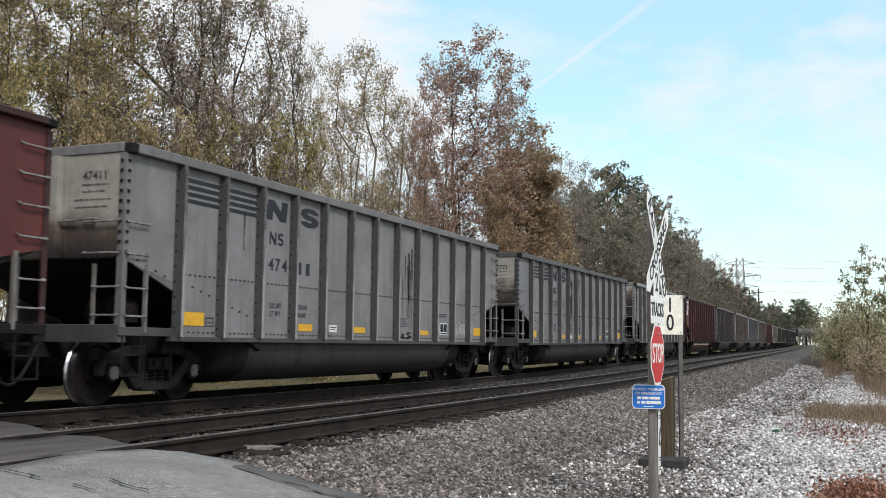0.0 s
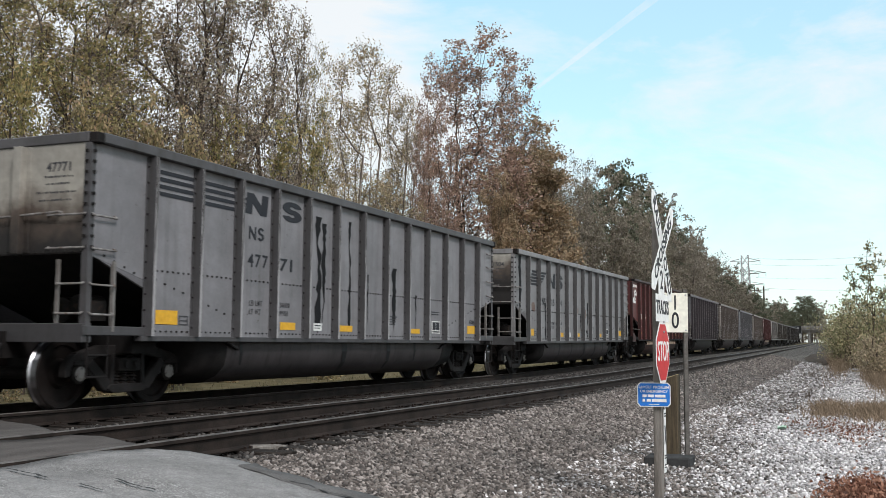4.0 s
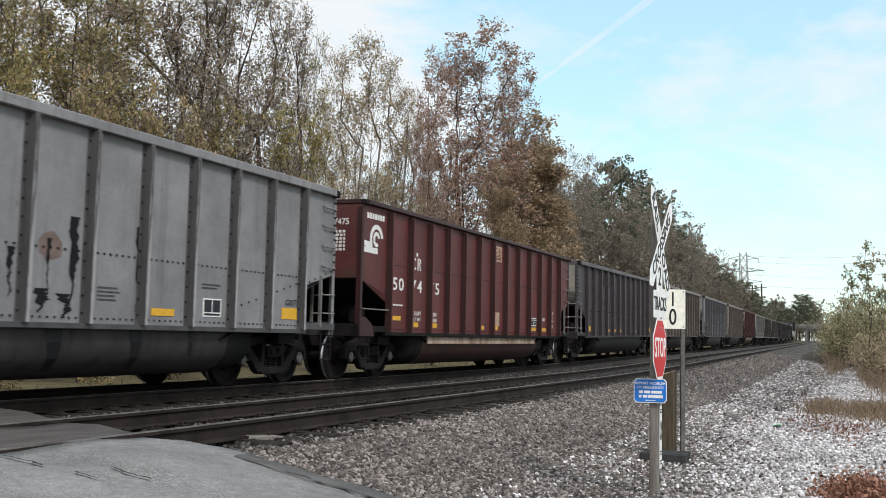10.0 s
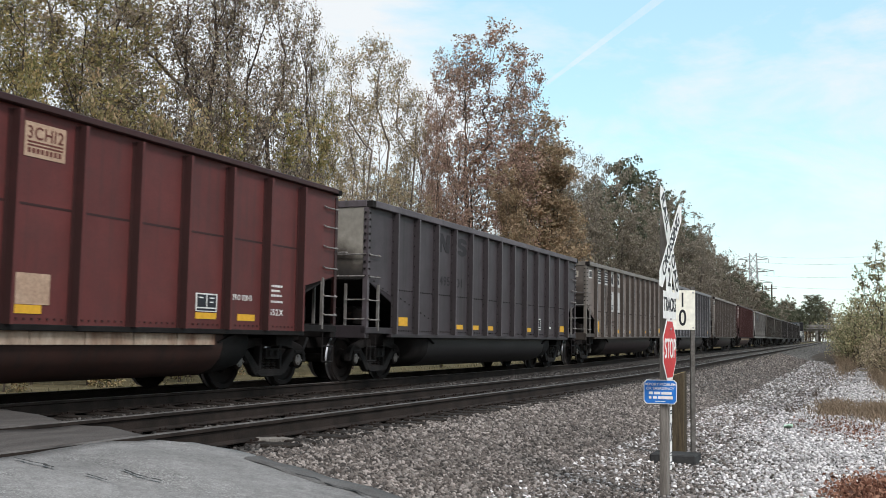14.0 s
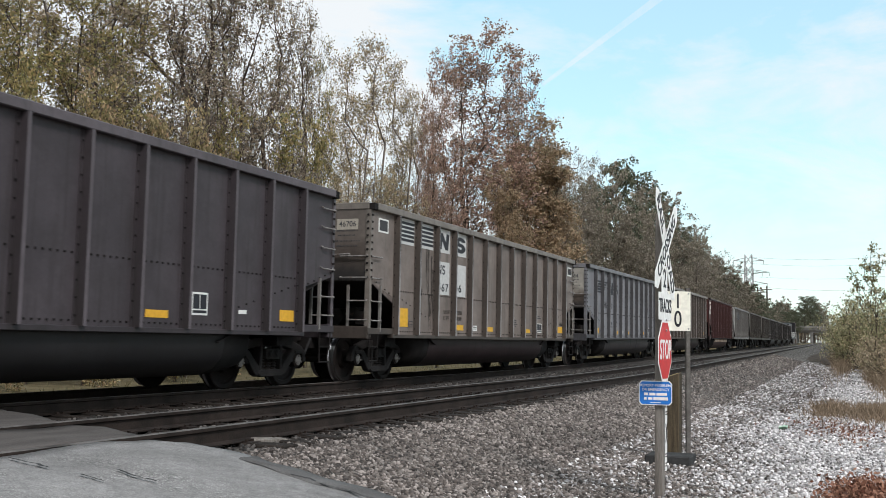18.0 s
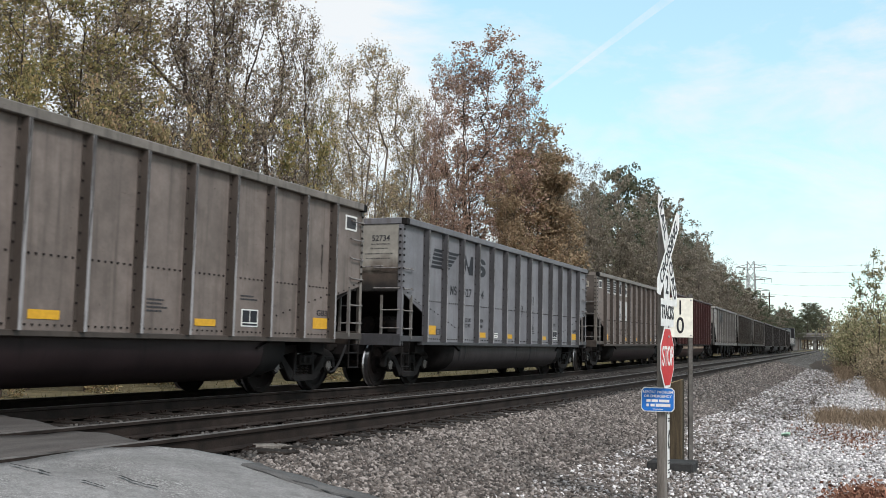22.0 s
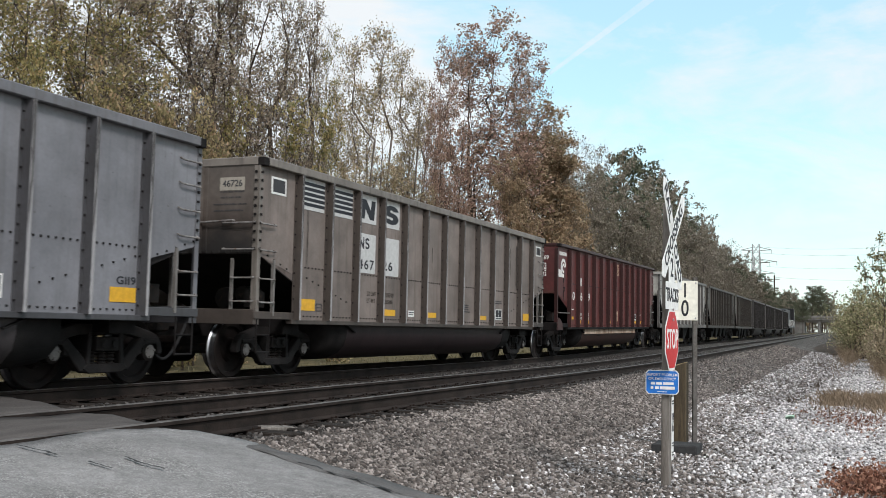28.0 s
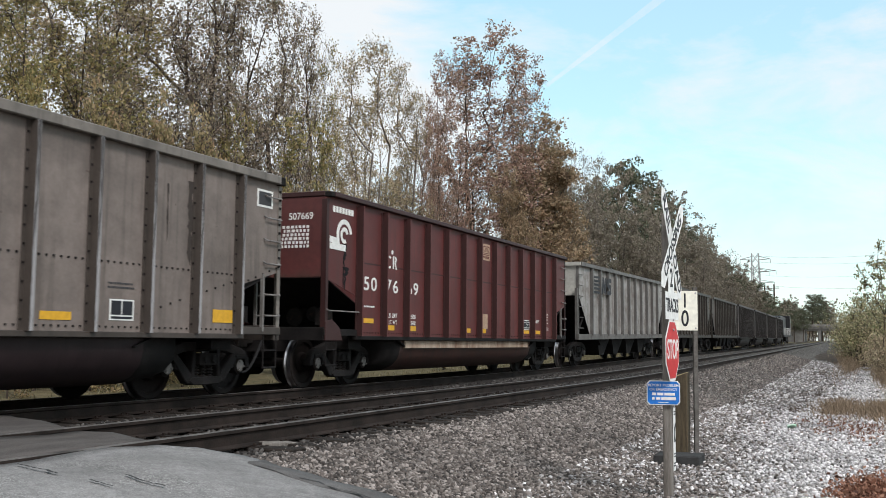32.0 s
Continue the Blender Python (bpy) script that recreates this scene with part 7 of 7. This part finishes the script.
def build_verge():
    """Shrubs, straw and fallen leaves on the side of the service way."""
    a = shrub("roadside_shrub", 5, 2.7, 2.5, 2500, 0.055, L_SHRUB, "leafy green-brown roadside shrub")
    b = shrub("roadside_shrub", 6, 2.1, 2.7, 2500, 0.055, L_SHRUB, "low green-brown roadside shrub")
    d = shrub("roadside_shrub", 8, 1.9, 2.4, 1900, 0.055, L_DRY, "dry tan-brown roadside shrub")
    c = tree("sapling", 7, 4.9, 1.2, 0.25, 9, 60, 1500, 0.060, L_SHRUB, BARK, "tall sparse sapling among shrubs", 0.04, 2, 0.20, 0.1)
    rnd = random.Random(3)
    spots = [(52, -0.35, 1.18, c), (47, -1.5, 1.0, c), (60, 0.35, 1.15, a), (66, 0.0, 1.25, b), (74, 0.2, 1.3, a), (82, 0.35, 1.35, b), (90, 0.5, 1.5, a), (100, 0.15, 1.5, b), (112, 0.6, 1.6, a), (126, 0.3, 1.6, b), (142, 0.0, 1.6, a), (160, -0.4, 1.7, b), (54, -0.6, 1.0, d), (48, -0.8, 0.9, d), (43, -1.1, 0.95, d), (57, -1.4, 1.3, b), (66, -0.9, 1.5, a), (76, -0.8, 1.6, b), (88, -0.8, 1.6, a), (46, -2.4, 1.1, a), (38, -2.2, 1.0, d), (34, -2.9, 1.0, d), (62, -2.4, 1.3, c), (70, -2.4, 1.4, a), (180, -0.8, 1.7, a), (205, -1.2, 1.7, b), (235, -2.0, 1.8, a), (30, -3.6, 0.9, d), (61, 0.1, 1.0, d), (70, -0.4, 1.1, d), (71, 0.2, 0.95, c)]
    for x, dy, s, p in spots:
        tagged(plant(p, x, dy, s, rnd.uniform(0, 360)), group="shrubs beside the service way")
    for p in (a, b, c, d):
        for o in (*p.children, p):
            bpy.data.objects.remove(o)
    rng = np.random.default_rng(8)
    pts, hs = [], []
    for cx, cy, rx, ry, n, h in ((25.5, 0.85, 3.0, 0.45, 1800, 0.20), (24.5, -0.2, 2.6, 0.6, 2800, 0.26), (34, -1.6, 5, 0.8, 5000, 0.42), (46, -0.6, 9, 0.5, 3500, 0.5), (70, 1.0, 16, 0.4, 5000, 0.7), (21, -2.2, 2.5, 0.9, 3000, 0.5)):
        for i in range(n):
            x, y = cx + rng.normal() * rx * 0.55, cy + rng.normal() * ry * 0.55
            pts.append((x, y + bend(x), ground_z(x, y + bend(x)) - 0.02))
            hs.append(h * rng.uniform(0.35, 1.1))
    g = new("dry_grass", grass_mesh(np.array(pts), np.array(hs), 0.010, rng, STRAW))
    tagged(g, "tan dry grass beside the service way", "grass", kind="stuff")
    pts, hs = [], []
    for i in range(14000):
        x, dy = rng.uniform(2, 90), 13.6 + abs(rng.normal()) * 2.0
        pts.append((x, dy + bend(x), ground_z(x, dy + bend(x)) - 0.02))
        hs.append(rng.uniform(0.05, 0.22))
    g = new("verge_grass", grass_mesh(np.array(pts), np.array(hs), 0.014, rng, scattered("verge_grass_blades", [(0.09, 0.085, 0.045), (0.17, 0.15, 0.085), (0.26, 0.23, 0.14)], 0.8, 0.2, 0.3)))
    tagged(g, "pale green-tan grass beyond the far track", "grass", kind="stuff")
    pts = []
    for cx, cy, rx, ry, n in ((11.15, 0.06, 0.75, 0.30, 2600), (20.3, 0.7, 1.6, 0.6, 330), (19, 0.2, 1.5, 0.5, 260), (11.0, -0.9, 1.6, 0.5, 500)):
        for i in range(n):
            x, y = cx + rng.normal() * rx * 0.6, cy + rng.normal() * ry * 0.6
            pts.append((x, y, ground_z(x, y) + abs(rng.normal()) * (0.07 if x < 14 else 0.03) + 0.02))
    g = new("fallen_leaves", raw_mesh("fallen_leaves", leaf_quads(np.array(pts), 0.026, rng, 0.0), 4, LITTER))
    tagged(g, "red-brown fallen leaves on the gravel", "leaves", kind="stuff")


def build_soil():
    """A low bank of dark bare earth at the edge of the service way."""
    rng = np.random.default_rng(4)
    bm = bmesh.new()
    rows = []
    for i in range(30):
        x = 66 + 2.4 * i
        lo, hi = 1.2, 1.6 + 2.7 * math.sin(math.pi * min(1, (i + 0.6) / 14) * 0.5) * (1 - 0.5 * i / 29)
        rows.append([bm.verts.new((x, lo + (hi - lo) * j / 6 + bend(x) + 0.12 * rng.normal(), ground_z(x, lo + (hi - lo) * j / 6 + bend(x)) + (0.02 if j < 6 else -0.03) + 0.16 * math.sin(math.pi * j / 6) + 0.03 * rng.normal())) for j in range(7)])
    for a, b in zip(rows, rows[1:]):
        for j in range(6):
            bm.faces.new((a[j], b[j], b[j + 1], a[j + 1]))
    soil = worn("dark_bare_earth", (0.085, 0.066, 0.052), (0.045, 0.037, 0.031), 1.2, 14.0, 0.95, bump=0.6, dist=0.05)
    tagged(smooth(new("soil_bank", mesh_of("soil_bank", bm, soil))), "dark bare earth along the service way", "soil", kind="structure")


def build_scraps():
    """Weed stalks on the service way, a scrap of plastic, a splintered timber end by the paving."""
    w = shrub("dry_weed", 15, 0.75, 0.30, 130, 0.022, STRAW, "dry brown weed stalk in the gravel")
    rnd = random.Random(6)
    for x, y, k in ((30.6, 1.5, 0.38), (46.0, 2.0, 0.45), (24.0, 1.75, 0.3)):
        tagged(plant(w, x, y, k, rnd.uniform(0, 360)), group="weeds on the service way")
    for o in (*w.children, w):
        bpy.data.objects.remove(o)
    x, y = 19.4, 1.45
    bm = bmesh.new()
    rows = [[bm.verts.new((x + 0.09 * i, y + 0.07 * j, ground_z(x, y) + 0.05 + 0.03 * math.sin(i * 2.1 + j))) for j in range(-1, 2)] for i in range(-2, 3)]
    for a, b in zip(rows, rows[1:]):
        for j in range(2):
            bm.faces.new((a[j], b[j], b[j + 1], a[j + 1]))
    g = bmesh.ops.extrude_face_region(bm, geom=bm.faces[:])
    bmesh.ops.translate(bm, verts=[v for v in g["geom"] if isinstance(v, bmesh.types.BMVert)], vec=(0, 0, 0.006))
    tagged(new("plastic_scrap", mesh_of("plastic_scrap", bm, plain("pale_green_plastic", (0.42, 0.62, 0.48), 0.4))), "crumpled pale green plastic scrap on the gravel", "litter")
    bm = bmesh.new()
    slab_in(bm, [(-0.34, -0.02), (-0.12, -0.045), (0.30, -0.03), (0.36, 0.01), (0.22, 0.03), (-0.20, 0.035)], -0.07, 0.07)
    t = tagged(new("timber_scrap", mesh_of("timber_scrap", bm, TIMBER, 0.008)), "pale splintered timber beside the paving", "timber")
    t.matrix_basis = pose(9.03, 5.68, -0.2, 4, 3, -14)


build_forest()
build_verge()
build_soil()
build_scraps()


# ---- loose stones ----
def stones(name, spots, sizes, mat, label, seed):
    """Angular stones, each a small closed lump."""
    rng = np.random.default_rng(seed)
    t = (1 + 5 ** 0.5) / 2
    v = np.array([(-1, t, 0), (1, t, 0), (-1, -t, 0), (1, -t, 0), (0, -1, t), (0, 1, t), (0, -1, -t), (0, 1, -t), (t, 0, -1), (t, 0, 1), (-t, 0, -1), (-t, 0, 1)]) / 1.9
    f = np.array([(0, 11, 5), (0, 5, 1), (0, 1, 7), (0, 7, 10), (0, 10, 11), (1, 5, 9), (5, 11, 4), (11, 10, 2), (10, 7, 6), (7, 1, 8), (3, 9, 4), (3, 4, 2), (3, 2, 6), (3, 6, 8), (3, 8, 9), (4, 9, 5), (2, 4, 11), (6, 2, 10), (8, 6, 7), (9, 8, 1)])
    n = len(spots)
    shapes = np.stack([v * rng.uniform(0.62, 1.25, (12, 1)) * rng.uniform(0.6, 1.2, (1, 3)) for _ in range(40)])
    pick = shapes[rng.integers(0, 40, n)]
    q = rng.normal(size=(n, 4))
    q /= np.linalg.norm(q, axis=1)[:, None]
    w, x, y, z = q.T
    R = np.stack([np.stack([1 - 2 * (y * y + z * z), 2 * (x * y - z * w), 2 * (x * z + y * w)], 1), np.stack([2 * (x * y + z * w), 1 - 2 * (x * x + z * z), 2 * (y * z - x * w)], 1), np.stack([2 * (x * z - y * w), 2 * (y * z + x * w), 1 - 2 * (x * x + y * y)], 1)], 1)
    P = np.einsum("nij,nkj->nki", R, pick) * np.asarray(sizes)[:, None, None] + np.asarray(spots)[:, None, :]
    me = bpy.data.meshes.new(name)
    me.vertices.add(n * 12)
    me.vertices.foreach_set("co", P.astype(np.float32).ravel())
    idx = (f[None] + (np.arange(n) * 12)[:, None, None]).astype(np.int32).ravel()
    me.loops.add(len(idx))
    me.loops.foreach_set("vertex_index", idx)
    me.polygons.add(n * 20)
    me.polygons.foreach_set("loop_start", np.arange(0, n * 60, 3, dtype=np.int32))
    me.update(calc_edges=True)
    me.materials.append(mat)
    tagged(new(name, me), label, "gravel", kind="stuff")


def build_stones():
    rng = np.random.default_rng(2)
    grey, gs, pale, ps, dark, ds_ = [], [], [], [], [], []

    def strew(n, x0, x1, d0, d1, size, grow):
        xs = x0 * (x1 / x0) ** rng.uniform(0, 1, n)
        ds = rng.uniform(d0, d1, n)
        for x, d in zip(xs, ds):
            if x < road_edge(d) + 0.02 + abs(rng.normal()) * 0.05:
                continue
            y = d + bend(x)
            s = size * rng.uniform(0.55, 1.35) * (1 + grow * (x - x0))
            z = ground_z(x, y) + s * 0.15
            edge = lerp_table(x, [9, 13.6, 19, 27, 31, 60], [1.15, 1.65, 2.15, 1.7, 1.2, 1.0]) + 0.5 * noise.noise(Vector((x * 0.45, d * 0.6, 5.0)))
            if (d < edge - rng.normal() * 0.35 and x > 9.0 and rng.uniform() > 0.15) or (d < 3.4 and rng.uniform() < min(0.5, 0.07 + 0.018 * (x - 7))):
                pale.append((x, y, z)), ps.append(s)
            elif d > 5.42 + 0.1 * rng.normal():
                dark.append((x, y, z)), ds_.append(s)
            else:
                grey.append((x, y, z)), gs.append(s)
    strew(42000, 7.0, 26, 2.6, 5.35, 0.0225, 0.03)
    strew(34000, 7.0, 26, -1.2, 2.6, 0.0185, 0.03)
    strew(20000, 26, 75, -1.0, 5.6, 0.029, 0.010)
    strew(7500, 8.3, 50, 5.25, 7.9, 0.026, 0.0)
    strew(5000, 8.3, 40, 7.9, 9.2, 0.030, 0.0)
    stones("ballast_stones", grey, gs, STONE, "angular grey and tan ballast stones", 5)
    stones("sooty_ballast", dark, ds_, STONE_DARK, "coal-dusted ballast stones between the rails", 7)
    stones("pale_gravel", pale, ps, STONE_PALE, "lighter-coloured crushed stone on the service way", 6)


build_stones()


# ---- what moves ----
# seconds and metres that the train has run since 0 s
RUN = [(0.0, 0.0), (1.0, 4.43), (2.0, 8.82), (3.0, 13.14), (3.5, 15.27), (5.5, 23.78), (6.5, 28.02), (7.5, 32.2), (8.5, 36.29), (9.5, 40.39), (10.5, 44.53), (11.5, 48.66), (12.5, 52.76), (13.5, 56.8), (14.5, 60.82), (16.5, 68.84), (17.5, 72.83), (18.5, 76.75), (19.5, 80.58), (20.5, 84.35), (21.5, 88.15), (22.5, 91.96), (23.5, 95.73), (24.5, 99.39), (25.5, 102.98), (27.5, 110.13), (28.5, 113.68), (29.5, 117.22), (30.5, 120.76), (31.5, 124.31), (32.0, 126.08)]


def motions():
    ts, ss = [t for t, _ in RUN], [s for _, s in RUN]
    for front, (car, sets) in TRAIN:
        rows = []
        half = 10.2 if car.name.startswith("diesel") else HL
        for t, s in RUN:
            x = front + half - s
            rows.append((t, pose(*along(x, Y_FAR), 0, -slope(x), heading(x))))
        walk(car, rows)
        # wheels roll on the rails
        if sets is None or front > 200:
            continue
        first = max(0.0, float(np.interp(front - 60, ss, ts)))
        last = min(32.0, float(np.interp(front + 26, ss, ts)))
        for w in sets:
            at = w.matrix_basis.translation.copy()
            keys, t = [0.0], first
            while t < last:
                if t > 0:
                    keys.append(round(t * FPS) / FPS)
                t += 0.1334
            keys.append(32.0)
            turned, prev, rows = 0.0, 0.0, []
            for t in keys:
                step = (float(np.interp(t, ts, ss)) - float(np.interp(prev, ts, ss))) / WHEEL_R
                turned += step if step < 1.5 else 0.0
                rows.append((t, Matrix.Translation(at) @ Matrix.Rotation(-turned, 4, "Y")))
                prev = t
            walk(w, rows)


motions()
